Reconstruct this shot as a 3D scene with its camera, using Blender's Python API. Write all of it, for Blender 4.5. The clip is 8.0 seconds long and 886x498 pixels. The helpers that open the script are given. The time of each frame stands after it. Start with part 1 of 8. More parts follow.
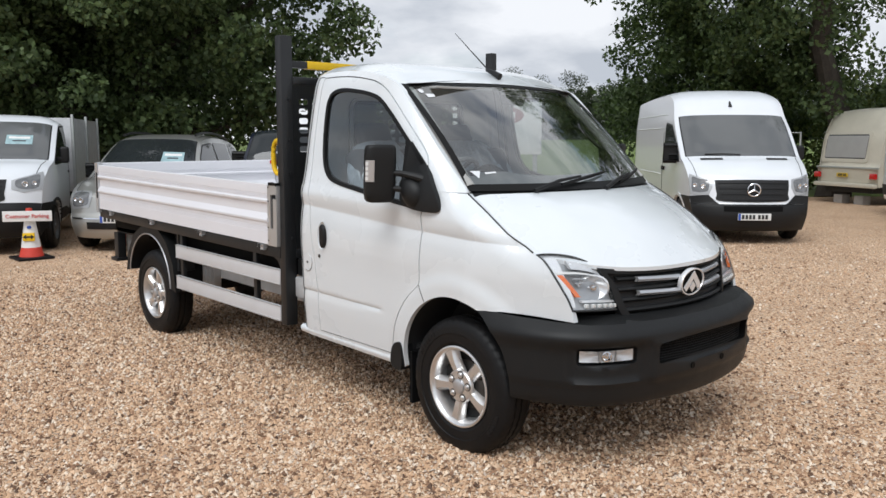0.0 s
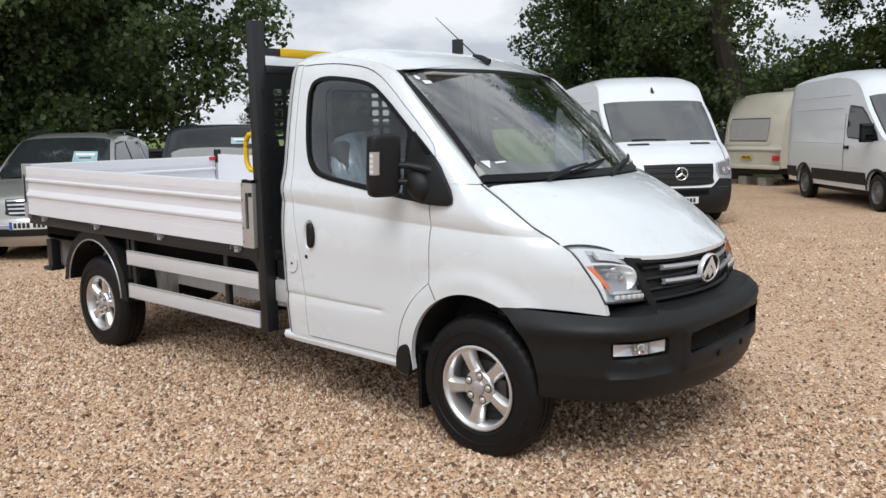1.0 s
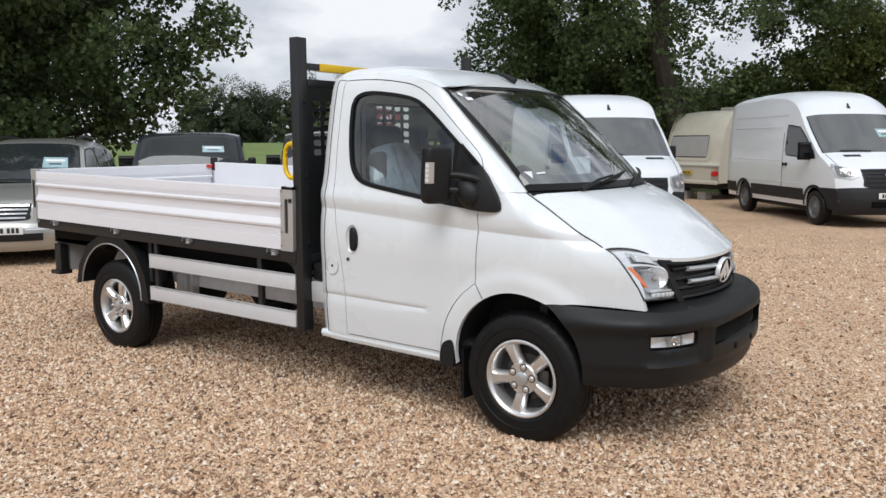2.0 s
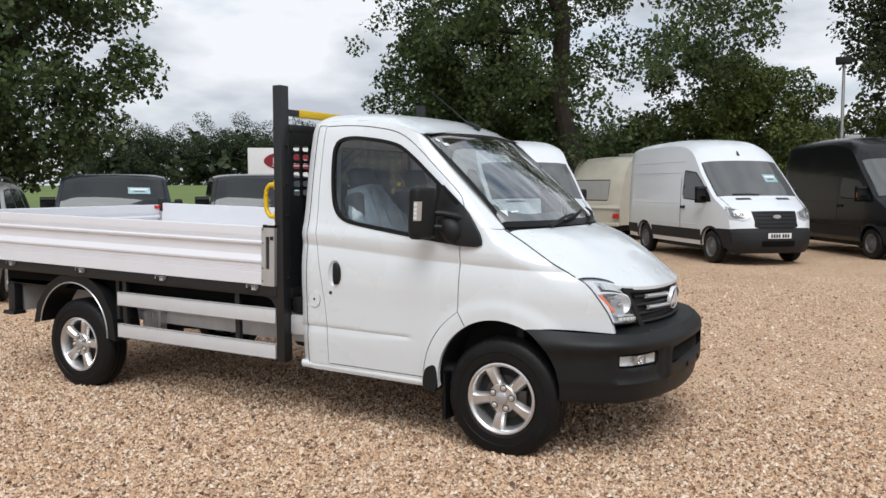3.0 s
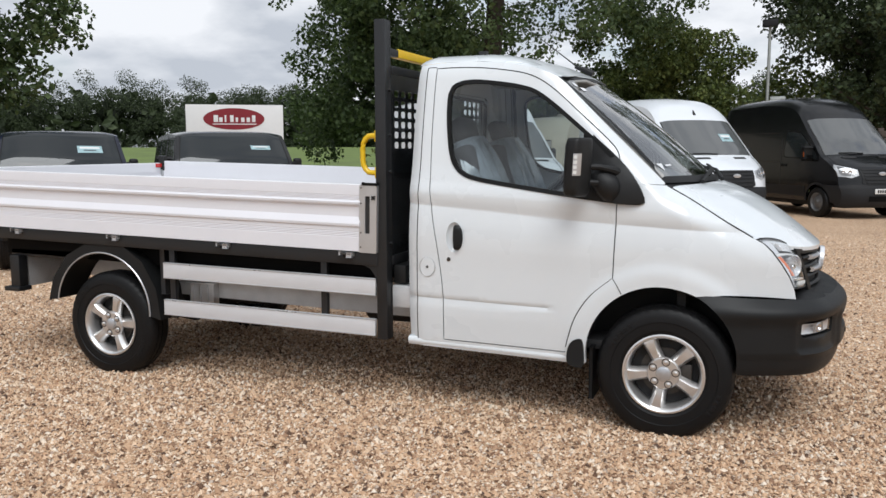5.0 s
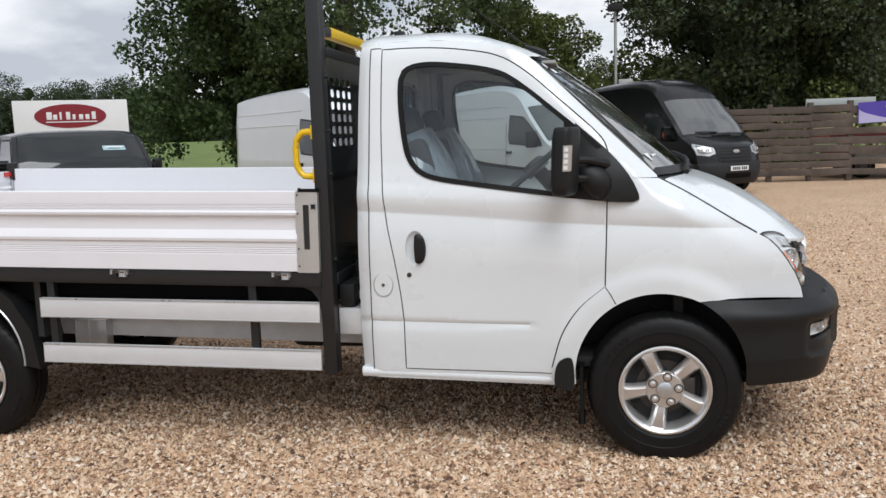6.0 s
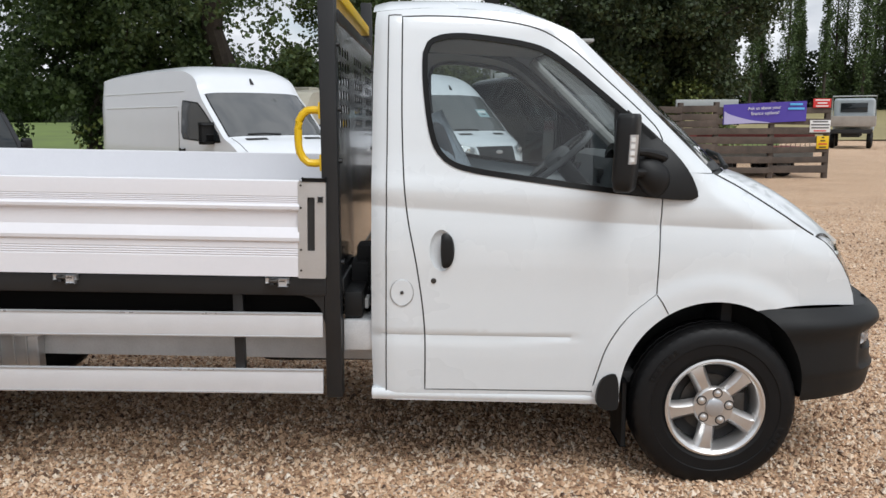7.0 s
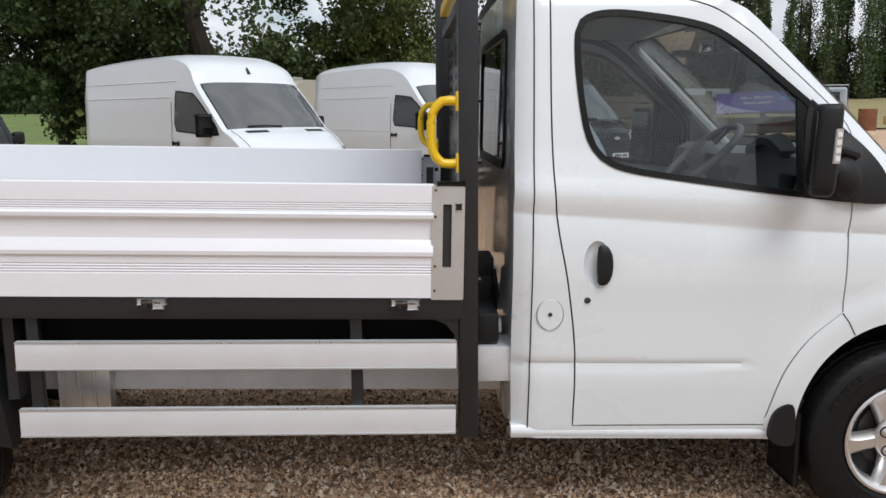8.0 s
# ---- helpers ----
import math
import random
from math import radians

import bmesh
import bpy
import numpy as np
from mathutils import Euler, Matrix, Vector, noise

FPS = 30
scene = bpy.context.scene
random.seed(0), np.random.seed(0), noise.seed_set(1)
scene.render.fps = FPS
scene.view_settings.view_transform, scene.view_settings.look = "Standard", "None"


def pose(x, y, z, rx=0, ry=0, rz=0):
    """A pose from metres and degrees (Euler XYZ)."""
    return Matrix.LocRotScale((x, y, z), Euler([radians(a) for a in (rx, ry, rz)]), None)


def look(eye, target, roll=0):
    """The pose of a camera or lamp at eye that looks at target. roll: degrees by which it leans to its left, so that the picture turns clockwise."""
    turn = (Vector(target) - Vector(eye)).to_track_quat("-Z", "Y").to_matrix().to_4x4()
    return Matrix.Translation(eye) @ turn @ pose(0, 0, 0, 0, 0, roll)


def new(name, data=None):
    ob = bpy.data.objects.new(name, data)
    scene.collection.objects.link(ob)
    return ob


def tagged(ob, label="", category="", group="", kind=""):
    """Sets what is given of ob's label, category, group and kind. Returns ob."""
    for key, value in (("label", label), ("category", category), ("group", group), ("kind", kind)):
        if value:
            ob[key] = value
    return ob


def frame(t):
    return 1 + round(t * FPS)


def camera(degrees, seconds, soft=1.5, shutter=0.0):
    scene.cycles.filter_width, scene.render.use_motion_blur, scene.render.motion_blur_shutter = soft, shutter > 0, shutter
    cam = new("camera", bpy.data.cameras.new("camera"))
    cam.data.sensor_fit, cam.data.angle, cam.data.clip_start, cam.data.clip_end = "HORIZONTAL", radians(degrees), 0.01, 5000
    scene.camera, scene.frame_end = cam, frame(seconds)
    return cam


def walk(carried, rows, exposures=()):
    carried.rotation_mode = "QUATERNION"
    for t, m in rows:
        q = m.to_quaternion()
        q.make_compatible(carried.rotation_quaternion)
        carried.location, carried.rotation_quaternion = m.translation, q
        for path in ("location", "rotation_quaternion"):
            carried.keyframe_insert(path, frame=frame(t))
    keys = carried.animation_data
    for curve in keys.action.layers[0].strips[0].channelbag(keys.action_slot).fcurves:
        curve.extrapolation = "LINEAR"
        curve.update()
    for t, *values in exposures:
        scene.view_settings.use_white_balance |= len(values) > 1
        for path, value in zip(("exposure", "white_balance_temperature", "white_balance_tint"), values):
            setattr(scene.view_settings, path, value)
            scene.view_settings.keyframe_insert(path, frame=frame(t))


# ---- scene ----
cam = camera(55.8, 8.0)
PATH = [
    (0, (3.183, -3.991, 1.681), (1.726, -2.646, 1.423), -0.0),
    (0.5, (2.881, -4.058, 1.663), (1.522, -2.613, 1.401), -0.8),
    (1, (2.573, -4.222, 1.67), (1.292, -2.711, 1.391), -1.3),
    (1.2, (2.424, -4.391, 1.655), (1.192, -2.841, 1.369), -0.7),
    (2.3, (2.276, -5.155, 1.69), (1.182, -3.494, 1.474), -0.4),
    (2.5, (2.235, -5.327, 1.672), (1.202, -3.624, 1.495), -0.2),
    (3, (2.086, -5.59, 1.671), (1.144, -3.832, 1.519), -0.1),
    (3.5, (1.766, -5.638, 1.647), (0.851, -3.87, 1.456), -0.2),
    (4, (1.298, -5.742, 1.64), (0.42, -3.958, 1.425), 0.0),
    (4.2, (1.168, -5.788, 1.66), (0.328, -3.987, 1.438), 0.1),
    (5.3, (0.147, -5.449, 1.591), (-0.459, -3.559, 1.349), -0.4),
    (5.5, (-0.043, -5.326, 1.64), (-0.562, -3.41, 1.396), -0.7),
    (6, (-0.359, -5.048, 1.645), (-0.704, -3.097, 1.372), -2.0),
    (6.5, (-0.817, -4.797, 1.628), (-0.98, -2.825, 1.337), -0.9),
    (7, (-1.232, -4.536, 1.625), (-1.223, -2.559, 1.325), -0.2),
    (7.5, (-1.583, -4.191, 1.628), (-1.596, -2.221, 1.283), -0.1),
    (8, (-1.931, -3.969, 1.637), (-1.839, -1.998, 1.314), -0.4),
]
walk(cam, [(t, look(eye, target, roll)) for t, eye, target, roll in PATH])

from mathutils import geometry

# ---------------------------------------------------------------- light
SUN_AZ, SUN_EL = -62.0, 54.0        # degrees: where the sun stands, from +x towards +y
world = bpy.data.worlds.new("sky")
scene.world = world
world.use_nodes = True
wt = world.node_tree
wt.nodes.clear()
w_out = wt.nodes.new("ShaderNodeOutputWorld")
w_bg = wt.nodes.new("ShaderNodeBackground")
w_sky = wt.nodes.new("ShaderNodeTexSky")
w_sky.sky_type = "NISHITA"
w_sky.sun_disc = False
w_sky.sun_elevation = radians(SUN_EL)
w_sky.sun_rotation = radians(90 - SUN_AZ)
w_sky.dust_density = 3.0
w_bg.inputs["Strength"].default_value = 0.15
# broken cloud: white and grey heaps over the pale sky
w_co = wt.nodes.new("ShaderNodeTexCoord")
w_map = wt.nodes.new("ShaderNodeMapping")
w_map.inputs["Scale"].default_value = (1.0, 1.0, 2.6)
w_n1 = wt.nodes.new("ShaderNodeTexNoise")
w_n1.inputs["Scale"].default_value = 3.1
w_n1.inputs["Detail"].default_value = 9.0
w_n1.inputs["Roughness"].default_value = 0.52
w_n2 = wt.nodes.new("ShaderNodeTexNoise")
w_n2.inputs["Scale"].default_value = 4.6
w_n2.inputs["Detail"].default_value = 8.0
w_r1 = wt.nodes.new("ShaderNodeValToRGB")
w_r1.color_ramp.elements[0].position = 0.28
w_r1.color_ramp.elements[0].color = (0, 0, 0, 1)
w_r1.color_ramp.elements[1].position = 0.46
w_r1.color_ramp.elements[1].color = (1, 1, 1, 1)
w_r2 = wt.nodes.new("ShaderNodeValToRGB")
w_r2.color_ramp.elements[0].position = 0.38
w_r2.color_ramp.elements[0].color = (3.7, 4.0, 4.5, 1)
w_r2.color_ramp.elements[1].position = 0.56
w_r2.color_ramp.elements[1].color = (6.2, 6.4, 6.75, 1)
w_mix = wt.nodes.new("ShaderNodeMixRGB")
wt.links.new(w_co.outputs["Generated"], w_map.inputs["Vector"])
wt.links.new(w_map.outputs[0], w_n1.inputs["Vector"])
wt.links.new(w_map.outputs[0], w_n2.inputs["Vector"])
wt.links.new(w_n1.outputs["Fac"], w_r1.inputs["Fac"])
wt.links.new(w_n2.outputs["Fac"], w_r2.inputs["Fac"])
wt.links.new(w_r1.outputs["Color"], w_mix.inputs["Fac"])
wt.links.new(w_sky.outputs["Color"], w_mix.inputs["Color1"])
wt.links.new(w_r2.outputs["Color"], w_mix.inputs["Color2"])
wt.links.new(w_mix.outputs["Color"], w_bg.inputs["Color"])
wt.links.new(w_bg.outputs[0], w_out.inputs["Surface"])

sun = new("sun", bpy.data.lights.new("sun", "SUN"))
sun.data.energy = 2.1
sun.data.angle = radians(35)
sun.data.color = (0.96, 0.985, 1.0)
sun.matrix_world = look(
    (30 * math.cos(radians(SUN_AZ)), 30 * math.sin(radians(SUN_AZ)), 30 * math.tan(radians(SUN_EL))), (0, 0, 0))
scene.view_settings.exposure = -0.03


# ---------------------------------------------------------------- materials
def nodes_of(name):
    m = bpy.data.materials.new(name)
    m.use_nodes = True
    nt = m.node_tree
    return m, nt, nt.nodes["Principled BSDF"]


def set_in(node, name, value):
    node.inputs[name].default_value = value


def noise_node(nt, scale, detail=4.0, rough=0.55, space="Object"):
    co = nt.nodes.new("ShaderNodeTexCoord")
    n = nt.nodes.new("ShaderNodeTexNoise")
    set_in(n, "Scale", scale), set_in(n, "Detail", detail), set_in(n, "Roughness", rough)
    nt.links.new(co.outputs[space], n.inputs["Vector"])
    return n


def ramp(nt, stops):
    r = nt.nodes.new("ShaderNodeValToRGB")
    el = r.color_ramp.elements
    while len(el) < len(stops):
        el.new(0.5)
    for e, (p, c) in zip(el, stops):
        e.position, e.color = p, (*c, 1)
    return r


def simple(name, color, rough=0.5, metal=0.0, vary=0.12, scale=6.0, fine=90.0, bump=0.0, coat=0.0, spec=0.5, rvary=0.1):
    """A painted, moulded or metal surface: colour with soft stains and grain, roughness with smudges."""
    m, nt, b = nodes_of(name)
    n1, n2 = noise_node(nt, scale), noise_node(nt, fine, 3.0)
    mx = nt.nodes.new("ShaderNodeMixRGB")
    mx.blend_type, mx.inputs["Fac"].default_value = "MIX", 0.35
    nt.links.new(n1.outputs["Fac"], mx.inputs["Color1"])
    nt.links.new(n2.outputs["Fac"], mx.inputs["Color2"])
    lo = tuple(c * (1 - vary) for c in color)
    hi = tuple(min(1.0, c * (1 + vary * 0.6)) for c in color)
    r = ramp(nt, [(0.3, lo), (0.7, hi)])
    nt.links.new(mx.outputs[0], r.inputs["Fac"])
    nt.links.new(r.outputs[0], b.inputs["Base Color"])
    rr = nt.nodes.new("ShaderNodeMapRange")
    rr.inputs["To Min"].default_value, rr.inputs["To Max"].default_value = max(0.02, rough - rvary), min(1, rough + rvary)
    nt.links.new(n1.outputs["Fac"], rr.inputs["Value"])
    nt.links.new(rr.outputs[0], b.inputs["Roughness"])
    set_in(b, "Metallic", metal), set_in(b, "Specular IOR Level", spec)
    set_in(b, "Coat Weight", coat), set_in(b, "Coat Roughness", 0.05)
    if bump:
        bp = nt.nodes.new("ShaderNodeBump")
        set_in(bp, "Strength", bump), set_in(bp, "Distance", 0.004)
        nt.links.new(n2.outputs["Fac"], bp.inputs["Height"])
        nt.links.new(bp.outputs[0], b.inputs["Normal"])
    return m


def pane(name, tint, gloss=0.07, edge=0.75, rough=0.01, power=3.2):
    """A thin glass pane: see-through with a tint, shinier at grazing angles."""
    m, nt, b = nodes_of(name)
    nt.nodes.remove(b)
    out = nt.nodes["Material Output"]
    tr, gl = nt.nodes.new("ShaderNodeBsdfTransparent"), nt.nodes.new("ShaderNodeBsdfGlossy")
    tr.inputs["Color"].default_value = (*tint, 1)
    gl.inputs["Roughness"].default_value = rough
    lw, pw, mr, mx = (nt.nodes.new(k) for k in ("ShaderNodeLayerWeight", "ShaderNodeMath", "ShaderNodeMapRange", "ShaderNodeMixShader"))
    pw.operation = "POWER"
    pw.inputs[1].default_value = power
    lw.inputs["Blend"].default_value = 0.5
    mr.inputs["To Min"].default_value, mr.inputs["To Max"].default_value = gloss, edge
    nt.links.new(lw.outputs["Facing"], pw.inputs[0])
    nt.links.new(pw.outputs[0], mr.inputs["Value"])
    nt.links.new(mr.outputs[0], mx.inputs["Fac"])
    nt.links.new(tr.outputs[0], mx.inputs[1])
    nt.links.new(gl.outputs[0], mx.inputs[2])
    nt.links.new(mx.outputs[0], out.inputs["Surface"])
    return m


M = {}
M["white"] = simple("white_paint", (0.705, 0.742, 0.765), 0.28, vary=0.02, scale=2.0, coat=0.7, rvary=0.05)
M["van_white"] = simple("van_white_paint", (0.72, 0.75, 0.785), 0.3, vary=0.03, scale=2.0, coat=0.6, rvary=0.05)
M["black_paint"] = simple("black_van_paint", (0.006, 0.0065, 0.0075), 0.22, vary=0.1, scale=2.0, coat=0.2, spec=0.35)
M["silver"] = simple("silver_car_paint", (0.40, 0.40, 0.38), 0.32, metal=0.55, vary=0.05, scale=2.0, coat=0.8)
M["navy"] = simple("dark_blue_paint", (0.010, 0.013, 0.026), 0.22, vary=0.1, scale=2.0, coat=0.3, spec=0.4)
M["graphite"] = simple("dark_grey_paint", (0.009, 0.009, 0.010), 0.22, vary=0.1, scale=2.0, coat=0.3, spec=0.4)
M["plastic"] = simple("black_grained_plastic", (0.0085, 0.009, 0.0095), 0.5, vary=0.15, fine=420.0, bump=0.15, spec=0.32)
M["grey_plastic"] = simple("grey_plastic", (0.018, 0.0185, 0.020), 0.6, vary=0.15, fine=300.0, bump=0.1, spec=0.24)
M["rubber"] = simple("tyre_rubber", (0.0065, 0.0065, 0.007), 0.5, vary=0.25, scale=12, fine=220.0, bump=0.2, spec=0.25)
M["seal"] = simple("window_seal", (0.006, 0.006, 0.006), 0.4, vary=0.1, spec=0.2)
M["steel_black"] = simple("black_coated_steel", (0.012, 0.013, 0.0145), 0.40, vary=0.25, scale=5, fine=160.0, bump=0.08)
M["gloss_black"] = simple("glossy_black_steel", (0.009, 0.010, 0.011), 0.2, vary=0.2, scale=4, rvary=0.08, coat=0.3)
M["alloy"] = simple("polished_alloy", (0.74, 0.735, 0.73), 0.3, metal=0.85, vary=0.06, scale=9, rvary=0.08)
M["brake"] = simple("dull_brake_steel", (0.09, 0.085, 0.08), 0.5, metal=0.8, vary=0.3, scale=14)
M["chrome"] = simple("chrome", (0.75, 0.76, 0.78), 0.1, metal=1.0, vary=0.03, rvary=0.04)
M["grey_bar"] = simple("satin_silver_bar", (0.55, 0.56, 0.58), 0.3, metal=0.7, vary=0.04)
M["dropside"] = simple("white_anodised_boards", (0.765, 0.765, 0.80), 0.36, metal=0.0, vary=0.03, scale=3, fine=60, coat=0.25)
M["alu"] = simple("bare_aluminium", (0.60, 0.61, 0.62), 0.38, metal=0.75, vary=0.08, scale=8, fine=150)
M["guard"] = simple("satin_aluminium_rail", (0.68, 0.69, 0.71), 0.42, metal=0.25, vary=0.05, scale=8, fine=150)
M["galv"] = simple("grey_chassis_paint", (0.58, 0.59, 0.60), 0.45, metal=0.3, vary=0.2, scale=6, fine=120, bump=0.05)
M["yellow"] = simple("yellow_plastic_coat", (0.78, 0.50, 0.01), 0.35, vary=0.08)
M["amber"] = simple("amber_lens", (0.75, 0.16, 0.03), 0.15, vary=0.05, coat=0.8)
M["red"] = simple("red_lens", (0.55, 0.02, 0.02), 0.2, vary=0.08, coat=0.6)
M["dark"] = simple("dark_interior", (0.02, 0.02, 0.021), 0.8, vary=0.2)
M["cabin"] = simple("grey_cabin_trim", (0.15, 0.155, 0.16), 0.6, vary=0.12, fine=300, bump=0.1)
M["cabin_light"] = simple("pale_cabin_trim", (0.36, 0.36, 0.35), 0.75, vary=0.08)
M["seat"] = simple("dark_grey_seat_cloth", (0.07, 0.075, 0.085), 0.9, vary=0.2, fine=260, bump=0.3)
M["film"] = simple("clear_seat_film", (0.28, 0.33, 0.38), 0.2, vary=0.5, scale=9, coat=0.5)
M["lamp_silver"] = simple("lamp_reflector", (0.84, 0.85, 0.86), 0.22, metal=0.45, vary=0.04, rvary=0.05)
M["lamp_inner"] = simple("lamp_inner_silver", (0.74, 0.75, 0.76), 0.24, metal=0.35, vary=0.10, scale=18)
M["lamp_grey"] = simple("lamp_inner_grey", (0.42, 0.43, 0.44), 0.3, metal=0.5, vary=0.1)
M["van_lamp"] = simple("smoky_van_headlamp", (0.20, 0.205, 0.21), 0.12, metal=0.5, vary=0.35, scale=22, coat=0.6)
M["glass"] = pane("clear_glass", (0.74, 0.79, 0.79), 0.065, 0.85, 0.01, 2.6)
M["screen_glass"] = pane("windscreen_glass", (0.70, 0.75, 0.74), 0.11, 0.88, 0.01, 1.7)
M["lens"] = pane("lamp_lens", (0.93, 0.94, 0.95), 0.06, 0.6)
M["van_glass"] = simple("dark_window_glass", (0.02, 0.024, 0.026), 0.05, vary=0.08, scale=2, spec=0.5, rvary=0.02)
# opaque screen: grey base carries the daylight that would come through the cab
M["van_screen"] = simple("daylit_windscreen", (0.095, 0.10, 0.102), 0.03, vary=0.06, scale=1.6, spec=0.9, rvary=0.01)
M["wheel_grey"] = simple("dark_steel_wheel", (0.15, 0.155, 0.16), 0.5, metal=0.4, vary=0.2, scale=8)
M["blue_paint"] = simple("blue_sticker", (0.03, 0.09, 0.40), 0.5)
M["plate_white"] = simple("number_plate_white", (0.72, 0.73, 0.72), 0.4, vary=0.04)
M["plate_yellow"] = simple("number_plate_yellow", (0.62, 0.42, 0.03), 0.4, vary=0.06)
M["badge_silver"] = simple("bright_badge_silver", (0.80, 0.81, 0.83), 0.2, metal=0.35, vary=0.03)
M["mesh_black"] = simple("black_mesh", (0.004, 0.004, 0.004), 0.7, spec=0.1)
M["ink"] = simple("black_ink", (0.02, 0.02, 0.02), 0.5)
M["paper"] = simple("pale_sticker", (0.72, 0.74, 0.76), 0.5, vary=0.05)
M["cyan_paper"] = simple("pale_blue_price_card", (0.32, 0.47, 0.50), 0.5, vary=0.3, scale=14)
M["red_paint"] = simple("red_sign_paint", (0.58, 0.03, 0.03), 0.45, vary=0.1)
M["maroon"] = simple("maroon_sign_paint", (0.22, 0.012, 0.02), 0.45, vary=0.1)
M["board"] = simple("white_sign_board", (0.74, 0.74, 0.73), 0.5, vary=0.04)
M["cone_red"] = simple("traffic_cone_red", (0.60, 0.05, 0.03), 0.5, vary=0.12)
M["cream"] = simple("cream_caravan_panel", (0.56, 0.53, 0.44), 0.5, vary=0.1, scale=3)
M["fence_wood"] = simple("weathered_fence_timber", (0.10, 0.077, 0.063), 0.85, vary=0.6, scale=2.2, fine=70, bump=0.4)
M["pale_wood"] = simple("pale_timber", (0.52, 0.36, 0.20), 0.7, vary=0.2, scale=9, fine=60, bump=0.2)
M["purple"] = simple("purple_banner_vinyl", (0.07, 0.045, 0.33), 0.5, vary=0.08)
M["lavender"] = simple("lavender_banner_vinyl", (0.42, 0.40, 0.62), 0.5, vary=0.05)
M["sky_blue"] = simple("light_blue_lettering", (0.10, 0.42, 0.80), 0.5)
M["bark"] = simple("tree_bark", (0.055, 0.044, 0.035), 0.95, vary=0.45, scale=7, fine=40, bump=0.6)
M["rust"] = simple("rusty_brown_steel", (0.20, 0.075, 0.035), 0.8, vary=0.4, scale=2, fine=20, bump=0.2)
M["straw"] = simple("faded_yellow_paint", (0.52, 0.38, 0.14), 0.6, vary=0.2)
M["old_red"] = simple("faded_red_trailer_paint", (0.17, 0.035, 0.03), 0.7, vary=0.35, scale=3)
M["tin"] = simple("pale_galvanised_pole", (0.42, 0.44, 0.43), 0.5, metal=0.5, vary=0.1)
M["concrete"] = simple("grey_concrete_block", (0.38, 0.37, 0.35), 0.9, vary=0.15, fine=80, bump=0.3)


# ---------------------------------------------------------------- mesh helpers
def thing(name, label, category, m=None, group="", kind=""):
    ob = new(name)
    ob.empty_display_size = 0.2
    if m is not None:
        ob.matrix_basis = m
    return tagged(ob, label, category, group, kind)


def part(name, bm, material, parent=None, label="", smooth=35, shadow=True):
    """Links a bmesh as one mesh object, in its parent's own coordinates."""
    me = bpy.data.meshes.new(name)
    bm.to_mesh(me)
    bm.free()
    for p in me.polygons:
        p.use_smooth = bool(smooth)
    if smooth:
        me.set_sharp_from_angle(angle=radians(smooth))
    me.materials.append(material)
    ob = new(name, me)
    if parent is not None:
        ob.parent = parent
    if label:
        ob["label"] = label
    if not shadow:
        ob.visible_shadow = False
    return ob


def solo(name, bm, material, label, category, smooth=35, kind="", group=""):
    return tagged(part(name, bm, material, None, "", smooth), label, category, group, kind)


def box(bm, lo, hi, bevel=0.0, m=None, seg=2):
    """A box between two corners, with rounded edges, added to bm."""
    lo, hi = Vector(lo), Vector(hi)
    r = bmesh.ops.create_cube(bm, size=1.0)
    vs = r["verts"]
    mid, size = (lo + hi) / 2, hi - lo
    for v in vs:
        v.co = mid + Vector([v.co[i] * size[i] for i in range(3)])
    if bevel:
        es = list({e for v in vs for e in v.link_edges})
        got = bmesh.ops.bevel(bm, geom=es, offset=min(bevel, 0.45 * min(abs(s) for s in size)), segments=seg, affect="EDGES", profile=0.6)
        vs = list({v for f in got["faces"] for v in f.verts} | {v for v in vs if v.is_valid})
    if m is not None:
        bmesh.ops.transform(bm, matrix=m, verts=vs)
    return bm


def boxed(lo, hi, bevel=0.0, m=None, seg=2):
    return box(bmesh.new(), lo, hi, bevel, m, seg)


def rod(bm, a, b, r0, r1=None, n=12, caps=True):
    """A round bar from a to b."""
    a, b = Vector(a), Vector(b)
    r1 = r0 if r1 is None else r1
    q = (b - a).to_track_quat("Z", "Y")
    rings = []
    for p, r in ((a, r0), (b, r1)):
        rings.append([bm.verts.new(p + q @ Vector((r * math.cos(k * math.tau / n), r * math.sin(k * math.tau / n), 0))) for k in range(n)])
    for k in range(n):
        bm.faces.new((rings[0][k], rings[0][(k + 1) % n], rings[1][(k + 1) % n], rings[1][k]))
    if caps:
        bm.faces.new(rings[0][::-1]), bm.faces.new(rings[1])
    return bm


def tube(points, r, n=10, closed=False, bm=None):
    """A bent tube through points; r may be a list of radii."""
    bm = bm or bmesh.new()
    pts = [Vector(p) for p in points]
    rs = r if isinstance(r, (list, tuple)) else [r] * len(pts)
    rings = []
    up = Vector((0.13, 0.21, 0.97))
    for i, p in enumerate(pts):
        a = pts[i - 1] if (i or closed) else p
        b = pts[(i + 1) % len(pts)] if (i + 1 < len(pts) or closed) else p
        t = (b - a).normalized()
        u = t.cross(up)
        if u.length < 0.05:
            u = t.cross(Vector((1, 0, 0)))
        u.normalize()
        w = t.cross(u)
        rings.append([bm.verts.new(p + rs[i] * (math.cos(k * math.tau / n) * u + math.sin(k * math.tau / n) * w)) for k in range(n)])
    for i in range(len(pts) - (0 if closed else 1)):
        a, b = rings[i], rings[(i + 1) % len(pts)]
        for k in range(n):
            bm.faces.new((a[k], a[(k + 1) % n], b[(k + 1) % n], b[k]))
    if not closed:
        bm.faces.new(rings[0][::-1]), bm.faces.new(rings[-1])
    bmesh.ops.recalc_face_normals(bm, faces=bm.faces[:])
    return bm


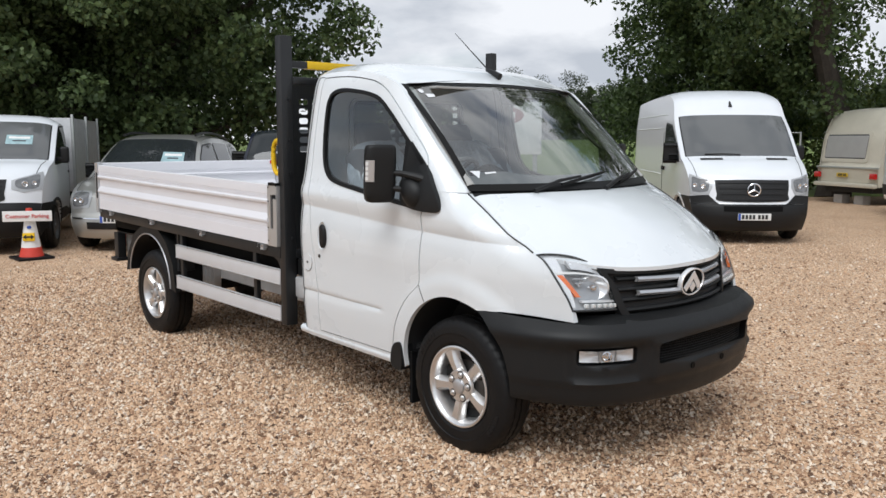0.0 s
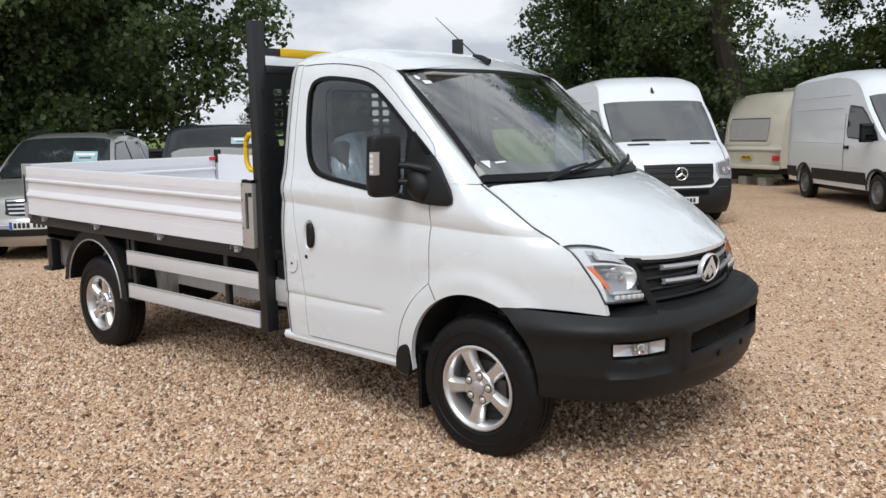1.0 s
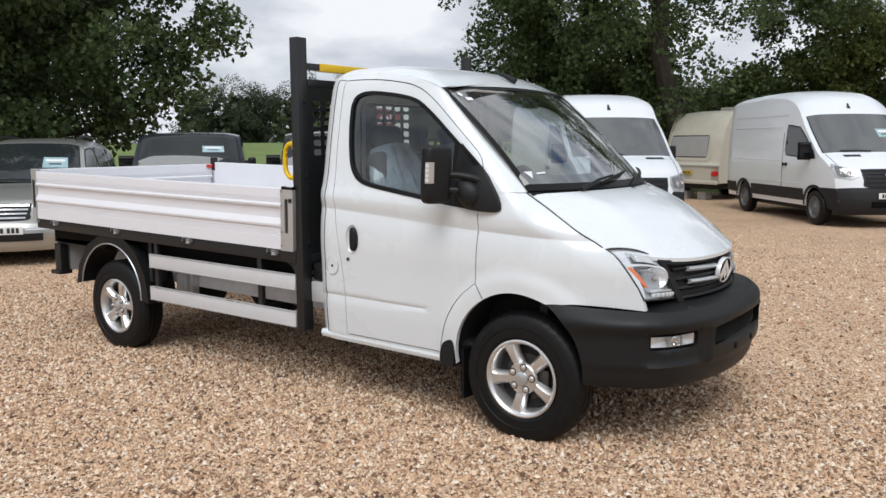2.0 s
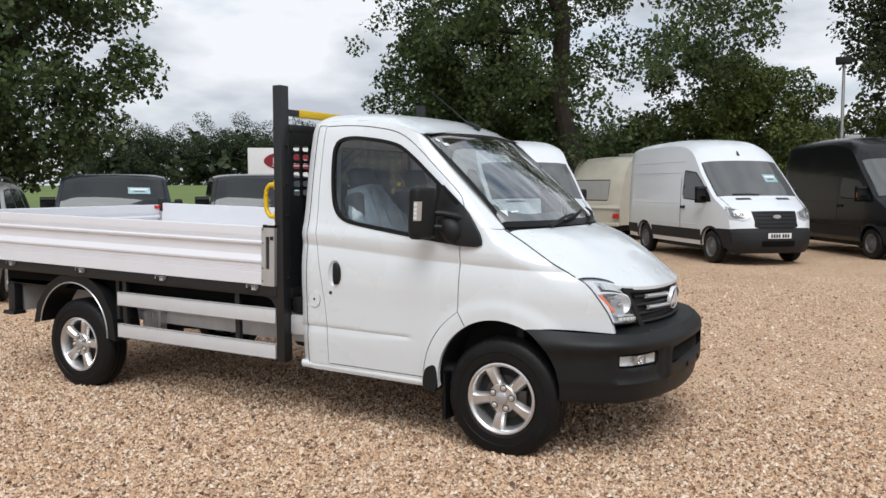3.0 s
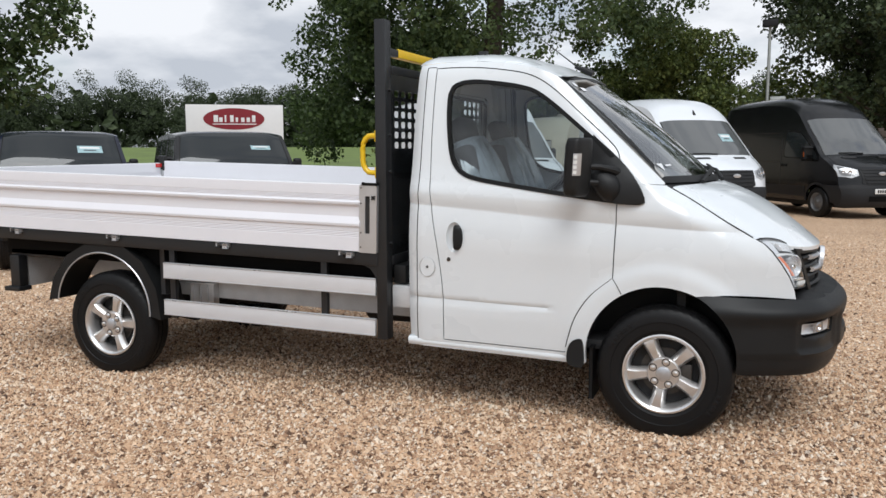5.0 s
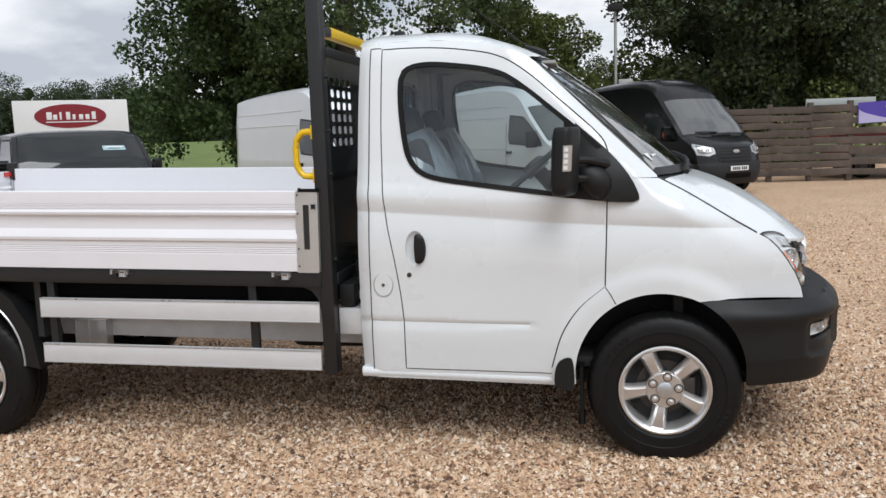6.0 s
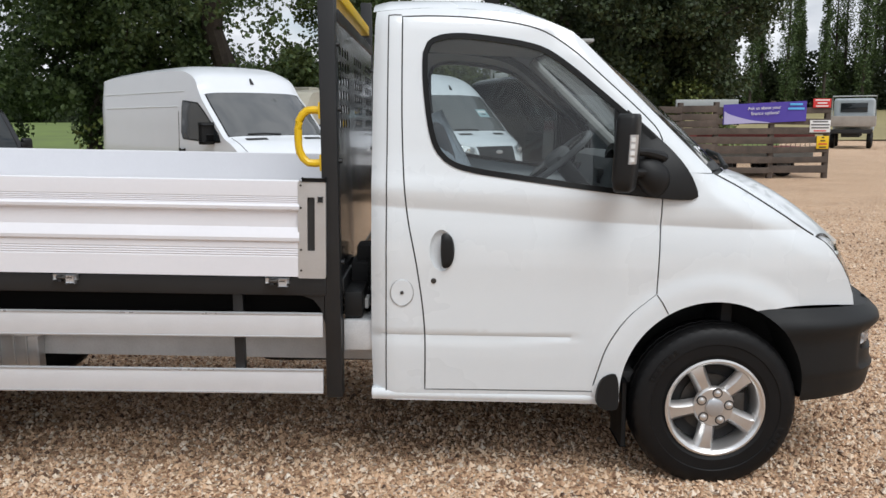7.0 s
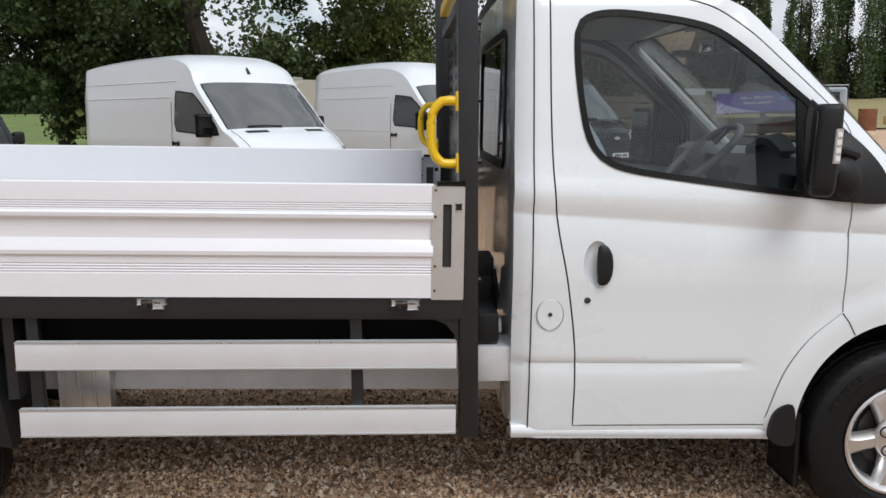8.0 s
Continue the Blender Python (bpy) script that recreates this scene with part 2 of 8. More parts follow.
def lathe(profile, n=48, axis="y", bm=None):
    """Turns a profile of (radius, along) round the y axis."""
    bm = bm or bmesh.new()
    rings = []
    for r, a in profile:
        ring = []
        for k in range(n):
            c, s = math.cos(k * math.tau / n), math.sin(k * math.tau / n)
            ring.append(bm.verts.new((r * c, a, r * s) if axis == "y" else (r * c, r * s, a)))
        rings.append(ring)
    for i in range(len(rings) - 1):
        for k in range(n):
            bm.faces.new((rings[i][k], rings[i][(k + 1) % n], rings[i + 1][(k + 1) % n], rings[i + 1][k]))
    bmesh.ops.recalc_face_normals(bm, faces=bm.faces[:])
    return bm


def patch(fn, nu, nv, thick=None):
    """A curved sheet fn(u, v), u and v from 0 to 1; thick: an offset that gives it a folded rim."""
    bm = bmesh.new()
    g = [[bm.verts.new(fn(i / nu, j / nv)) for j in range(nv + 1)] for i in range(nu + 1)]
    for i in range(nu):
        for j in range(nv):
            bm.faces.new((g[i][j], g[i + 1][j], g[i + 1][j + 1], g[i][j + 1]))
    if thick is not None:
        rim = [g[i][0] for i in range(nu)] + [g[nu][j] for j in range(nv)] + [g[i][nv] for i in range(nu, 0, -1)] + [g[0][j] for j in range(nv, 0, -1)]
        t = Vector(thick)
        low = [bm.verts.new(v.co + t) for v in rim]
        for k in range(len(rim)):
            bm.faces.new((rim[k], low[k], low[(k + 1) % len(rim)], rim[(k + 1) % len(rim)]))
    return bm


def smooth_line(pts, step, closed=False, sharp=()):
    """Resamples a line of points; a Catmull-Rom curve except at the sharp indices."""
    n = len(pts)
    out = []
    for i in range(n if closed else n - 1):
        p1, p2 = np.array(pts[i], float), np.array(pts[(i + 1) % n], float)
        p0 = np.array(pts[i - 1], float) if (closed or i) else 2 * p1 - p2
        p3 = np.array(pts[(i + 2) % n], float) if (closed or i + 2 < n) else 2 * p2 - p1
        if i in sharp:
            p0 = 2 * p1 - p2
        if (i + 1) % n in sharp:
            p3 = 2 * p2 - p1
        k = max(1, int(round(np.linalg.norm(p2 - p1) / step)))
        for j in range(k):
            t = j / k
            out.append(tuple(0.5 * (2 * p1 + (p2 - p0) * t + (2 * p0 - 5 * p1 + 4 * p2 - p3) * t * t + (3 * p1 - p0 - 3 * p2 + p3) * t ** 3)))
    if not closed:
        out.append(tuple(float(v) for v in pts[-1]))
    return out


def inside(poly, x, y):
    """Whether the points lie in the polygon (even-odd rule)."""
    px, py = np.array(poly, float).T
    qx, qy = np.roll(px, -1), np.roll(py, -1)
    hit = np.zeros(len(x), bool)
    for ax, ay, bx, by in zip(px, py, qx, qy):
        if ay != by:
            hit ^= ((ay > y) != (by > y)) & (x < (bx - ax) * (y - ay) / (by - ay) + ax)
    return hit


def sheet(outline, fn, holes=(), cell=0.05, rim=None, lines=()):
    """A pressed panel: a flat outline with holes, filled with small triangles, bent by fn(u, v); rim folds its edges by an offset; lines are creases to follow."""
    loops = [list(outline)] + [list(h) for h in holes]
    pts, edges = [], []
    for lp in loops:
        k = len(pts)
        pts += lp
        edges += [(k + i, k + (i + 1) % len(lp)) for i in range(len(lp))]
    arr = np.array(pts, float)
    lo, hi = arr.min(0), arr.max(0)
    gx, gy = np.meshgrid(np.arange(lo[0] + cell / 2, hi[0], cell), np.arange(lo[1] + cell / 2, hi[1], cell))
    gx, gy = gx.ravel() + 1e-4, gy.ravel() + 1e-4
    ok = inside(loops[0], gx, gy)
    for h in loops[1:]:
        ok &= ~inside(h, gx, gy)
    near = np.min(np.hypot(gx[:, None] - arr[None, :, 0], gy[:, None] - arr[None, :, 1]), axis=1) > 0.5 * cell
    near &= ok
    extra = [p for ln in lines for p in ln]
    if extra:
        ex = np.array(extra, float)
        good = inside(loops[0], ex[:, 0], ex[:, 1])
        for h in loops[1:]:
            good &= ~inside(h, ex[:, 0], ex[:, 1])
        good &= np.min(np.hypot(ex[:, None, 0] - arr[None, :, 0], ex[:, None, 1] - arr[None, :, 1]), axis=1) > 0.004
        ex = ex[good]
        near &= np.min(np.hypot(gx[:, None] - ex[None, :, 0], gy[:, None] - ex[None, :, 1]), axis=1) > 0.6 * cell
        extra = [(float(a), float(b)) for a, b in ex]
    grid = extra + [(float(a), float(b)) for a, b in zip(gx[near], gy[near])]
    verts, _, faces, *_ = geometry.delaunay_2d_cdt([Vector(p) for p in pts + grid], edges, [], 0, 1e-6)
    v2 = np.array([tuple(v) for v in verts])
    cen = np.array([v2[list(f)].mean(0) for f in faces])
    keep = inside(loops[0], cen[:, 0], cen[:, 1])
    for h in loops[1:]:
        keep &= ~inside(h, cen[:, 0], cen[:, 1])
    bm = bmesh.new()
    bv = [bm.verts.new(fn(float(a), float(b))) for a, b in v2]
    for f, k in zip(faces, keep):
        if k:
            try:
                bm.faces.new([bv[i] for i in f])
            except ValueError:
                pass
    bmesh.ops.delete(bm, geom=[v for v in bm.verts if not v.link_faces], context="VERTS")
    bmesh.ops.recalc_face_normals(bm, faces=bm.faces[:])
    if rim is not None:
        t = Vector(rim)
        low = {}
        for e in [e for e in bm.edges if len(e.link_faces) == 1]:
            for v in e.verts:
                if v not in low:
                    low[v] = bm.verts.new(v.co + t)
            a, b = e.verts
            bm.faces.new((a, b, low[b], low[a]))
    return bm


def lerp(table, x):
    return float(np.interp(x, [p[0] for p in table], [p[1] for p in table]))


def circle(cx, cy, r, n=24, ry=None):
    return [(cx + r * math.cos(k * math.tau / n), cy + (ry or r) * math.sin(k * math.tau / n)) for k in range(n)]


def rounded(x0, y0, x1, y1, r, n=5):
    out = []
    for cx, cy, a0 in ((x1 - r, y0 + r, -90), (x1 - r, y1 - r, 0), (x0 + r, y1 - r, 90), (x0 + r, y0 + r, 180)):
        for k in range(n + 1):
            a = radians(a0 + 90 * k / n)
            out.append((cx + r * math.cos(a), cy + r * math.sin(a)))
    return out


def words(text, size, material, parent, m, name="lettering", label="", thick=0.003, align="CENTER", sx=1.0):
    """Raised lettering in the built-in font, as a mesh, in the plane x, y of m."""
    cu = bpy.data.curves.new(name, "FONT")
    cu.body, cu.size, cu.extrude, cu.align_x, cu.align_y = text, size, thick, align, "CENTER"
    tmp = bpy.data.objects.new("tmp_text", cu)
    scene.collection.objects.link(tmp)
    me = bpy.data.meshes.new_from_object(tmp.evaluated_get(bpy.context.evaluated_depsgraph_get()))
    bpy.data.objects.remove(tmp)
    me.transform(m @ Matrix.Diagonal((sx, 1, 1, 1)))
    me.materials.clear()
    me.materials.append(material)
    ob = new(name, me)
    ob.parent = parent
    if label:
        ob["label"] = label
    return ob


# ---------------------------------------------------------------- the dropside truck
HOOD_EDGE = [(-0.65, 2.018), (-0.024, 1.401), (0.0, 1.388), (0.2, 1.27), (0.437, 1.122), (0.55, 1.05), (0.66, 0.93), (0.72, 0.8)]
SIDE_Z = [(0.30, 0.915), (0.36, 0.928), (0.45, 0.943), (0.60, 0.957), (0.70, 0.961), (0.9, 0.967), (1.03, 0.973), (1.10, 0.972), (1.16, 0.968), (1.21, 0.963),
          (1.254, 0.9565), (1.268, 0.9530), (1.273, 0.9535), (1.31, 0.9620), (1.345, 0.9650), (1.378, 0.9575), (1.41, 0.9455), (1.5, 0.925), (1.7, 0.895), (1.9, 0.86), (2.02, 0.834), (2.06, 0.820), (2.10, 0.797), (2.118, 0.782)]
SIDE_X = [(0.08, 0.0), (0.3, 0.045), (0.458, 0.105), (0.669, 0.172), (0.78, 0.22)]
SHOULDER = [(-0.75, 0.0), (-0.65, 0.022), (-0.3, 0.06), (-0.024, 0.092), (0.2, 0.065), (0.437, 0.02), (0.6, 0.0)]
ARCH = (-0.025, 0.437, 0.41)


def cab_y(x, z):
    """Half the cab's width at a place of its side."""
    drop = 0.076 * (min(x, 0.4) + 1.516) * max(0.0, min(1.0, 1 - abs(z - 1.2) / 0.35))
    y = lerp(SIDE_Z, z + drop) - lerp(SIDE_X, x)
    if x > -0.75:
        d = lerp(HOOD_EDGE, x) - z
        y -= lerp(SHOULDER, x) * max(0.0, min(1.0, 1 - d / 0.13)) ** 2
    # long pressed recess low on the door, pointed at its front end
    if x < -0.60 and 0.62 < z < 0.72:
        top = 0.706 - 0.024 * (x + 1.53)
        low = top - 0.046 * min(1.0, (-0.60 - x) / 0.35)
        if low < z < top + 0.014:
            y -= 0.008 * min(1.0, (top + 0.014 - z) / 0.014, max(0.0, (z - low) / max(0.01, top - low)))
    r = math.hypot(x - ARCH[0], z - ARCH[1])
    if r < 0.60 and z > 0.3:
        k = max(0.0, min(1.0, (0.56 - r) / 0.10))
        y += 0.016 * k * k * (3 - 2 * k)
    if x < -1.42:
        y -= 0.05 * ((-1.42 - x) / 0.12) ** 2
    return y


def waist(x, up=0.0):
    """Height of the crease along the cab's waist."""
    z = 1.25
    for _ in range(12):
        z = 1.270 + up - 0.076 * (min(x, 0.4) + 1.516) * max(0.0, min(1.0, 1 - abs(z - 1.2) / 0.35))
    return z


CREASE = [[(float(x), waist(x, up)) for x in np.arange(-1.52, 0.36, 0.011)] for up in (-0.007, -0.001, 0.005, 0.012)]
CREASE += [[(float(x), 0.706 + off - 0.024 * (x + 1.53)) for x in np.arange(-1.52, -0.62, 0.013)] for off in (0.0, 0.013)]


def wheel(parent, x, y, z, s, radius=0.378, rim=0.219, width=0.2, spin=0.3, steel=False, name="wheel", detail=48):
    """A road wheel with its outer face on the side s of y."""
    w = thing(name, "", "")
    w.parent = parent
    w.matrix_basis = Matrix.Translation((x, y, z)) @ Matrix.Diagonal((1, s, 1, 1))
    R, h = radius, width
    prof = [(rim - 0.006, -h + 0.03), (rim + 0.03, -h), (R - 0.07, -h - 0.005), (R - 0.02, -h + 0.012), (R - 0.004, -h + 0.035), (R, -h + 0.06)]
    for g in (0.28, 0.5, 0.72):
        c = -h * (1 - g)
        prof += [(R, c - 0.007), (R - 0.009, c - 0.005), (R - 0.009, c + 0.005), (R, c + 0.007)]
    prof += [(R, -0.055), (R - 0.004, -0.035), (R - 0.016, -0.012), (R - 0.035, 0.0), (R - 0.06, 0.006), (R - 0.085, 0.008), (R - 0.088, 0.004),
             (rim + 0.025, 0.003), (rim + 0.004, -0.008), (rim - 0.006, -0.03)]
    tm = lathe(prof, detail if steel else 132)
    if not steel:
        # cross cuts over the tread and shoulder
        for v in tm.verts:
            q = math.hypot(v.co.x, v.co.z)
            k = int(round(math.atan2(v.co.z, v.co.x) / math.tau * 132)) % 132
            if q > R - 0.018 and (k + int(9 * v.co.y / h)) % 3 == 0:
                v.co.x, v.co.z = v.co.x * (1 - 0.004 / q), v.co.z * (1 - 0.004 / q)
    tyre = part("tyre", tm, M["rubber"], w, smooth=25)
    if not steel:
        # raised sidewall marks, too small to read
        for k in list(range(7)) + list(range(40, 45)):
            q = 2.2 + 0.085 * k
            mk = boxed((R - 0.074, 0.002, -0.010), (R - 0.050, 0.0085, 0.006 + 0.004 * (k % 3)), 0.002, Matrix.Rotation(-q, 4, "Y"))
            part("sidewall_mark", mk, M["rubber"], tyre)
    rp = [(rim - 0.03, -h + 0.02), (rim - 0.03, -0.06), (rim - 0.02, -0.035), (rim - 0.004, -0.02), (rim + 0.004, -0.008), (rim + 0.006, 0.002), (rim - 0.003, 0.005),
          (rim - 0.012, 0.0), (rim - 0.02, -0.014), (rim - 0.03, -0.05)]
    r_ob = part("rim", lathe(rp, detail), M["wheel_grey" if steel else "alloy"], w)
    part("hub_back", lathe([(0.0, -0.09), (rim - 0.035, -0.09), (rim - 0.03, -0.12)], 32), M["dark"], w)
    if steel:
        face = [(rim - 0.02, -0.03), (rim - 0.05, -0.05), (0.12, -0.03), (0.09, -0.012), (0.05, -0.012), (0.045, 0.004), (0.0, 0.006)]
        part("wheel_disc", lathe(face, 32), M["wheel_grey"], w)
        return w
    part("brake_disc", lathe([(0.06, -0.078), (0.135, -0.078), (0.135, -0.088)], 32), M["brake"], w)
    caliper = bmesh.new()
    box(caliper, (0.07, -0.085, -0.055), (0.15, -0.05, 0.055), 0.012)
    part("caliper", caliper, M["brake"], w)
    sp = bmesh.new()
    for k in range(5):
        a = spin + k * math.tau / 5
        m = Matrix.Rotation(-a, 4, "Y")
        rows = []
        for r, hw, top in ((0.045, 0.031, -0.024), (0.08, 0.031, -0.020), (0.11, 0.032, -0.013), (0.15, 0.034, -0.009), (0.18, 0.038, -0.009), (0.198, 0.045, -0.011), (rim - 0.006, 0.058, -0.015)):
            rows.append([m @ Vector(p) for p in ((r, top - 0.045, -hw - 0.006), (r, top - 0.020, -hw), (r, top - 0.003, -hw + 0.015), (r, top - 0.003, hw - 0.015), (r, top - 0.020, hw), (r, top - 0.045, hw + 0.006))])
        vs = [[sp.verts.new(p) for p in row] for row in rows]
        for i in range(len(vs) - 1):
            for j in range(5):
                sp.faces.new((vs[i][j], vs[i + 1][j], vs[i + 1][j + 1], vs[i][j + 1]))
    bmesh.ops.recalc_face_normals(sp, faces=sp.faces[:])
    part("spokes", sp, M["alloy"], w)
    part("hub", lathe([(0.094, -0.03), (0.090, -0.016), (0.084, -0.011), (0.042, -0.010)], 32), M["alloy"], w)
    part("centre_cap", lathe([(0.042, -0.014), (0.04, -0.002), (0.03, 0.003), (0.0, 0.004)], 28), M["grey_bar"], w)
    for k in range(5):
        a = spin + (k + 0.5) * math.tau / 5
        c = Vector((0.066 * math.cos(a), 0, 0.066 * math.sin(a)))
        nut = lathe([(0.018, -0.012), (0.0175, -0.0075), (0.012, -0.0075), (0.0115, 0.001), (0.008, 0.003), (0.0, 0.003)], 10)
        bmesh.ops.translate(nut, vec=c, verts=nut.verts[:])
        part("wheel_nut", nut, M["alloy"], w)
        seat_ = lathe([(0.0235, -0.012), (0.0225, -0.0085), (0.018, -0.0085)], 14)
        bmesh.ops.translate(seat_, vec=c, verts=seat_.verts[:])
        part("nut_seat", seat_, M["dark"], w)
    return w


def front_side(s):
    """The line along the front of the cab's side, from the hood edge to the bumper: (x, z)."""
    return [(0.437, 1.122), (0.492, 1.088), (0.535, 1.045), (0.583, 0.98), (0.626, 0.91), (0.654, 0.845), (0.666, 0.792)]


truck = thing("dropside_truck", "white dropside truck with black bumper, parked on gravel", "truck")

DOOR_CUT = [(-1.30, 0.448), (-1.300, 0.74), (-1.330, 1.00), (-1.374, 1.264), (-1.390, 1.60), (-1.387, 2.078),
            (-1.25, 2.080), (-1.095, 2.073), (-0.957, 2.056), (-0.834, 2.032), (-0.739, 1.992), (-0.631, 1.915), (-0.524, 1.819), (-0.418, 1.723), (-0.325, 1.635), (-0.281, 1.580), (-0.265, 1.52), (-0.262, 1.42),
            (-0.272, 1.30), (-0.275, 1.18), (-0.285, 0.88), (-0.41, 0.772), (-0.494, 0.645), (-0.54, 0.50), (-0.556, 0.432)]
DOOR = smooth_line(DOOR_CUT, 0.035, True, sharp=(0, 5, 20, 24))
WIN_CUT = [(-1.297, 1.775), (-1.297, 1.92), (-1.278, 1.966), (-1.225, 1.994), (-1.135, 2.002), (-1.012, 1.990), (-0.889, 1.971), (-0.793, 1.946), (-0.726, 1.911), (-0.632, 1.841), (-0.551, 1.773),
           (-0.418, 1.660), (-0.30, 1.556), (-0.277, 1.32), (-0.30, 1.300), (-0.548, 1.330), (-0.935, 1.386), (-1.09, 1.412), (-1.177, 1.440), (-1.235, 1.49), (-1.272, 1.58)]
WIN = smooth_line(WIN_CUT, 0.035, True, sharp=(12, 13, 14))


def grow(loop, d):
    """A loop moved out (or, with d below 0, in) by d."""
    p = np.array(loop, float)
    t = np.roll(p, -1, 0) - np.roll(p, 1, 0)
    t /= np.linalg.norm(t, axis=1)[:, None] + 1e-9
    nrm = np.stack([t[:, 1], -t[:, 0]], 1)
    area = np.sum(p[:, 0] * np.roll(p[:, 1], -1) - np.roll(p[:, 0], -1) * p[:, 1])
    return [tuple(v) for v in p + (d if area > 0 else -d) * nrm]


def dense(loop, step):
    """A closed loop with points put in along its long sides."""
    out = []
    for p, q in zip(loop, loop[1:] + loop[:1]):
        n = max(1, int(math.dist(p, q) / step))
        out += [(p[0] + (q[0] - p[0]) * k / n, p[1] + (q[1] - p[1]) * k / n) for k in range(n)]
    return out


def cab_side(s):
    """Door, fender, pillars and glass of one side; s is -1 for the driver's side."""
    at = lambda off=0.0: (lambda x, z: (x, s * (cab_y(x, z) + off), z))  # noqa: E731
    inw = (0, -s * 0.03, 0)
    # pillar and sill frame round the door
    top = smooth_line([(-1.50, 2.100), (-1.3, 2.114), (-1.1, 2.110), (-0.9, 2.088), (-0.75, 2.052), (-0.65, 2.010)], 0.05) + smooth_line([(-0.60, 1.970), (-0.3, 1.672), (-0.034, 1.412)], 0.05)
    arch = [(ARCH[0] + ARCH[2] * math.cos(radians(a)), ARCH[1] + ARCH[2] * math.sin(radians(a))) for a in range(62, 192, 5)]
    fend = [(-0.02, 1.395)] + smooth_line([(0.0, 1.383), (0.1, 1.328), (0.2, 1.266), (0.32, 1.19), (0.437, 1.118)], 0.05) + front_side(s)[1:]
    low = [(0.666, 0.792), (0.5, 0.803), (0.3, 0.812)]
    gap = 0.007
    door_front = [p for p in DOOR if p[0] > -0.6 and p[1] < 1.44]
    door_front.sort(key=lambda p: -p[1])
    line = [(-0.262, 1.415)] + [(p[0] + gap, p[1] + (gap if p[1] < 0.9 else 0)) for p in door_front if p[1] < 1.40]
    outline = fend + low[1:] + arch + [(-0.445, 0.372), (-0.548, 0.372)] + line[::-1]
    outline = [p for i, p in enumerate(outline) if i == 0 or math.dist(p, outline[i - 1]) > 1e-4]
    part("front_wing", sheet(dense(outline, 0.02), at(), cell=0.02, rim=inw, lines=CREASE), M["white"], truck)
    # frame: everything of the side behind the wing, with the door cut out of it
    frame_line = top + [(-0.030, 1.400), (-0.257, 1.412)]
    below = [(p[0] + 0.001, p[1]) for p in line[1:]]
    full = frame_line + below + [(-0.553, 0.372), (-1.0, 0.386), (-1.53, 0.401), (-1.535, 0.66), (-1.525, 1.3), (-1.515, 1.8), (-1.505, 2.05)]
    full = [p for i, p in enumerate(full) if i == 0 or math.dist(p, full[i - 1]) > 2e-3]
    hole = grow(DOOR, 0.002)
    hole = [p for p in hole if p[0] < -0.02]
    # the cut runs open to the wing at the front, so the hole is kept just behind it
    hole = [(min(p[0], -0.2625 if p[1] > 0.9 else 9), p[1]) for p in hole]
    part("cab_frame", sheet(dense(full, 0.02), at(), [hole], 0.02, inw, CREASE), M["white"], truck)
    dish = circle(-1.222, 1.077, 0.052, 32, 0.090)
    door = part("door", sheet(grow(DOOR, -0.0045), at(0.001), [WIN, dish], 0.016, inw, CREASE), M["white"], truck, "white cab door with oval handle" if s < 0 else "")
    part("sill", patch(lambda u, v: (-1.535 + 1.03 * u, s * (0.93 + 0.012 * math.sin(math.pi * v)), 0.372 + 0.03 * (1 - u) + 0.05 * v), 12, 4, (0, -s * 0.05, 0)), M["white"], truck)
    inner = grow(WIN, -0.021)
    part("window_seal", sheet(grow(WIN, 0.002), at(0.006), [inner], 0.05, (0, -s * 0.03, 0)), M["seal"], door)
    glass_in = [p for p in inner if p[0] < -0.455]
    glass_in.sort(key=lambda p: math.atan2(p[1] - 1.65, p[0] + 0.9))
    part("window_glass", sheet(glass_in, at(-0.006), cell=0.08), M["glass"], door, shadow=False)
    sail = [p for p in inner if p[0] > -0.47]
    sail.sort(key=lambda p: math.atan2(p[1] - 1.45, p[0] + 0.38))
    part("mirror_sail", sheet(sail, at(0.0), cell=0.06, rim=(0, -s * 0.02, 0)), M["plastic"], door)
    part("window_divider", sheet([(-0.475, 1.345), (-0.44, 1.340), (-0.44, 1.67), (-0.475, 1.70)], at(0.002), cell=0.05, rim=(0, -s * 0.02, 0)), M["seal"], door)
    # handle: a dished recess with a dark oval lever and a lock below
    cx, cz = -1.222, 1.077
    bowl = bmesh.new()
    rings = []
    for r, dep in ((1.0, 0.001), (0.94, -0.004), (0.85, -0.012), (0.6, -0.02), (0.01, -0.023)):
        rings.append([bowl.verts.new((cx + 0.052 * r * math.cos(a), s * (cab_y(cx + 0.052 * r * math.cos(a), cz + 0.090 * r * math.sin(a)) + dep), cz + 0.090 * r * math.sin(a)))
                      for a in [k * math.tau / 28 for k in range(28)]])
    for i in range(4):
        for k in range(28):
            bowl.faces.new((rings[i][k], rings[i][(k + 1) % 28], rings[i + 1][(k + 1) % 28], rings[i + 1][k]))
    part("handle_recess", bowl, M["white"], door, smooth=80)
    lever = bmesh.new()
    loop = smooth_line([(-0.020, 0.066), (-0.024, 0.0), (-0.020, -0.066), (-0.012, -0.075), (0.012, -0.072), (0.030, -0.045), (0.036, 0.0), (0.030, 0.045), (0.012, 0.072), (-0.012, 0.075)], 0.012, True)
    for k, (off, sc) in enumerate(((0.004, 1.0), (0.016, 0.97), (0.022, 0.86), (0.024, 0.6))):
        ring = [lever.verts.new((cx + 0.020 + sc * px, s * (cab_y(cx, cz) + off), cz + sc * pz)) for px, pz in loop]
        if k:
            for i in range(len(loop)):
                lever.faces.new((prev[i], prev[(i + 1) % len(loop)], ring[(i + 1) % len(loop)], ring[i]))
        prev = ring
    lever.faces.new(prev)
    bmesh.ops.recalc_face_normals(lever, faces=lever.faces[:])
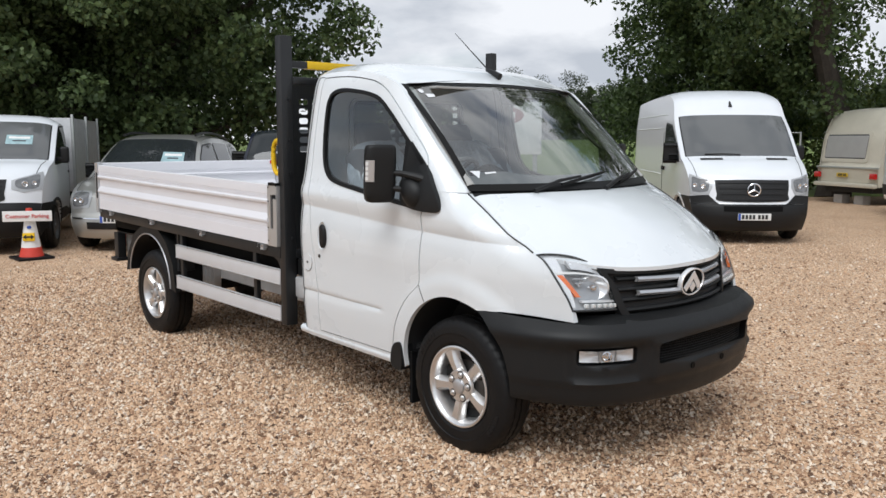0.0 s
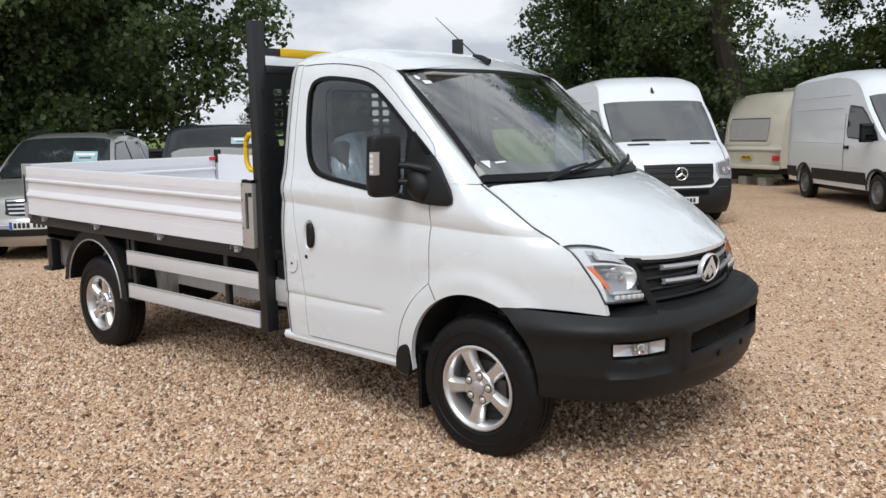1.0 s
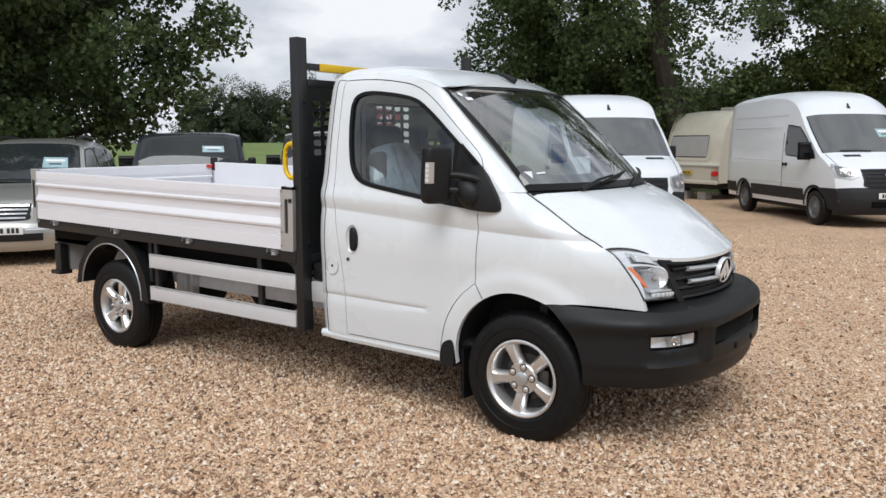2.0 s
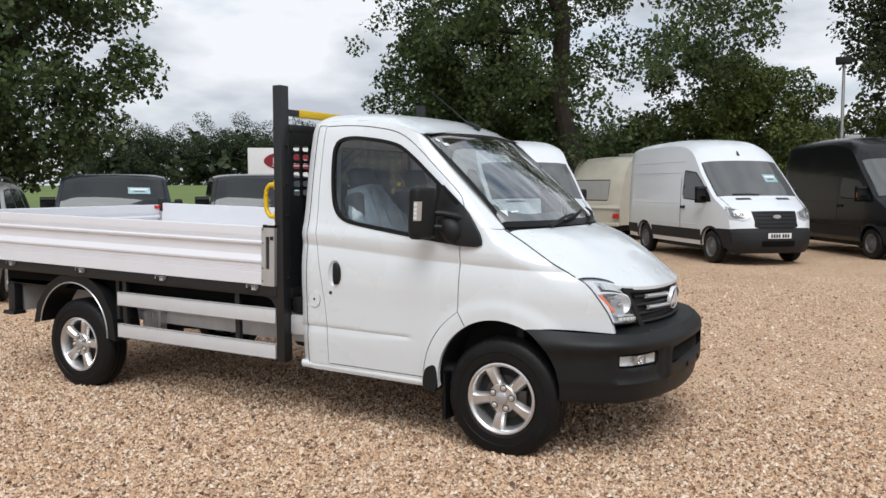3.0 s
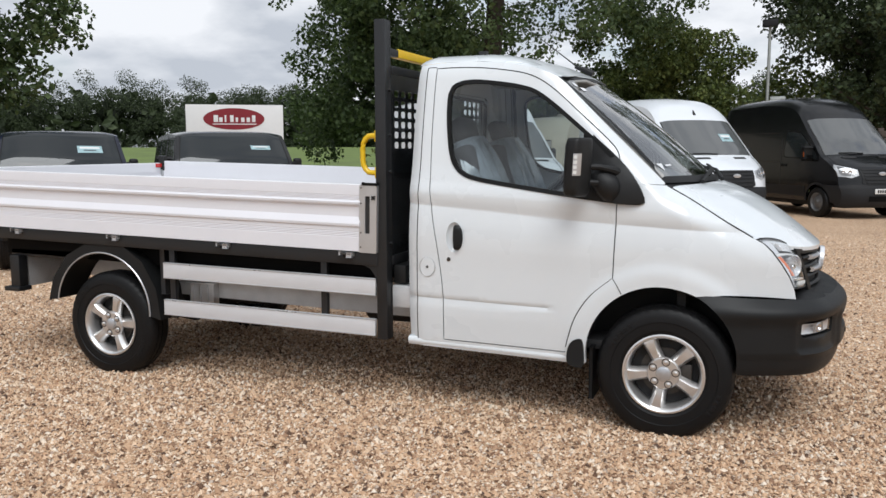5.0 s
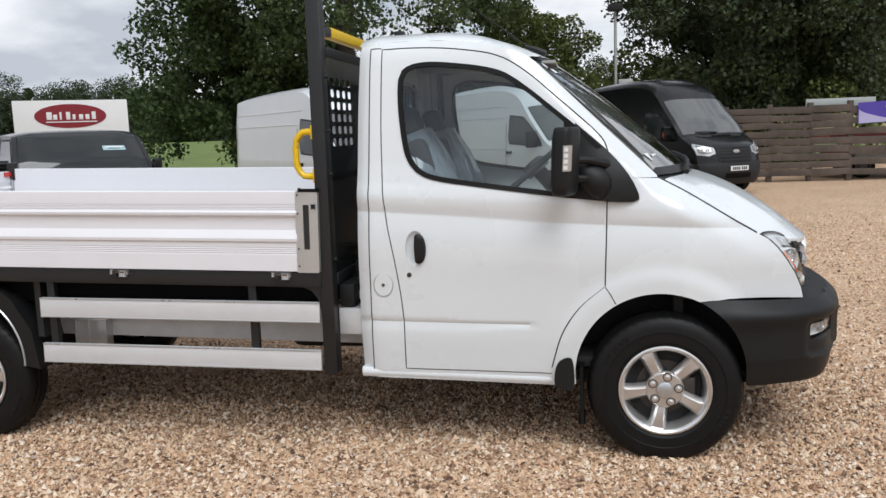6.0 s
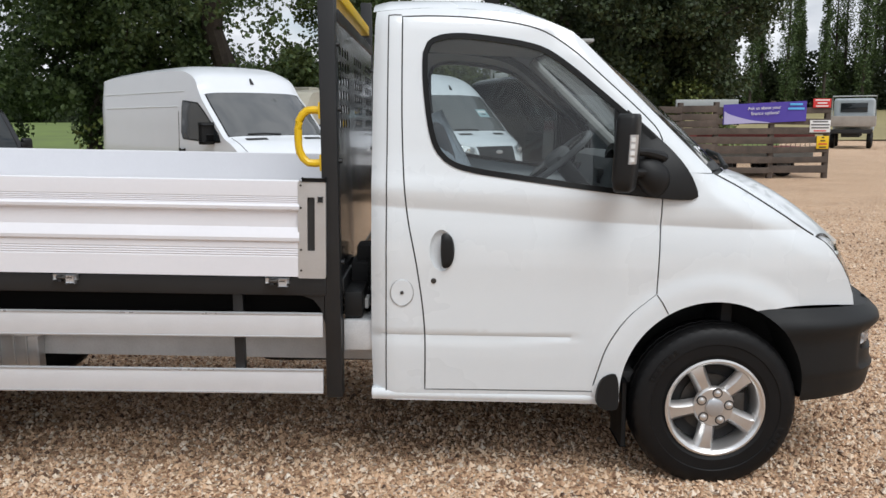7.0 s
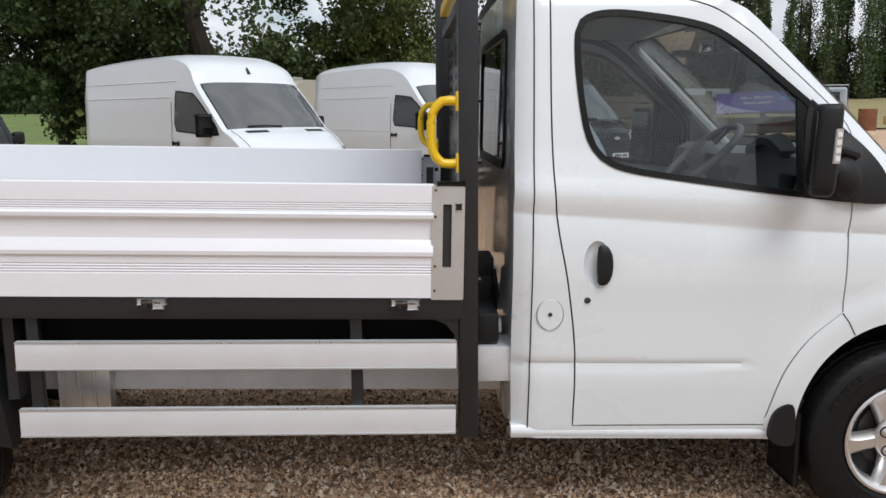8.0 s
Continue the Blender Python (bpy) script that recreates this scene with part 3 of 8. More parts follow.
    part("door_handle", lever, M["plastic"], door, "black oval door handle")
    lock = lathe([(0.012, -0.002), (0.012, 0.004), (0.008, 0.006), (0.007, 0.003), (0.0, 0.003)], 16)
    bmesh.ops.transform(lock, matrix=Matrix.Translation((-1.257, s * cab_y(-1.257, 0.945), 0.945)) @ Matrix.Diagonal((1, s, 1, 1)), verts=lock.verts[:])
    part("door_lock", lock, M["brake"], door)
    if s < 0:
        # the filler flap: a round groove and a keyhole
        fx, fz = -1.395, 0.893
        flap = sheet(circle(fx, fz, 0.047, 32, 0.056), at(0.0035), cell=0.03, rim=(0, 0.004, 0))
        part("fuel_flap", flap, M["white"], truck)
        ring = tube([(fx + 0.050 * math.cos(a), s * (cab_y(fx, fz) + 0.001), fz + 0.059 * math.sin(a)) for a in [k * math.tau / 40 for k in range(40)]], 0.0018, 6, True)
        part("flap_gap", ring, M["lamp_grey"], truck)
        kh = lathe([(0.008, 0.0), (0.008, 0.003), (0.0, 0.003)], 12)
        bmesh.ops.transform(kh, matrix=Matrix.Translation((fx, s * (cab_y(fx, fz) + 0.0035), fz)) @ Matrix.Diagonal((1, s, 1, 1)), verts=kh.verts[:])
        part("flap_lock", kh, M["brake"], truck)
    # the joint down the rear pillar
    part("pillar_joint", tube([(x, s * (cab_y(x, z) + 0.0012), z) for x, z in [(lerp([(0.40, -1.472), (1.265, -1.458), (2.08, -1.445)], z), z) for z in np.linspace(0.41, 2.082, 90)]], 0.0026, 6), M["ink"], truck)
    part("roof_joint", tube([(x, s * (cab_y(x, z) + 0.0005), z) for x, z in ((-1.445, 2.082), (-1.42, 2.084), (-1.39, 2.083))], 0.0026, 6), M["ink"], truck)
    part("wing_joint", tube([(x, s * (cab_y(x, z) + 0.0008), z) for x, z in ((-0.285, 0.878), (-0.262, 0.845), (-0.235, 0.795))], 0.0022, 6), M["ink"], truck)
    # dark backing that shows in the gaps round the door
    part("door_gap", sheet(grow(DOOR, 0.012), at(-0.012), [grow(DOOR, -0.03)], 0.05), M["ink"], truck)
    # the black fairing at the foot of the windscreen pillar
    fair = smooth_line([(-0.46, 1.325), (-0.275, 1.298), (-0.15, 1.292), (-0.122, 1.304), (-0.125, 1.33), (-0.17, 1.42), (-0.26, 1.53), (-0.42, 1.675), (-0.445, 1.60)], 0.03, True, sharp=(0, 7))
    part("mirror_base", sheet(fair, lambda x, z: (x, s * (cab_y(x, z) + 0.006 + 0.045 * max(0.0, 1 - (math.hypot(x + 0.27, (z - 1.39) * 1.2) / 0.19) ** 2)), z), cell=0.03, rim=(0, -s * 0.03, 0)), M["plastic"], truck)
    # the mirror itself on two arms
    mir = thing("door_mirror", "", "")
    mir.parent = truck
    mir["label"] = "tall black door mirror with white side repeater"
    mx, my = -0.464, 1.10
    out_, fwd = Vector((-0.35, s * 0.937, 0)), Vector((0.937, s * 0.35, 0))

    def shell_at(q, z, sc=1.0, off=0.0):
        """The mirror's rounded section: long axis swept back and outwards."""
        c, d = math.cos(q), math.sin(q)
        a_ = math.copysign(abs(c) ** 0.5, c) * (0.088 * sc + off)
        b_ = math.copysign(abs(d) ** 0.5, d) * (0.047 * sc + off)
        if d < 0:
            b_ = max(b_, -0.040 * sc)
        return Vector((mx + 0.05 * (z - 1.5), s * my, z)) + out_ * a_ + fwd * b_

    head = bmesh.new()
    prevr = None
    for z, sc in ((1.338, 0.60), (1.343, 0.80), (1.358, 0.93), (1.39, 0.985), (1.45, 1.0), (1.58, 0.99), (1.635, 0.965), (1.650, 0.90), (1.656, 0.78)):
        ring = [head.verts.new(shell_at(k * math.tau / 36, z, sc)) for k in range(36)]
        if prevr:
            for i in range(36):
                head.faces.new((prevr[i], prevr[(i + 1) % 36], ring[(i + 1) % 36], ring[i]))
        else:
            head.faces.new(ring[::-1])
        prevr = ring
    head.faces.new(prevr)
    bmesh.ops.recalc_face_normals(head, faces=head.faces[:])
    part("mirror_head", head, M["plastic"], mir, smooth=50)
    # dark colour on the mirror stands in for the dark things it reflects
    part("mirror_glass", sheet(rounded(-0.074, 1.375, 0.074, 1.63, 0.02), lambda e, z: tuple(Vector((mx + 0.05 * (z - 1.5), s * my, z)) + out_ * e - fwd * 0.0415), cell=0.06, rim=tuple(fwd * 0.004)), M["van_glass"], mir, "mirror glass with a dark reflection in its colour")
    rp = part("side_repeater", patch(lambda u, v: shell_at(radians(12 + 62 * u), 1.455 + 0.117 * v, 1.0, 0.003), 10, 4, tuple(-0.01 * (out_ + fwd))), M["grey_bar"], mir, "silver repeater strip with white dots")
    for k in range(4):
        z0 = 1.464 + 0.027 * k
        part("repeater_dot", patch(lambda u, v: shell_at(radians(16 + 26 * u), z0 + 0.017 * v, 1.0, 0.006), 4, 2, tuple(-0.006 * (out_ + fwd))), M["plate_white"], rp)
    for z in (1.415, 1.50):
        arm = tube([(-0.425, s * 1.045, z), (-0.365, s * 1.015, z - 0.003), (-0.30, s * 0.975, z - 0.02), (-0.26, s * 0.93, z - 0.04)], [0.017, 0.018, 0.024, 0.03], 10)
        part("mirror_arm", arm, M["plastic"], mir)
    boot = bmesh.new()
    bmesh.ops.create_uvsphere(boot, u_segments=20, v_segments=12, radius=1.0)
    for v in boot.verts:
        k = 1 + 0.25 * v.co.z
        v.co = Vector((-0.335 + 0.085 * v.co.x * k, s * (0.975 + 0.062 * v.co.y), 1.392 + 0.085 * v.co.z - 0.03 * v.co.x))
    part("mirror_boot", boot, M["plastic"], mir)
    # wheel housing and mud flap
    wh = bmesh.new()
    prevr = None
    for k in range(0, 19):
        a = radians(-5 + 190 * k / 18)
        x, z = ARCH[0] + 0.43 * math.cos(a), ARCH[1] + 0.43 * math.sin(a)
        row = [wh.verts.new((x, s * y, z)) for y in (0.93, 0.80, 0.60)]
        if prevr:
            for i in range(2):
                wh.faces.new((prevr[i], prevr[i + 1], row[i + 1], row[i]))
        prevr = row
    wh.faces.new([wh.verts.new(p) for p in ((-0.46, s * 0.6, 0.3), (0.40, s * 0.6, 0.3), (0.40, s * 0.6, 0.85), (-0.46, s * 0.6, 0.85))])
    part("wheel_housing", wh, M["dark"], truck)
    part("mud_flap", boxed((-0.415, s * 0.70, 0.17), (-0.395, s * 0.925, 0.47), 0.006, Matrix.Rotation(0.0, 4, "Y")), M["rubber"], truck)
    flapb = bmesh.new()
    lp = smooth_line([(-0.53, 0.375), (-0.535, 0.45), (-0.51, 0.505), (-0.455, 0.52), (-0.44, 0.44), (-0.45, 0.36)], 0.02, True)
    bmesh.ops.contextual_create(flapb, geom=[flapb.verts.new((px, s * 0.975, pz)) for px, pz in lp])
    ex = bmesh.ops.extrude_face_region(flapb, geom=flapb.faces[:])
    bmesh.ops.translate(flapb, vec=(0, -s * 0.09, 0), verts=[v for v in ex["geom"] if isinstance(v, bmesh.types.BMVert)])
    bmesh.ops.recalc_face_normals(flapb, faces=flapb.faces[:])
    part("arch_guard", flapb, M["plastic"], truck)
    # headlamp: reflector dish, amber strip, LED row and clear lens
    line_z = [p[1] for p in front_side(s)][::-1]
    line_x = [p[0] for p in front_side(s)][::-1]
    B, C = Vector((0.662, 0.565, 1.020)), Vector((0.722, 0.495, 0.830))

    def lamp_side(v):
        z = 1.112 - 0.262 * v
        x = float(np.interp(z, line_z, line_x)) + 0.006
        return Vector((x, cab_y(x, z) - 0.004, z))

    A, D = lamp_side(0.0), lamp_side(1.0)

    def lamp_at(u, v, depth=0.0):
        """The lamp's outer face, spanned between its four edges."""
        topp = (1 - u) ** 2 * A + 2 * u * (1 - u) * Vector((0.585, 0.665, 1.126)) + u * u * B
        bot = D.lerp(C, u) + Vector((0.018, 0.0, 0.0)) * 4 * u * (1 - u)
        inn_ = (1 - v) ** 2 * B + 2 * v * (1 - v) * Vector((0.700, 0.520, 0.958)) + v * v * C
        p = lamp_side(v).lerp(inn_, u) + topp.lerp(bot, v) - A.lerp(B, u).lerp(D.lerp(C, u), v)
        p += Vector((0.008, 0.006, 0.0)) * math.sin(math.pi * v) * math.sin(math.pi * u)
        p -= Vector((0.80, 0.55, 0.15)) * depth
        return (p.x, s * p.y, p.z)

    lamp = thing("headlamp", "", "")
    lamp.parent = truck
    lamp["label"] = "clear headlamp with amber indicator strip and LED row"
    part("reflector", patch(lambda u, v: lamp_at(0.02 + 0.96 * u, 0.02 + 0.96 * v, 0.010 + 0.045 * (16 * u * (1 - u) * v * (1 - v)) ** 0.6), 18, 14), M["lamp_grey"], lamp)
    part("lamp_lens", patch(lambda u, v: lamp_at(u, v), 16, 12), M["lens"], lamp, shadow=False)
    part("lamp_rim", tube([lamp_at(*q, 0.006) for q in [(k / 12, 0) for k in range(12)] + [(1, k / 8) for k in range(8)] + [(1 - k / 12, 1) for k in range(12)] + [(0, 1 - k / 8) for k in range(8)]], 0.0065, 6, True), M["ink"], lamp)
    part("indicator", patch(lambda u, v: lamp_at(0.05 + 0.075 * u + 0.10 * v, 0.36 + 0.40 * v, 0.008), 3, 8, (-0.02, 0, 0)), M["amber"], lamp)
    part("lamp_visor", patch(lambda u, v: lamp_at(0.30 + 0.58 * u, 0.10 + 0.16 * v, 0.012), 8, 3, (-0.02, 0, 0)), M["lamp_inner"], lamp)
    part("lamp_edge", patch(lambda u, v: lamp_at(0.03 + 0.05 * u + 0.10 * u * (1 - v), 0.05 + 0.90 * v, 0.009), 3, 10, (-0.02, 0, 0)), M["lamp_silver"], lamp)
    part("lamp_divider", patch(lambda u, v: lamp_at(0.05 + 0.90 * u, 0.31 + 0.035 * v, 0.006), 10, 2, (-0.02, 0, 0)), M["plate_white"], lamp)
    c = Vector(lamp_at(0.56, 0.60, 0.028))
    pr = lathe([(0.088, -0.05), (0.088, -0.012), (0.078, -0.006), (0.06, -0.024), (0.03, -0.040), (0.0, -0.044)], 28)
    turn_ = Matrix.Translation(c) @ Matrix.Rotation(-s * radians(58) + (math.pi if s < 0 else 0), 4, "Z") @ Matrix.Diagonal((1.0, 1.0, 0.78, 1))
    bmesh.ops.transform(pr, matrix=turn_, verts=pr.verts[:])
    part("main_beam", pr, M["lamp_silver"], lamp)
    bulb = lathe([(0.022, -0.04), (0.022, -0.012), (0.016, -0.004), (0.0, -0.002)], 16)
    bmesh.ops.transform(bulb, matrix=turn_, verts=bulb.verts[:])
    part("bulb_shield", bulb, M["chrome"], lamp)
    for q in (0.42, 0.50):
        part("lamp_rib", patch(lambda u, v: lamp_at(0.25 + 0.24 * u, q + 0.022 * v, 0.012), 5, 2, (-0.015, 0, 0)), M["lamp_grey"], lamp)
    part("lamp_ledge", patch(lambda u, v: lamp_at(0.22 + 0.74 * u, 0.82 + 0.04 * v, 0.006), 8, 2, (-0.02, 0, 0)), M["lamp_silver"], lamp)
    for k in range(6):
        p = Vector(lamp_at(0.28 + 0.125 * k, 0.92, 0.006))
        part("led", boxed(p - Vector((0.012, 0.013, 0.010)), p + Vector((0.006, 0.013, 0.010)), 0.004), M["plate_white"], lamp)


for s in (-1, 1):
    cab_side(s)

# roof, windscreen, bonnet
ROOF_C = [(-1.53, 2.162), (-1.45, 2.182), (-1.1, 2.184), (-0.9, 2.162), (-0.75, 2.124), (-0.62, 2.070), (-0.55, 2.034)]
ROOF_E = [(-1.53, 2.100), (-1.3, 2.116), (-1.1, 2.112), (-0.9, 2.090), (-0.75, 2.054), (-0.65, 2.014)]


def roof_at(u, v):
    k = 2 * v - 1
    a = abs(k)
    x = -1.515 + u * (0.965 - 0.105 * k * k)
    ze, zc = lerp(ROOF_E, x), lerp(ROOF_C, x)
    fall = 0.30 * k * k + 0.70 * max(0.0, (a - 0.72) / 0.28) ** 2.2
    y = k * cab_y(x, ze)
    z = zc + (ze - zc) * fall
    if u > 0.55:
        xf = -0.55 - 0.105 * k * k
        zf = lerp(ROOF_C, xf) + (lerp(ROOF_E, xf) - lerp(ROOF_C, xf)) * fall
        q = (u - 0.55) / 0.45
        z += (2.034 - 0.022 * k * k - 0.012 * max(0.0, a - 0.9) / 0.1 - zf) * q * q * (3 - 2 * q)
    return (x, y, z)


part("roof", patch(roof_at, 26, 40), M["white"], truck)


def screen_at(u, v, off=0.0):
    """v runs from the roof down, u across."""
    k = 2 * u - 1
    t = Vector((-0.555 - 0.10 * k * k, 0.790 * k, 2.030 - 0.022 * k * k))
    b = Vector((0.205 - 0.235 * k * k, 0.835 * k, 1.402 + 0.004 * k * k))
    p = t.lerp(b, v)
    nrm = Vector((0.66, 0, 0.75))
    return tuple(p + nrm * (0.022 * math.sin(math.pi * v) + off))


part("windscreen", patch(lambda u, v: screen_at(0.012 + 0.976 * u, 0.01 + 0.98 * v), 24, 16), M["screen_glass"], truck, shadow=False)
border = bmesh.new()
for u0, u1, v0, v1 in ((0, 1, 0, 0.03), (0, 1, 0.945, 1.0), (0, 0.022, 0.03, 0.945), (0.978, 1, 0.03, 0.945)):
    g = [[border.verts.new(screen_at(u0 + (u1 - u0) * i / 20, v0 + (v1 - v0) * j / 12, 0.003)) for j in range(13)] for i in range(21)]
    for i in range(20):
        for j in range(12):
            border.faces.new((g[i][j], g[i + 1][j], g[i + 1][j + 1], g[i][j + 1]))
part("screen_border", border, M["seal"], truck)


def hood_at(u, v):
    k = 2 * u - 1
    a = abs(k)
    r = Vector((0.215 - 0.225 * k * k, (0.842 + 0.044 * v * (1 - v) * 2) * k, 1.396 - 0.006 * k * k))
    f = Vector((0.815 - 0.378 * a ** 2.4, (0.843 + 0.044 * v * (1 - v) * 2) * k, 1.034 + 0.086 * a ** 4))
    p = r.lerp(f, v)
    p.z += 0.052 * math.sin(math.pi * v ** 0.9) * (1 - 0.75 * k * k) - 0.02 * max(0.0, (a - 0.9) / 0.1) ** 2
    p.z += 0.010 * math.exp(-((a - 0.62) / 0.10) ** 2) * math.sin(math.pi * v)
    return tuple(p)


part("bonnet", patch(hood_at, 36, 22, (0, 0, -0.02)), M["white"], truck, "white bonnet sloping down to the grille")
cow = patch(lambda u, v: tuple(Vector(screen_at(u, 0.93)).lerp(Vector(hood_at(u, 0.02)), v) - Vector((0, 0, 0.02))), 24, 3)
part("cowl", cow, M["plastic"], truck)
for s in (-1, 1):
    u0 = 0.0 if s < 0 else 1.0
    part("bonnet_gap", tube([(x, s * (cab_y(x, z) - 0.001), z + 0.001) for x, z in smooth_line([(-0.02, 1.395), (0.0, 1.384), (0.1, 1.329), (0.2, 1.267), (0.32, 1.191), (0.437, 1.12)], 0.03)], 0.0045, 6), M["ink"], truck)
    part("screen_pillar_gap", tube([(-0.035, s * 0.845, 1.404), (-0.12, s * 0.885, 1.402), (-0.2, s * 0.915, 1.408)], 0.002, 6), M["ink"], truck)
for pivot, tip in ((0.20, 0.60), (0.52, 0.93)):
    wp = thing("wiper", "", "")
    wp.parent = truck
    a = Vector(screen_at(pivot, 1.02, 0.02))
    b = Vector(screen_at(pivot + 0.55 * (tip - pivot), 0.93, 0.035))
    part("wiper_arm", tube([a, a.lerp(b, 0.5) + Vector((0.012, 0, 0.016)), b], [0.013, 0.010, 0.007], 8), M["plastic"], wp)
    blade = [Vector(screen_at(pivot + 0.12 + (tip - pivot - 0.12) * k / 6, 0.975 - 0.09 * k / 6, 0.020 + 0.006 * math.sin(math.pi * k / 6))) for k in range(7)]
    part("wiper_blade", tube(blade, [0.006, 0.009, 0.010, 0.011, 0.010, 0.009, 0.005], 8), M["rubber"], wp)

# front: grille with two satin bars and a round badge
def face_x(y, z):
    return 0.800 - 0.30 * (y / 0.84) ** 2 * 0.9 - 0.35 * max(0.0, abs(y) - 0.55) ** 2 + lerp([(0.72, 0.045), (0.85, 0.03), (1.05, -0.005)], z)


def hood_front_z(y):
    return hood_at((y / 0.843 + 1) / 2, 1.0)[2]


grille = thing("grille", "", "")
grille.parent = truck
gl = [(y, hood_front_z(y) - 0.012) for y in np.linspace(-0.60, 0.60, 25)] + [(0.545, 0.93), (0.52, 0.84), (0.49, 0.775)] + [(-0.49, 0.775), (-0.52, 0.84), (-0.545, 0.93)]
part("grille_back", sheet(gl, lambda y, z: (face_x(y, z) - 0.035, y, z), cell=0.05), M["dark"], grille)
part("grille_surround", sheet(gl, lambda y, z: (face_x(y, z) + 0.002, y, z), [[(0.93 * y, 0.90 + (z - 0.90) * 0.80) for y, z in gl]], 0.04, (-0.03, 0, 0)), M["plastic"], grille)
for zc in (0.820, 0.872, 0.925, 0.978):
    half = 0.50 - 0.02 * (zc < 0.85)
    part("grille_slat", patch(lambda u, v: (face_x(half * (2 * u - 1), zc) - 0.016 + 0.012 * math.sin(math.pi * v), half * (2 * u - 1), zc - 0.012 + 0.024 * v), 20, 4, (-0.012, 0, 0)), M["plastic"], grille)
for zc in (0.963, 0.893):
    for sg in (-1, 1):
        part("grille_bar", patch(lambda u, v: (face_x(sg * (0.085 + 0.31 * u), zc) + 0.002 + 0.010 * math.sin(math.pi * v), sg * (0.085 + 0.31 * u), zc - 0.013 + 0.026 * v + 0.012 * u), 12, 4, (-0.02, 0, 0)), M["grey_bar"], grille, "satin silver grille bar")
badge = thing("badge", "", "")
badge.parent = truck
ringb = lathe([(0.087, -0.02), (0.089, 0.001), (0.087, 0.006), (0.081, 0.006), (0.079, 0.001)], 40)
discb = lathe([(0.080, 0.001), (0.0, 0.002)], 32)
bmat = Matrix.Translation((0.833, 0, 0.928)) @ Matrix.Rotation(radians(-90), 4, "Z") @ Matrix.Rotation(radians(-6), 4, "X") @ Matrix.Diagonal((1.28, 1.0, 0.84, 1))
for nm, b_, mt in (("badge_ring", ringb, "badge_silver"), ("badge_disc", discb, "mesh_black")):
    bmesh.ops.transform(b_, matrix=bmat, verts=b_.verts[:])
    part(nm, b_, M[mt], badge)
for sg in (-1, 1):
    lz = bmesh.new()
    for pts in (((0.0, 0.072), (0.066 * sg, -0.030), (0.046 * sg, -0.058), (0.0, 0.022)), ((0.0, 0.004), (0.024 * sg, -0.030), (0.0, -0.066), (0.0, -0.034))):
        f = lz.faces.new([lz.verts.new((px, 0.002, pz)) for px, pz in pts])
        e = bmesh.ops.extrude_face_region(lz, geom=[f])
        bmesh.ops.translate(lz, vec=(0, 0.005, 0), verts=[v for v in e["geom"] if isinstance(v, bmesh.types.BMVert)])
    bmesh.ops.transform(lz, matrix=bmat, verts=lz.verts[:])
    bmesh.ops.recalc_face_normals(lz, faces=lz.faces[:])
    part("badge_chevron", lz, M["badge_silver"], badge, smooth=0)

# bumper: one moulding wrapped round the front, with openings for fog lamps and air
PLAN = [(0.13, 0.988), (0.25, 0.985), (0.345, 0.974), (0.42, 0.962), (0.52, 0.937), (0.62, 0.898), (0.712, 0.845), (0.792, 0.772), (0.850, 0.68), (0.908, 0.52), (0.952, 0.32), (0.973, 0.16), (0.978, 0.0)]
PL = np.array(smooth_line(PLAN, 0.02))
PL = np.concatenate([PL * (1, -1), PL[::-1][1:]])
PS = np.r_[0, np.cumsum(np.hypot(*np.diff(PL, axis=0).T))]
PS -= PS[-1] / 2
BUMP_Z = [(0.30, -0.10), (0.36, -0.065), (0.40, -0.042), (0.44, -0.034), (0.485, -0.028), (0.495, -0.020), (0.53, -0.020), (0.62, -0.020), (0.66, -0.018), (0.69, -0.006), (0.712, 0.0), (0.735, -0.006), (0.758, -0.028), (0.785, -0.06), (0.815, -0.095)]


def bumper_at(a, z, off=0.0):
    x, y = float(np.interp(a, PS, PL[:, 0])), float(np.interp(a, PS, PL[:, 1]))
    x2, y2 = float(np.interp(a + 0.02, PS, PL[:, 0])), float(np.interp(a + 0.02, PS, PL[:, 1]))
    x1, y1 = float(np.interp(a - 0.02, PS, PL[:, 0])), float(np.interp(a - 0.02, PS, PL[:, 1]))
    t = Vector((x2 - x1, y2 - y1, 0)).normalized()
    n = Vector((t.y, -t.x, 0))
    end = max(0.0, min(1.0, (abs(PS[0]) - abs(a)) / 0.45))
    d = lerp(BUMP_Z, z) * (0.25 + 0.75 * end) + off
    # the middle, with the air intake, stands proud of the lamp pockets
    mid = max(0.0, min(1.0, (0.50 - abs(a)) / 0.035))
    d += 0.016 * mid * max(0.0, min(1.0, (0.70 - z) / 0.02)) * max(0.0, min(1.0, (z - 0.47) / 0.03))
    # shallow pocket round each fog lamp
    if 0.53 < abs(a) < 0.95 and 0.50 < z < 0.70:
        d -= 0.014 * min(1.0, (abs(a) - 0.53) / 0.02, (0.95 - abs(a)) / 0.03) * min(1.0, (0.70 - z) / 0.02, (z - 0.50) / 0.02)
    return (x + n.x * d, y + n.y * d, z)


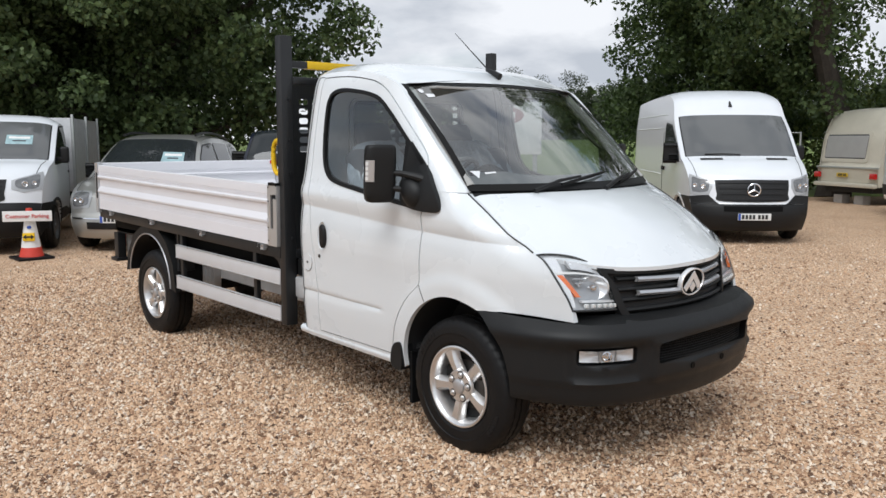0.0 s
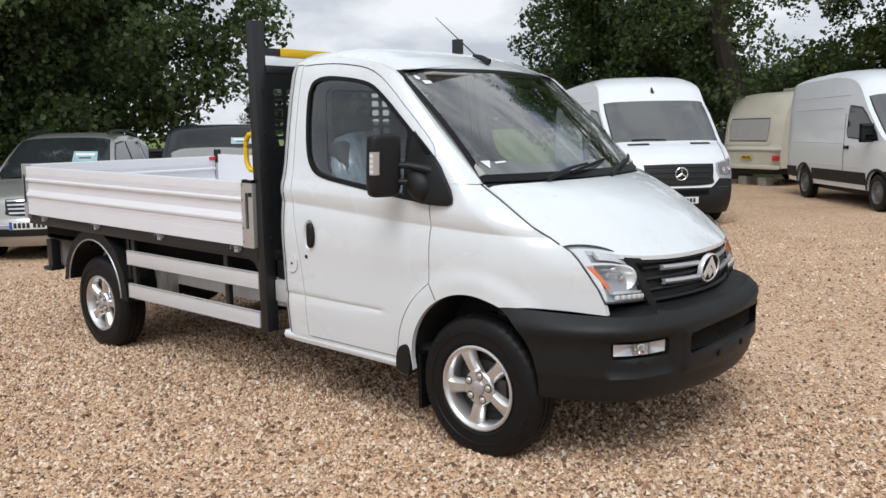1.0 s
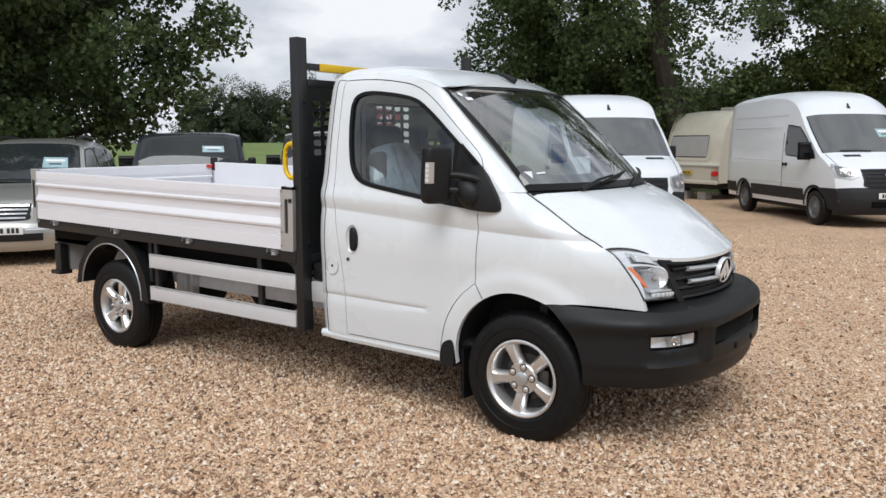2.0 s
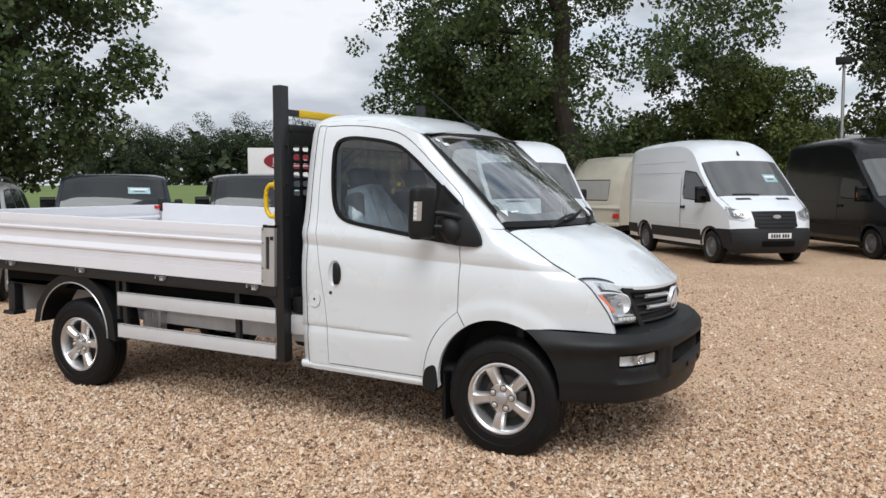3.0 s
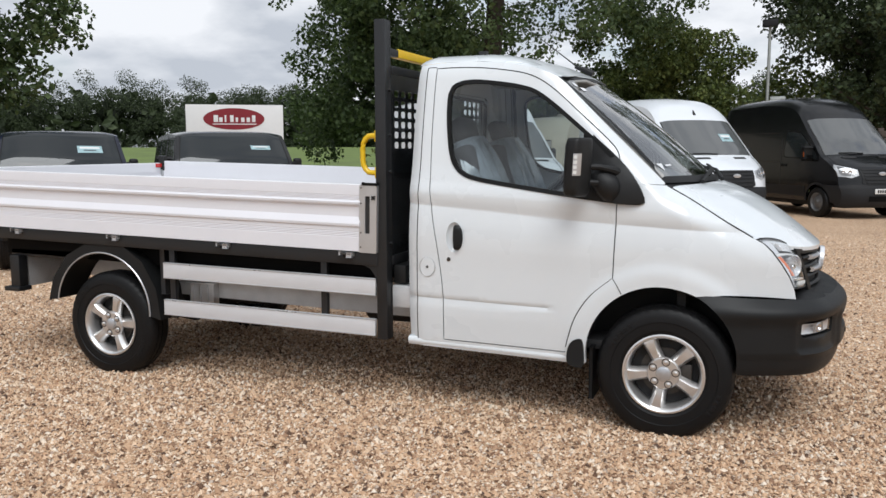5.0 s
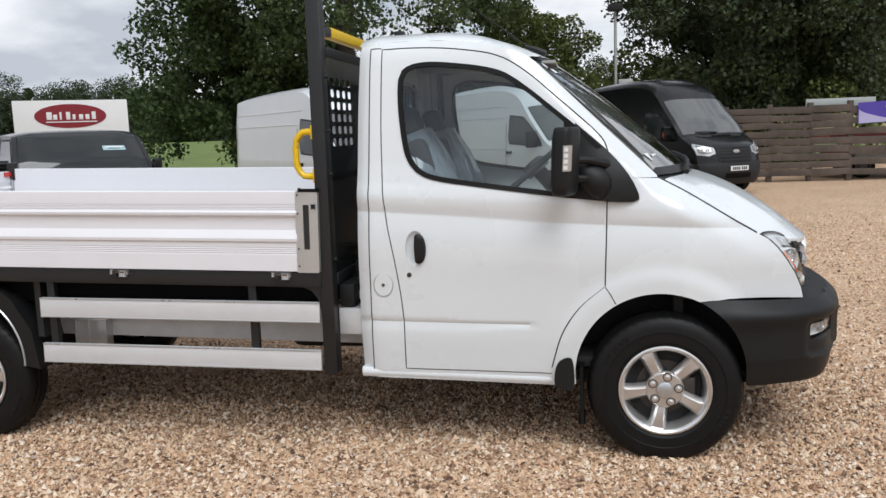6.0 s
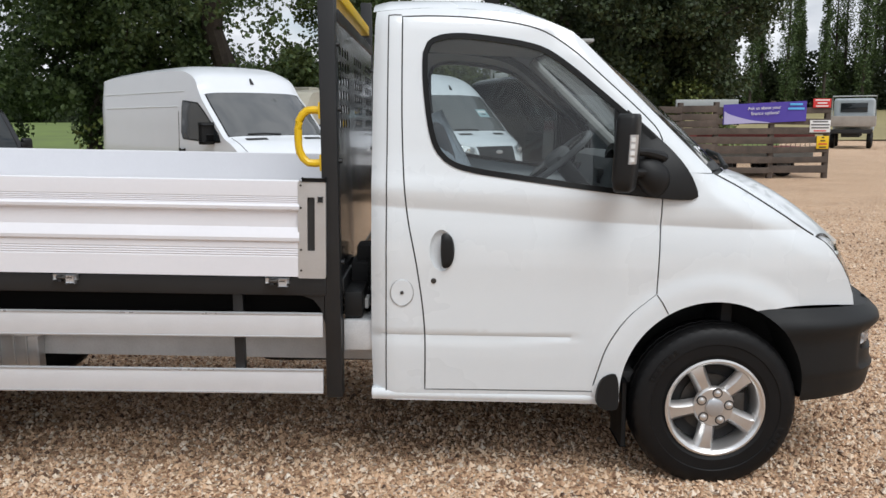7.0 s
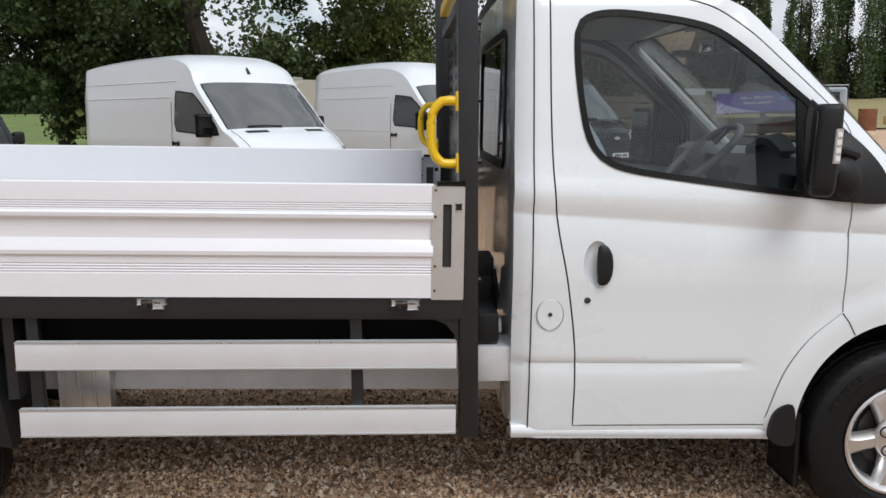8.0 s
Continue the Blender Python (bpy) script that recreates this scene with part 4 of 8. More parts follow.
E0 = PS[-1]
arch_pts = [(ARCH[0] + ARCH[2] * math.cos(radians(q)), ARCH[1] + ARCH[2] * math.sin(radians(q))) for q in range(-6, 67, 6)]
side_arch = [(float(np.interp(-x, -PL[len(PL) // 2:, 0], PS[len(PL) // 2:])), z) for x, z in arch_pts]
b_out = [(a, 0.385 - 0.02 * (1 - abs(a) / E0)) for a in np.linspace(-side_arch[0][0] + 0.01, side_arch[0][0] - 0.01, 50)] + side_arch
b_top = [(a, 0.812 - 0.028 * max(0.0, min(1.0, (E0 - a) / 0.7))) for a in np.linspace(side_arch[-1][0] - 0.02, 0.62, 18)] + [(0.60, 0.80), (0.55, 0.79)] + [(a, 0.785) for a in np.linspace(0.5, -0.5, 24)] + [(-0.55, 0.79), (-0.60, 0.80)] + \
        [(a, 0.812 - 0.028 * max(0.0, min(1.0, (E0 + a) / 0.7))) for a in np.linspace(-0.62, -side_arch[-1][0] + 0.02, 18)]
b_all = b_out + b_top + [(-a, z) for a, z in side_arch[::-1]]
fog_h = {}
for sg in (-1, 1):
    fog_h[sg] = rounded(*sorted((sg * 0.56, sg * 0.905))[:1], 0.585, sorted((sg * 0.56, sg * 0.905))[1], 0.672, 0.022)
air_h = rounded(-0.44, 0.572, 0.44, 0.678, 0.02)
bump_ob = part("bumper", sheet(b_all, bumper_at, [fog_h[-1], fog_h[1], air_h], 0.02, None), M["plastic"], truck, "black grained plastic front bumper", smooth=50)
for h_, dep in ((fog_h[-1], 0.03), (fog_h[1], 0.03), (air_h, 0.06)):
    wl = bmesh.new()
    o = [wl.verts.new(bumper_at(a, z)) for a, z in h_]
    i_ = [wl.verts.new(bumper_at(a, z, -dep)) for a, z in h_]
    for k in range(len(h_)):
        wl.faces.new((o[k], o[(k + 1) % len(h_)], i_[(k + 1) % len(h_)], i_[k]))
    wl.faces.new(i_)
    bmesh.ops.recalc_face_normals(wl, faces=wl.faces[:])
    part("opening_wall", wl, M["mesh_black" if dep > 0.05 else "plastic"], bump_ob)
part("bumper_ledge", patch(lambda u, v: tuple(Vector(bumper_at((2 * u - 1) * 0.98, 0.783, -0.002 - 0.14 * v)) + Vector((0, 0, 0.022 * v))), 40, 4), M["plastic"], bump_ob)
for sg in (-1, 1):
    fogl = thing("fog_lamp", "", "")
    fogl.parent = truck
    a0, a1 = sorted((sg * 0.575, sg * 0.89))
    part("fog_reflector", patch(lambda u, v: bumper_at(a0 + (a1 - a0) * u, 0.600 + 0.056 * v, -0.018 - 0.03 * math.sin(math.pi * u) * math.sin(math.pi * v)), 12, 6), M["lamp_inner"], fogl)
    fb = lathe([(0.026, 0.0), (0.026, 0.010), (0.020, 0.012), (0.012, 0.002), (0.0, 0.004)], 18)
    bmesh.ops.transform(fb, matrix=Matrix.Translation(bumper_at((a0 + a1) / 2, 0.628, -0.025)) @ Matrix.Rotation(radians(-90 + sg * 35), 4, "Z"), verts=fb.verts[:])
    part("fog_bowl", fb, M["chrome"], fogl)
    part("fog_lens", sheet(rounded(a0, 0.598, a1, 0.660, 0.025), lambda a, z: bumper_at(a, z, -0.006), cell=0.04), M["lens"], fogl, shadow=False)
    for q in (0.36, 0.66):
        part("fog_bar", patch(lambda u, v: bumper_at(a0 + (a1 - a0) * (q + 0.02 * u), 0.602 + 0.052 * v, -0.012), 2, 4, (-0.01, 0, 0)), M["lamp_grey"], fogl)
mesh_wire = bmesh.new()
for k in range(8):
    z = 0.578 + 0.0135 * k
    tube([bumper_at(-0.435 + 0.87 * i / 20, z, -0.035) for i in range(21)], 0.0022, 4, bm=mesh_wire)
for k in range(44):
    a = -0.43 + 0.02 * k
    tube([bumper_at(a, 0.575, -0.035), bumper_at(a + 0.008, 0.625, -0.035), bumper_at(a, 0.675, -0.035)], 0.0022, 4, bm=mesh_wire)
part("intake_mesh", mesh_wire, M["plastic"], bump_ob, "black intake mesh")
for a in (-0.19, 0.09):
    p = Vector(bumper_at(a, 0.53, 0.002))
    h_ = lathe([(0.017, -0.004), (0.017, 0.002), (0.012, 0.001), (0.0, 0.0)], 16)
    bmesh.ops.transform(h_, matrix=Matrix.Translation(p) @ Matrix.Rotation(radians(-90), 4, "Z"), verts=h_.verts[:])
    part("plate_hole", h_, M["mesh_black"], bump_ob)
part("splitter_lip", patch(lambda u, v: bumper_at(-0.95 + 1.9 * u, 0.46 + 0.012 * v, -0.018 + 0.008 * math.sin(math.pi * v)), 40, 3), M["plastic"], bump_ob)
part("valance", patch(lambda u, v: tuple(Vector(bumper_at((-0.78 + 1.56 * u) * E0, 0.38, 0.0)).lerp(Vector((0.3, (2 * u - 1) * 0.7, 0.36)), v)), 30, 4), M["dark"], truck)

# cab: rear wall with window, floor, seats, dash, wheel
rear_hole = rounded(-0.52, 1.42, 0.52, 1.95, 0.06)
rear_out = [(-0.78, 0.42), (-0.4, 0.41), (0.0, 0.41), (0.4, 0.41), (0.78, 0.42), (0.82, 0.56), (0.84, 0.75), (0.85, 1.0), (0.88, 1.25), (0.83, 1.7), (0.77, 2.03), (0.60, 2.12), (-0.60, 2.12), (-0.77, 2.03), (-0.83, 1.7), (-0.87, 1.25), (-0.85, 1.0), (-0.84, 0.75), (-0.82, 0.56)]
rear_x = lambda y, z: (-1.535 + 0.02 * (z - 0.4) + 0.10 * max(0.0, (abs(y) - 0.6) / 0.3) ** 3 * 0.3, y, z)  # noqa: E731
part("cab_rear_wall", sheet(smooth_line(rear_out, 0.08, True), rear_x, [rear_hole], 0.06, (0.03, 0, 0)), M["white"], truck)
part("rear_window_seal", sheet(grow(rear_hole, 0.02), lambda y, z: (-1.543 + 0.02 * (z - 0.4), y, z), [grow(rear_hole, -0.015)], 0.06, (0.02, 0, 0)), M["seal"], truck)
part("rear_window", sheet(grow(rear_hole, -0.012), lambda y, z: (-1.535 + 0.02 * (z - 0.4), y, z), cell=0.1), M["glass"], truck, shadow=False)
part("cab_floor", boxed((-1.50, -0.85, 0.44), (0.30, 0.85, 0.50), 0.02), M["dark"], truck)
part("bulkhead", boxed((0.05, -0.82, 0.45), (0.10, 0.82, 1.10), 0.01), M["dark"], truck)
part("headlining", patch(lambda u, v: (-1.48 + 0.88 * u, -0.74 + 1.48 * v, 2.06 + 0.05 * math.sin(math.pi * v) - 0.05 * u), 6, 8), M["cabin_light"], truck)
dash = bmesh.new()
prevr = None
for y in np.linspace(-0.80, 0.80, 25):
    hump = 0.06 * math.exp(-((y + 0.38) / 0.2) ** 2)
    row = [dash.verts.new((x - 0.24 * (y / 0.84) ** 2 * max(0.0, (x + 0.4) / 0.47), y, z)) for x, z in ((0.07, 1.40), (-0.08, 1.45 + hump * 0.3), (-0.22, 1.462 + hump * 0.6), (-0.32, 1.43 + hump), (-0.38, 1.32), (-0.37, 1.12), (-0.28, 0.95), (0.0, 0.90))]
    if prevr:
        for i in range(7):
            dash.faces.new((prevr[i], prevr[i + 1], row[i + 1], row[i]))
    prevr = row
bmesh.ops.recalc_face_normals(dash, faces=dash.faces[:])
dash_ob = part("dashboard", dash, M["cabin"], truck, "grey moulded dashboard")
part("instrument_hood", patch(lambda u, v: (-0.31 - 0.07 * v, -0.58 + 0.36 * u, 1.47 + 0.07 * math.sin(math.pi * u) * (1 - 0.3 * v)), 12, 4, (0, 0, -0.03)), M["plastic"], dash_ob)
for y in (-0.66, -0.05, 0.66):
    part("air_vent", boxed((-0.395, y - 0.06, 1.30), (-0.36, y + 0.06, 1.38), 0.01), M["plastic"], dash_ob)
sw = thing("steering_wheel", "", "")
sw.parent = truck
swm = Matrix.Translation((-0.645, -0.40, 1.445)) @ Matrix.Rotation(radians(-40), 4, "Y")
rimw = tube([(0.19 * math.cos(a), 0.19 * math.sin(a), 0) for a in [k * math.tau / 36 for k in range(36)]], 0.016, 8, True)
hubw = lathe([(0.07, -0.03), (0.07, 0.02), (0.05, 0.04), (0.0, 0.045)], 20, "z")
for nm, b_ in (("wheel_rim", rimw), ("wheel_boss", hubw)):
    bmesh.ops.transform(b_, matrix=swm, verts=b_.verts[:])
    part(nm, b_, M["cabin"], sw)
for a in (20, 160, 270):
    sp_ = rod(bmesh.new(), (0.05 * math.cos(radians(a)), 0.05 * math.sin(radians(a)), 0), (0.185 * math.cos(radians(a)), 0.185 * math.sin(radians(a)), 0), 0.014)
    bmesh.ops.transform(sp_, matrix=swm, verts=sp_.verts[:])
    part("wheel_spoke", sp_, M["plastic"], sw)
part("steering_column", rod(bmesh.new(), swm @ Vector((0, 0, -0.02)), swm @ Vector((0, 0, -0.34)), 0.04), M["plastic"], sw)


def seat(y0, y1, film):
    st = thing("cab_seat", "", "")
    st.parent = truck
    st["label"] = "grey cloth cab seat under clear plastic film" if film else "grey cloth passenger bench seat"
    part("seat_base", boxed((-1.12, y0, 0.78), (-0.58, y1, 0.94), 0.05, seg=4), M["seat"], st)
    part("seat_box", boxed((-1.22, y0 + 0.04, 0.50), (-0.78, y1 - 0.04, 0.79), 0.02), M["plastic"], st)
    sx = -0.99
    back = boxed((-0.07, y0, 0.0), (0.07, y1, 0.79), 0.06, Matrix.Translation((sx, 0, 0.88)) @ Matrix.Rotation(radians(-22), 4, "Y"), 4)
    bo = part("seat_back", back, M["seat"], st)
    head_ = boxed((-0.05, (y0 + y1) / 2 - 0.13, 0.83), (0.05, (y0 + y1) / 2 + 0.13, 0.98), 0.045, Matrix.Translation((sx, 0, 0.88)) @ Matrix.Rotation(radians(-22), 4, "Y"), 4)
    part("head_rest", head_, M["seat"], st)
    if film:
        rr = random.Random(4)
        fold = [rr.uniform(-1, 1) for _ in range(200)]

        def film_at(u, v):
            ang = math.tau * u
            w = 1 - 0.45 * max(0.0, (v - 0.72) / 0.28) ** 1.5
            x = 0.105 * math.cos(ang) * (0.6 + 0.4 * w)
            y = (y0 + y1) / 2 + ((y1 - y0) / 2 + 0.03) * math.sin(ang) * w
            k = 0.016 * (fold[int(u * 96) % 96] + 0.6 * math.sin(v * 7 + fold[int(u * 96) % 96] * 5))
            p = Matrix.Translation((sx, 0, 0.88)) @ Matrix.Rotation(radians(-22), 4, "Y") @ Vector((x + k, 0, 0.0 + 0.83 * v))
            return (p.x, y * 1.0 + k, p.z)

        part("plastic_film", patch(film_at, 96, 14), M["film"], bo, "crumpled clear plastic seat film")
        part("cushion_film", patch(lambda u, v: (-1.10 + 0.54 * u, y0 - 0.02 + (y1 - y0 + 0.04) * v, 0.955 + 0.012 * fold[int(u * 30) + int(v * 6) * 7]), 30, 18), M["film"], bo, "crumpled clear plastic seat film")


seat(-0.72, -0.22, True)
seat(-0.12, 0.72, True)
for sg in (-1, 1):
    part("pillar_trim", tube([(-0.66, sg * 0.725, 1.99), (-0.45, sg * 0.755, 1.79), (-0.20, sg * 0.785, 1.55), (-0.06, sg * 0.80, 1.42)], [0.03, 0.034, 0.036, 0.036], 10), M["cabin_light"], truck, "pale grey windscreen pillar trim")
    part("pillar_grip", tube(smooth_line([(-0.52, sg * 0.715, 1.83), (-0.48, sg * 0.69, 1.77), (-0.36, sg * 0.71, 1.65), (-0.31, sg * 0.745, 1.62)], 0.04), 0.012, 8), M["plastic"], truck)
part("mirror_face", boxed((-0.5035, -0.085, 1.908), (-0.5005, 0.085, 1.957), 0.001), M["chrome"], truck)
part("inside_mirror", boxed((-0.50, -0.10, 1.90), (-0.475, 0.10, 1.965), 0.02, seg=3), M["plastic"], truck)
part("sun_visor", boxed((-0.66, -0.62, 1.985), (-0.52, -0.15, 2.0), 0.006), M["cabin_light"], truck)
st1 = sheet(circle(0.058, 0.085, 0.010, 16, 0.022), lambda u, v: screen_at(u, v, 0.0035), cell=0.02)
part("screen_sticker", st1, M["paper"], truck)
st2 = sheet([(0.066, 0.115), (0.098, 0.120), (0.098, 0.150), (0.066, 0.155)], lambda u, v: screen_at(u, v, 0.0035), cell=0.02)
part("screen_sticker", st2, M["paper"], truck)
st3 = sheet([(0.035, 0.84), (0.068, 0.84), (0.052, 0.90)], lambda u, v: screen_at(u, v, 0.004), cell=0.02)
part("screen_sticker", st3, M["paper"], truck)
st4 = sheet([(0.080, 0.852), (0.118, 0.846), (0.118, 0.858), (0.080, 0.866)], lambda u, v: screen_at(u, v, 0.004), cell=0.02)
part("screen_sticker", st4, M["paper"], truck)
# roof aerial
aer = thing("aerial", "", "")
aer.parent = truck
part("aerial_base", tube([(-0.60, 0, 2.085), (-0.66, 0, 2.115), (-0.72, 0, 2.135)], [0.022, 0.018, 0.010], 10), M["plastic"], aer)
part("aerial_mast", tube([(-0.70, 0, 2.13), (-1.05, 0.03, 2.40)], [0.005, 0.002], 6), M["plastic"], aer)

# chassis
for sg in (-1, 1):
    part("bed_bearer", boxed((-4.6, sg * 0.42 - 0.04, 0.735), (-1.72, sg * 0.42 + 0.04, 0.905), 0.008), M["dark"], truck)
    part("chassis_rail", boxed((-4.75, sg * 0.38 - 0.03, 0.60), (0.1, sg * 0.38 + 0.03, 0.74), 0.01), M["galv"], truck)
    part("cab_mount", boxed((-1.66, sg * 0.80 - 0.10, 0.615), (-1.45, sg * 0.80 + 0.08, 0.755), 0.012), M["galv"], truck)
for x in (-1.9, -2.6, -3.3, -4.2):
    part("cross_member", boxed((x - 0.03, -0.8, 0.82), (x + 0.03, 0.8, 0.92), 0.008), M["steel_black"], truck)
part("rear_axle", rod(bmesh.new(), (-3.85, -0.78, 0.36), (-3.85, 0.78, 0.36), 0.05), M["dark"], truck)
part("differential", lathe([(0.0, -0.16), (0.12, -0.12), (0.16, 0.0), (0.12, 0.12), (0.0, 0.16)], 20), M["dark"], truck).matrix_basis = Matrix.Translation((-3.85, 0.0, 0.36))
BEAM = Matrix.Translation((-1.72, 0, 0.522)) @ Matrix.Rotation(radians(1.33), 4, "Y")
beam = bmesh.new()
channel = [(-0.70, 0.0), (-0.63, 0.0), (-0.63, 0.008), (-0.692, 0.008), (-0.692, 0.207), (-0.63, 0.207), (-0.63, 0.215), (-0.70, 0.215)]
rings = [[beam.verts.new((x, y, z)) for y, z in channel] for x in (-1.95, 0.17)]
for k in range(8):
    beam.faces.new((rings[0][k], rings[0][(k + 1) % 8], rings[1][(k + 1) % 8], rings[1][k]))
beam.faces.new(rings[0])
beam.faces.new(rings[1][::-1])
bmesh.ops.recalc_face_normals(beam, faces=beam.faces[:])
bmesh.ops.transform(beam, matrix=BEAM, verts=beam.verts[:])
part("side_member", beam, M["galv"], truck, "grey painted chassis side rail")
for x in (-3.34, -2.60, -1.83):
    part("rail_bolt", rod(bmesh.new(), (x, -0.672, 0.735 - 0.023 * (x + 1.72)), (x, -0.672, 0.775 - 0.023 * (x + 1.72)), 0.017, n=8), M["plastic"], truck)
    part("bolt_pad", boxed((x - 0.05, -0.705, 0.737 - 0.023 * (x + 1.72)), (x + 0.05, -0.64, 0.748 - 0.023 * (x + 1.72)), 0.004), M["plastic"], truck)
hanger = thing("spring_hanger", "", "")
hanger.parent = truck
hanger["label"] = "ribbed grey spring hanger bracket"
part("hanger_plate", boxed((-3.29, -0.735, 0.475), (-3.09, -0.725, 0.665), 0.004), M["alu"], hanger)
for x in (-3.29, -3.225, -3.165, -3.102):
    part("hanger_rib", boxed((x, -0.765 if abs(x + 3.195) > 0.05 else -0.745, 0.475), (x + 0.012, -0.70, 0.665), 0.003), M["alu"], hanger)
part("hanger_cap", boxed((-3.31, -0.78, 0.655), (-3.07, -0.70, 0.668), 0.004), M["alu"], hanger)
for x in (-2.95, -2.48, -2.0):
    part("under_cable", tube([(x, -0.80, 0.90), (x + 0.012, -0.79, 0.86), (x + 0.02, -0.76, 0.82)], 0.006, 6), M["brake"], truck)
for y in (-0.60, -0.45):
    part("brake_pipe", tube([(-4.4, y, 0.86), (-3.2, y, 0.84), (-1.9, y, 0.80), (-1.55, y, 0.70)], 0.014, 8), M["rubber"], truck)

part("fuel_tank", boxed((-2.9, 0.20, 0.36), (-1.9, 0.75, 0.62), 0.06, seg=4), M["dark"], truck)
part("gearbox", boxed((-2.2, -0.22, 0.36), (-0.6, 0.22, 0.62), 0.08, seg=3), M["dark"], truck)
part("prop_shaft", rod(bmesh.new(), (-2.2, 0, 0.45), (-3.75, 0, 0.40), 0.04), M["dark"], truck)
part("exhaust", tube([(-0.9, 0.35, 0.34), (-2.8, 0.38, 0.36), (-3.5, 0.42, 0.52), (-4.4, 0.45, 0.46)], 0.035, 10), M["galv"], truck)
part("front_axle", boxed((-0.06, -0.75, 0.28), (0.06, 0.75, 0.42), 0.03), M["dark"], truck)
part("engine_tray", boxed((-0.55, -0.6, 0.30), (0.60, 0.6, 0.50), 0.06), M["dark"], truck)

# load bed: it stands a little higher at the tail
BED = Matrix.Translation((-1.72, 0, 0.965)) @ Matrix.Rotation(radians(1.25), 4, "Y")
bed = thing("load_bed", "", "")
bed.parent = truck
bed.matrix_basis = BED
L = -3.20


def board_profile(s, x0, x1, along="x", y=0.985, up=0.0):
    """One drop board: an extruded section with ribs and two rolled beads."""
    pr = [(0.0, 0.0), (0.012, 0.002), (0.012, 0.085)]
    for k in range(4):
        z = 0.088 + 0.010 * k
        pr += [(0.012, z), (0.009, z + 0.003), (0.009, z + 0.006), (0.012, z + 0.008)]
    pr += [(0.012, 0.150), (0.022, 0.158), (0.024, 0.172), (0.016, 0.190), (0.002, 0.215), (0.000, 0.256), (0.003, 0.280), (0.020, 0.293), (0.022, 0.306), (0.012, 0.315)]
    for k in range(4):
        z = 0.318 + 0.008 * k
        pr += [(0.012, z), (0.009, z + 0.0025), (0.009, z + 0.005), (0.012, z + 0.0065)]
    pr += [(0.012, 0.386 + up), (0.010, 0.412 + up), (0.004, 0.416 + up), (-0.022, 0.416 + up), (-0.024, 0.412 + up), (-0.024, 0.004), (-0.02, 0.0)]
    bm = bmesh.new()
    ends = []
    for t in (x0, x1):
        ends.append([bm.verts.new((t, s * (y + o), z) if along == "x" else (s * 0 + y + o, t, z)) for o, z in pr])
    n = len(pr)
    for i in range(n):
        bm.faces.new((ends[0][i], ends[0][(i + 1) % n], ends[1][(i + 1) % n], ends[1][i]))
    bm.faces.new(ends[0][::-1]), bm.faces.new(ends[1])
    bmesh.ops.recalc_face_normals(bm, faces=bm.faces[:])
    return bm


for s in (-1, 1):
    bside = part("drop_side", board_profile(s, -0.112, L + 0.035, up=0.0 if s < 0 else 0.036), M["dropside"], bed, "ribbed white aluminium drop side", smooth=20)
    pl = part("corner_plate", sheet(rounded(-0.118, -0.004, 0.0, 0.412, 0.006), lambda x, z: (x, s * 0.998, z), [rounded(-0.078, 0.115, -0.046, 0.345, 0.004)], 0.06, (0, -s * 0.03, 0)), M["alu"], bed, "bare aluminium corner post with latch")
    part("latch_slot", boxed((-0.082, s * 0.975, 0.11), (-0.042, s * 0.985, 0.35), 0.0), M["ink"], pl)
    part("latch_block", boxed((-0.032, s * 0.995, 0.325), (-0.012, s * 1.004, 0.347), 0.003), M["grey_plastic"], pl)
    part("post_cap", boxed((-0.10, s * 0.962, 0.41), (-0.002, s * 0.998, 0.425), 0.004), M["seal"], pl)
    for z in (0.03, 0.12, 0.30, 0.395):
        part("rivet", rod(bmesh.new(), (-0.105, s * 0.997, z), (-0.105, s * 1.001, z), 0.005, n=8), M["brake"], pl)
    rp = part("rear_post", boxed((L - 0.03, s * 0.955, -0.03), (L + 0.03, s * 0.998, 0.43), 0.006), M["alu"], bed)
    part("latch_slot", boxed((L - 0.016, s * 0.996, 0.10), (L + 0.012, s * 1.0005, 0.34), 0.002), M["ink"], rp)
    part("bed_rail", boxed((L - 0.02, s * 0.93 - 0.045, -0.085), (0.0, s * 0.93 + 0.045, -0.006), 0.006), M["steel_black"], bed)
    for x in (-0.21, -1.12, -2.03, -2.92):
        hg = thing("board_hinge", "", "")
        hg.parent = bed
        part("hinge_leaf", boxed((x - 0.05, s * 0.975, -0.028), (x + 0.05, s * 0.992, -0.006), 0.004), M["alu"], hg)
        part("hinge_pin", rod(bmesh.new(), (x - 0.035, s * 0.995, -0.018), (x + 0.035, s * 0.995, -0.018), 0.009, n=10), M["brake"], hg)
        part("hinge_clip", boxed((x + 0.008, s * 0.985, -0.040), (x + 0.044, s * 1.003, -0.008), 0.004), M["grey_bar"], hg)
        part("hinge_knuckle", boxed((x - 0.03, s * 0.985, -0.034), (x - 0.012, s * 1.001, -0.010), 0.003), M["steel_black"], hg)
tb = part("tail_board", board_profile(1, -0.95, 0.95, "y", L - 0.0, 0.016), M["dropside"], bed, "white ribbed aluminium tail board", smooth=20)
part("tail_marker", boxed((L - 0.035, 0.88, 0.39), (L + 0.026, 0.955, 0.428), 0.004), M["red"], bed, "red reflector clip on the bed corner")
part("tail_catch", boxed((L - 0.02, 0.955, 0.36), (L + 0.05, 1.0, 0.50), 0.01), M["steel_black"], bed)
# near-black strip and sheet added to stand in for the shade beneath the floor
part("bed_shade_strip", boxed((L + 0.05, -0.86, -0.215), (-0.02, -0.80, -0.012), 0.004), M["mesh_black"], bed, "black strip standing in for shade under the bed")
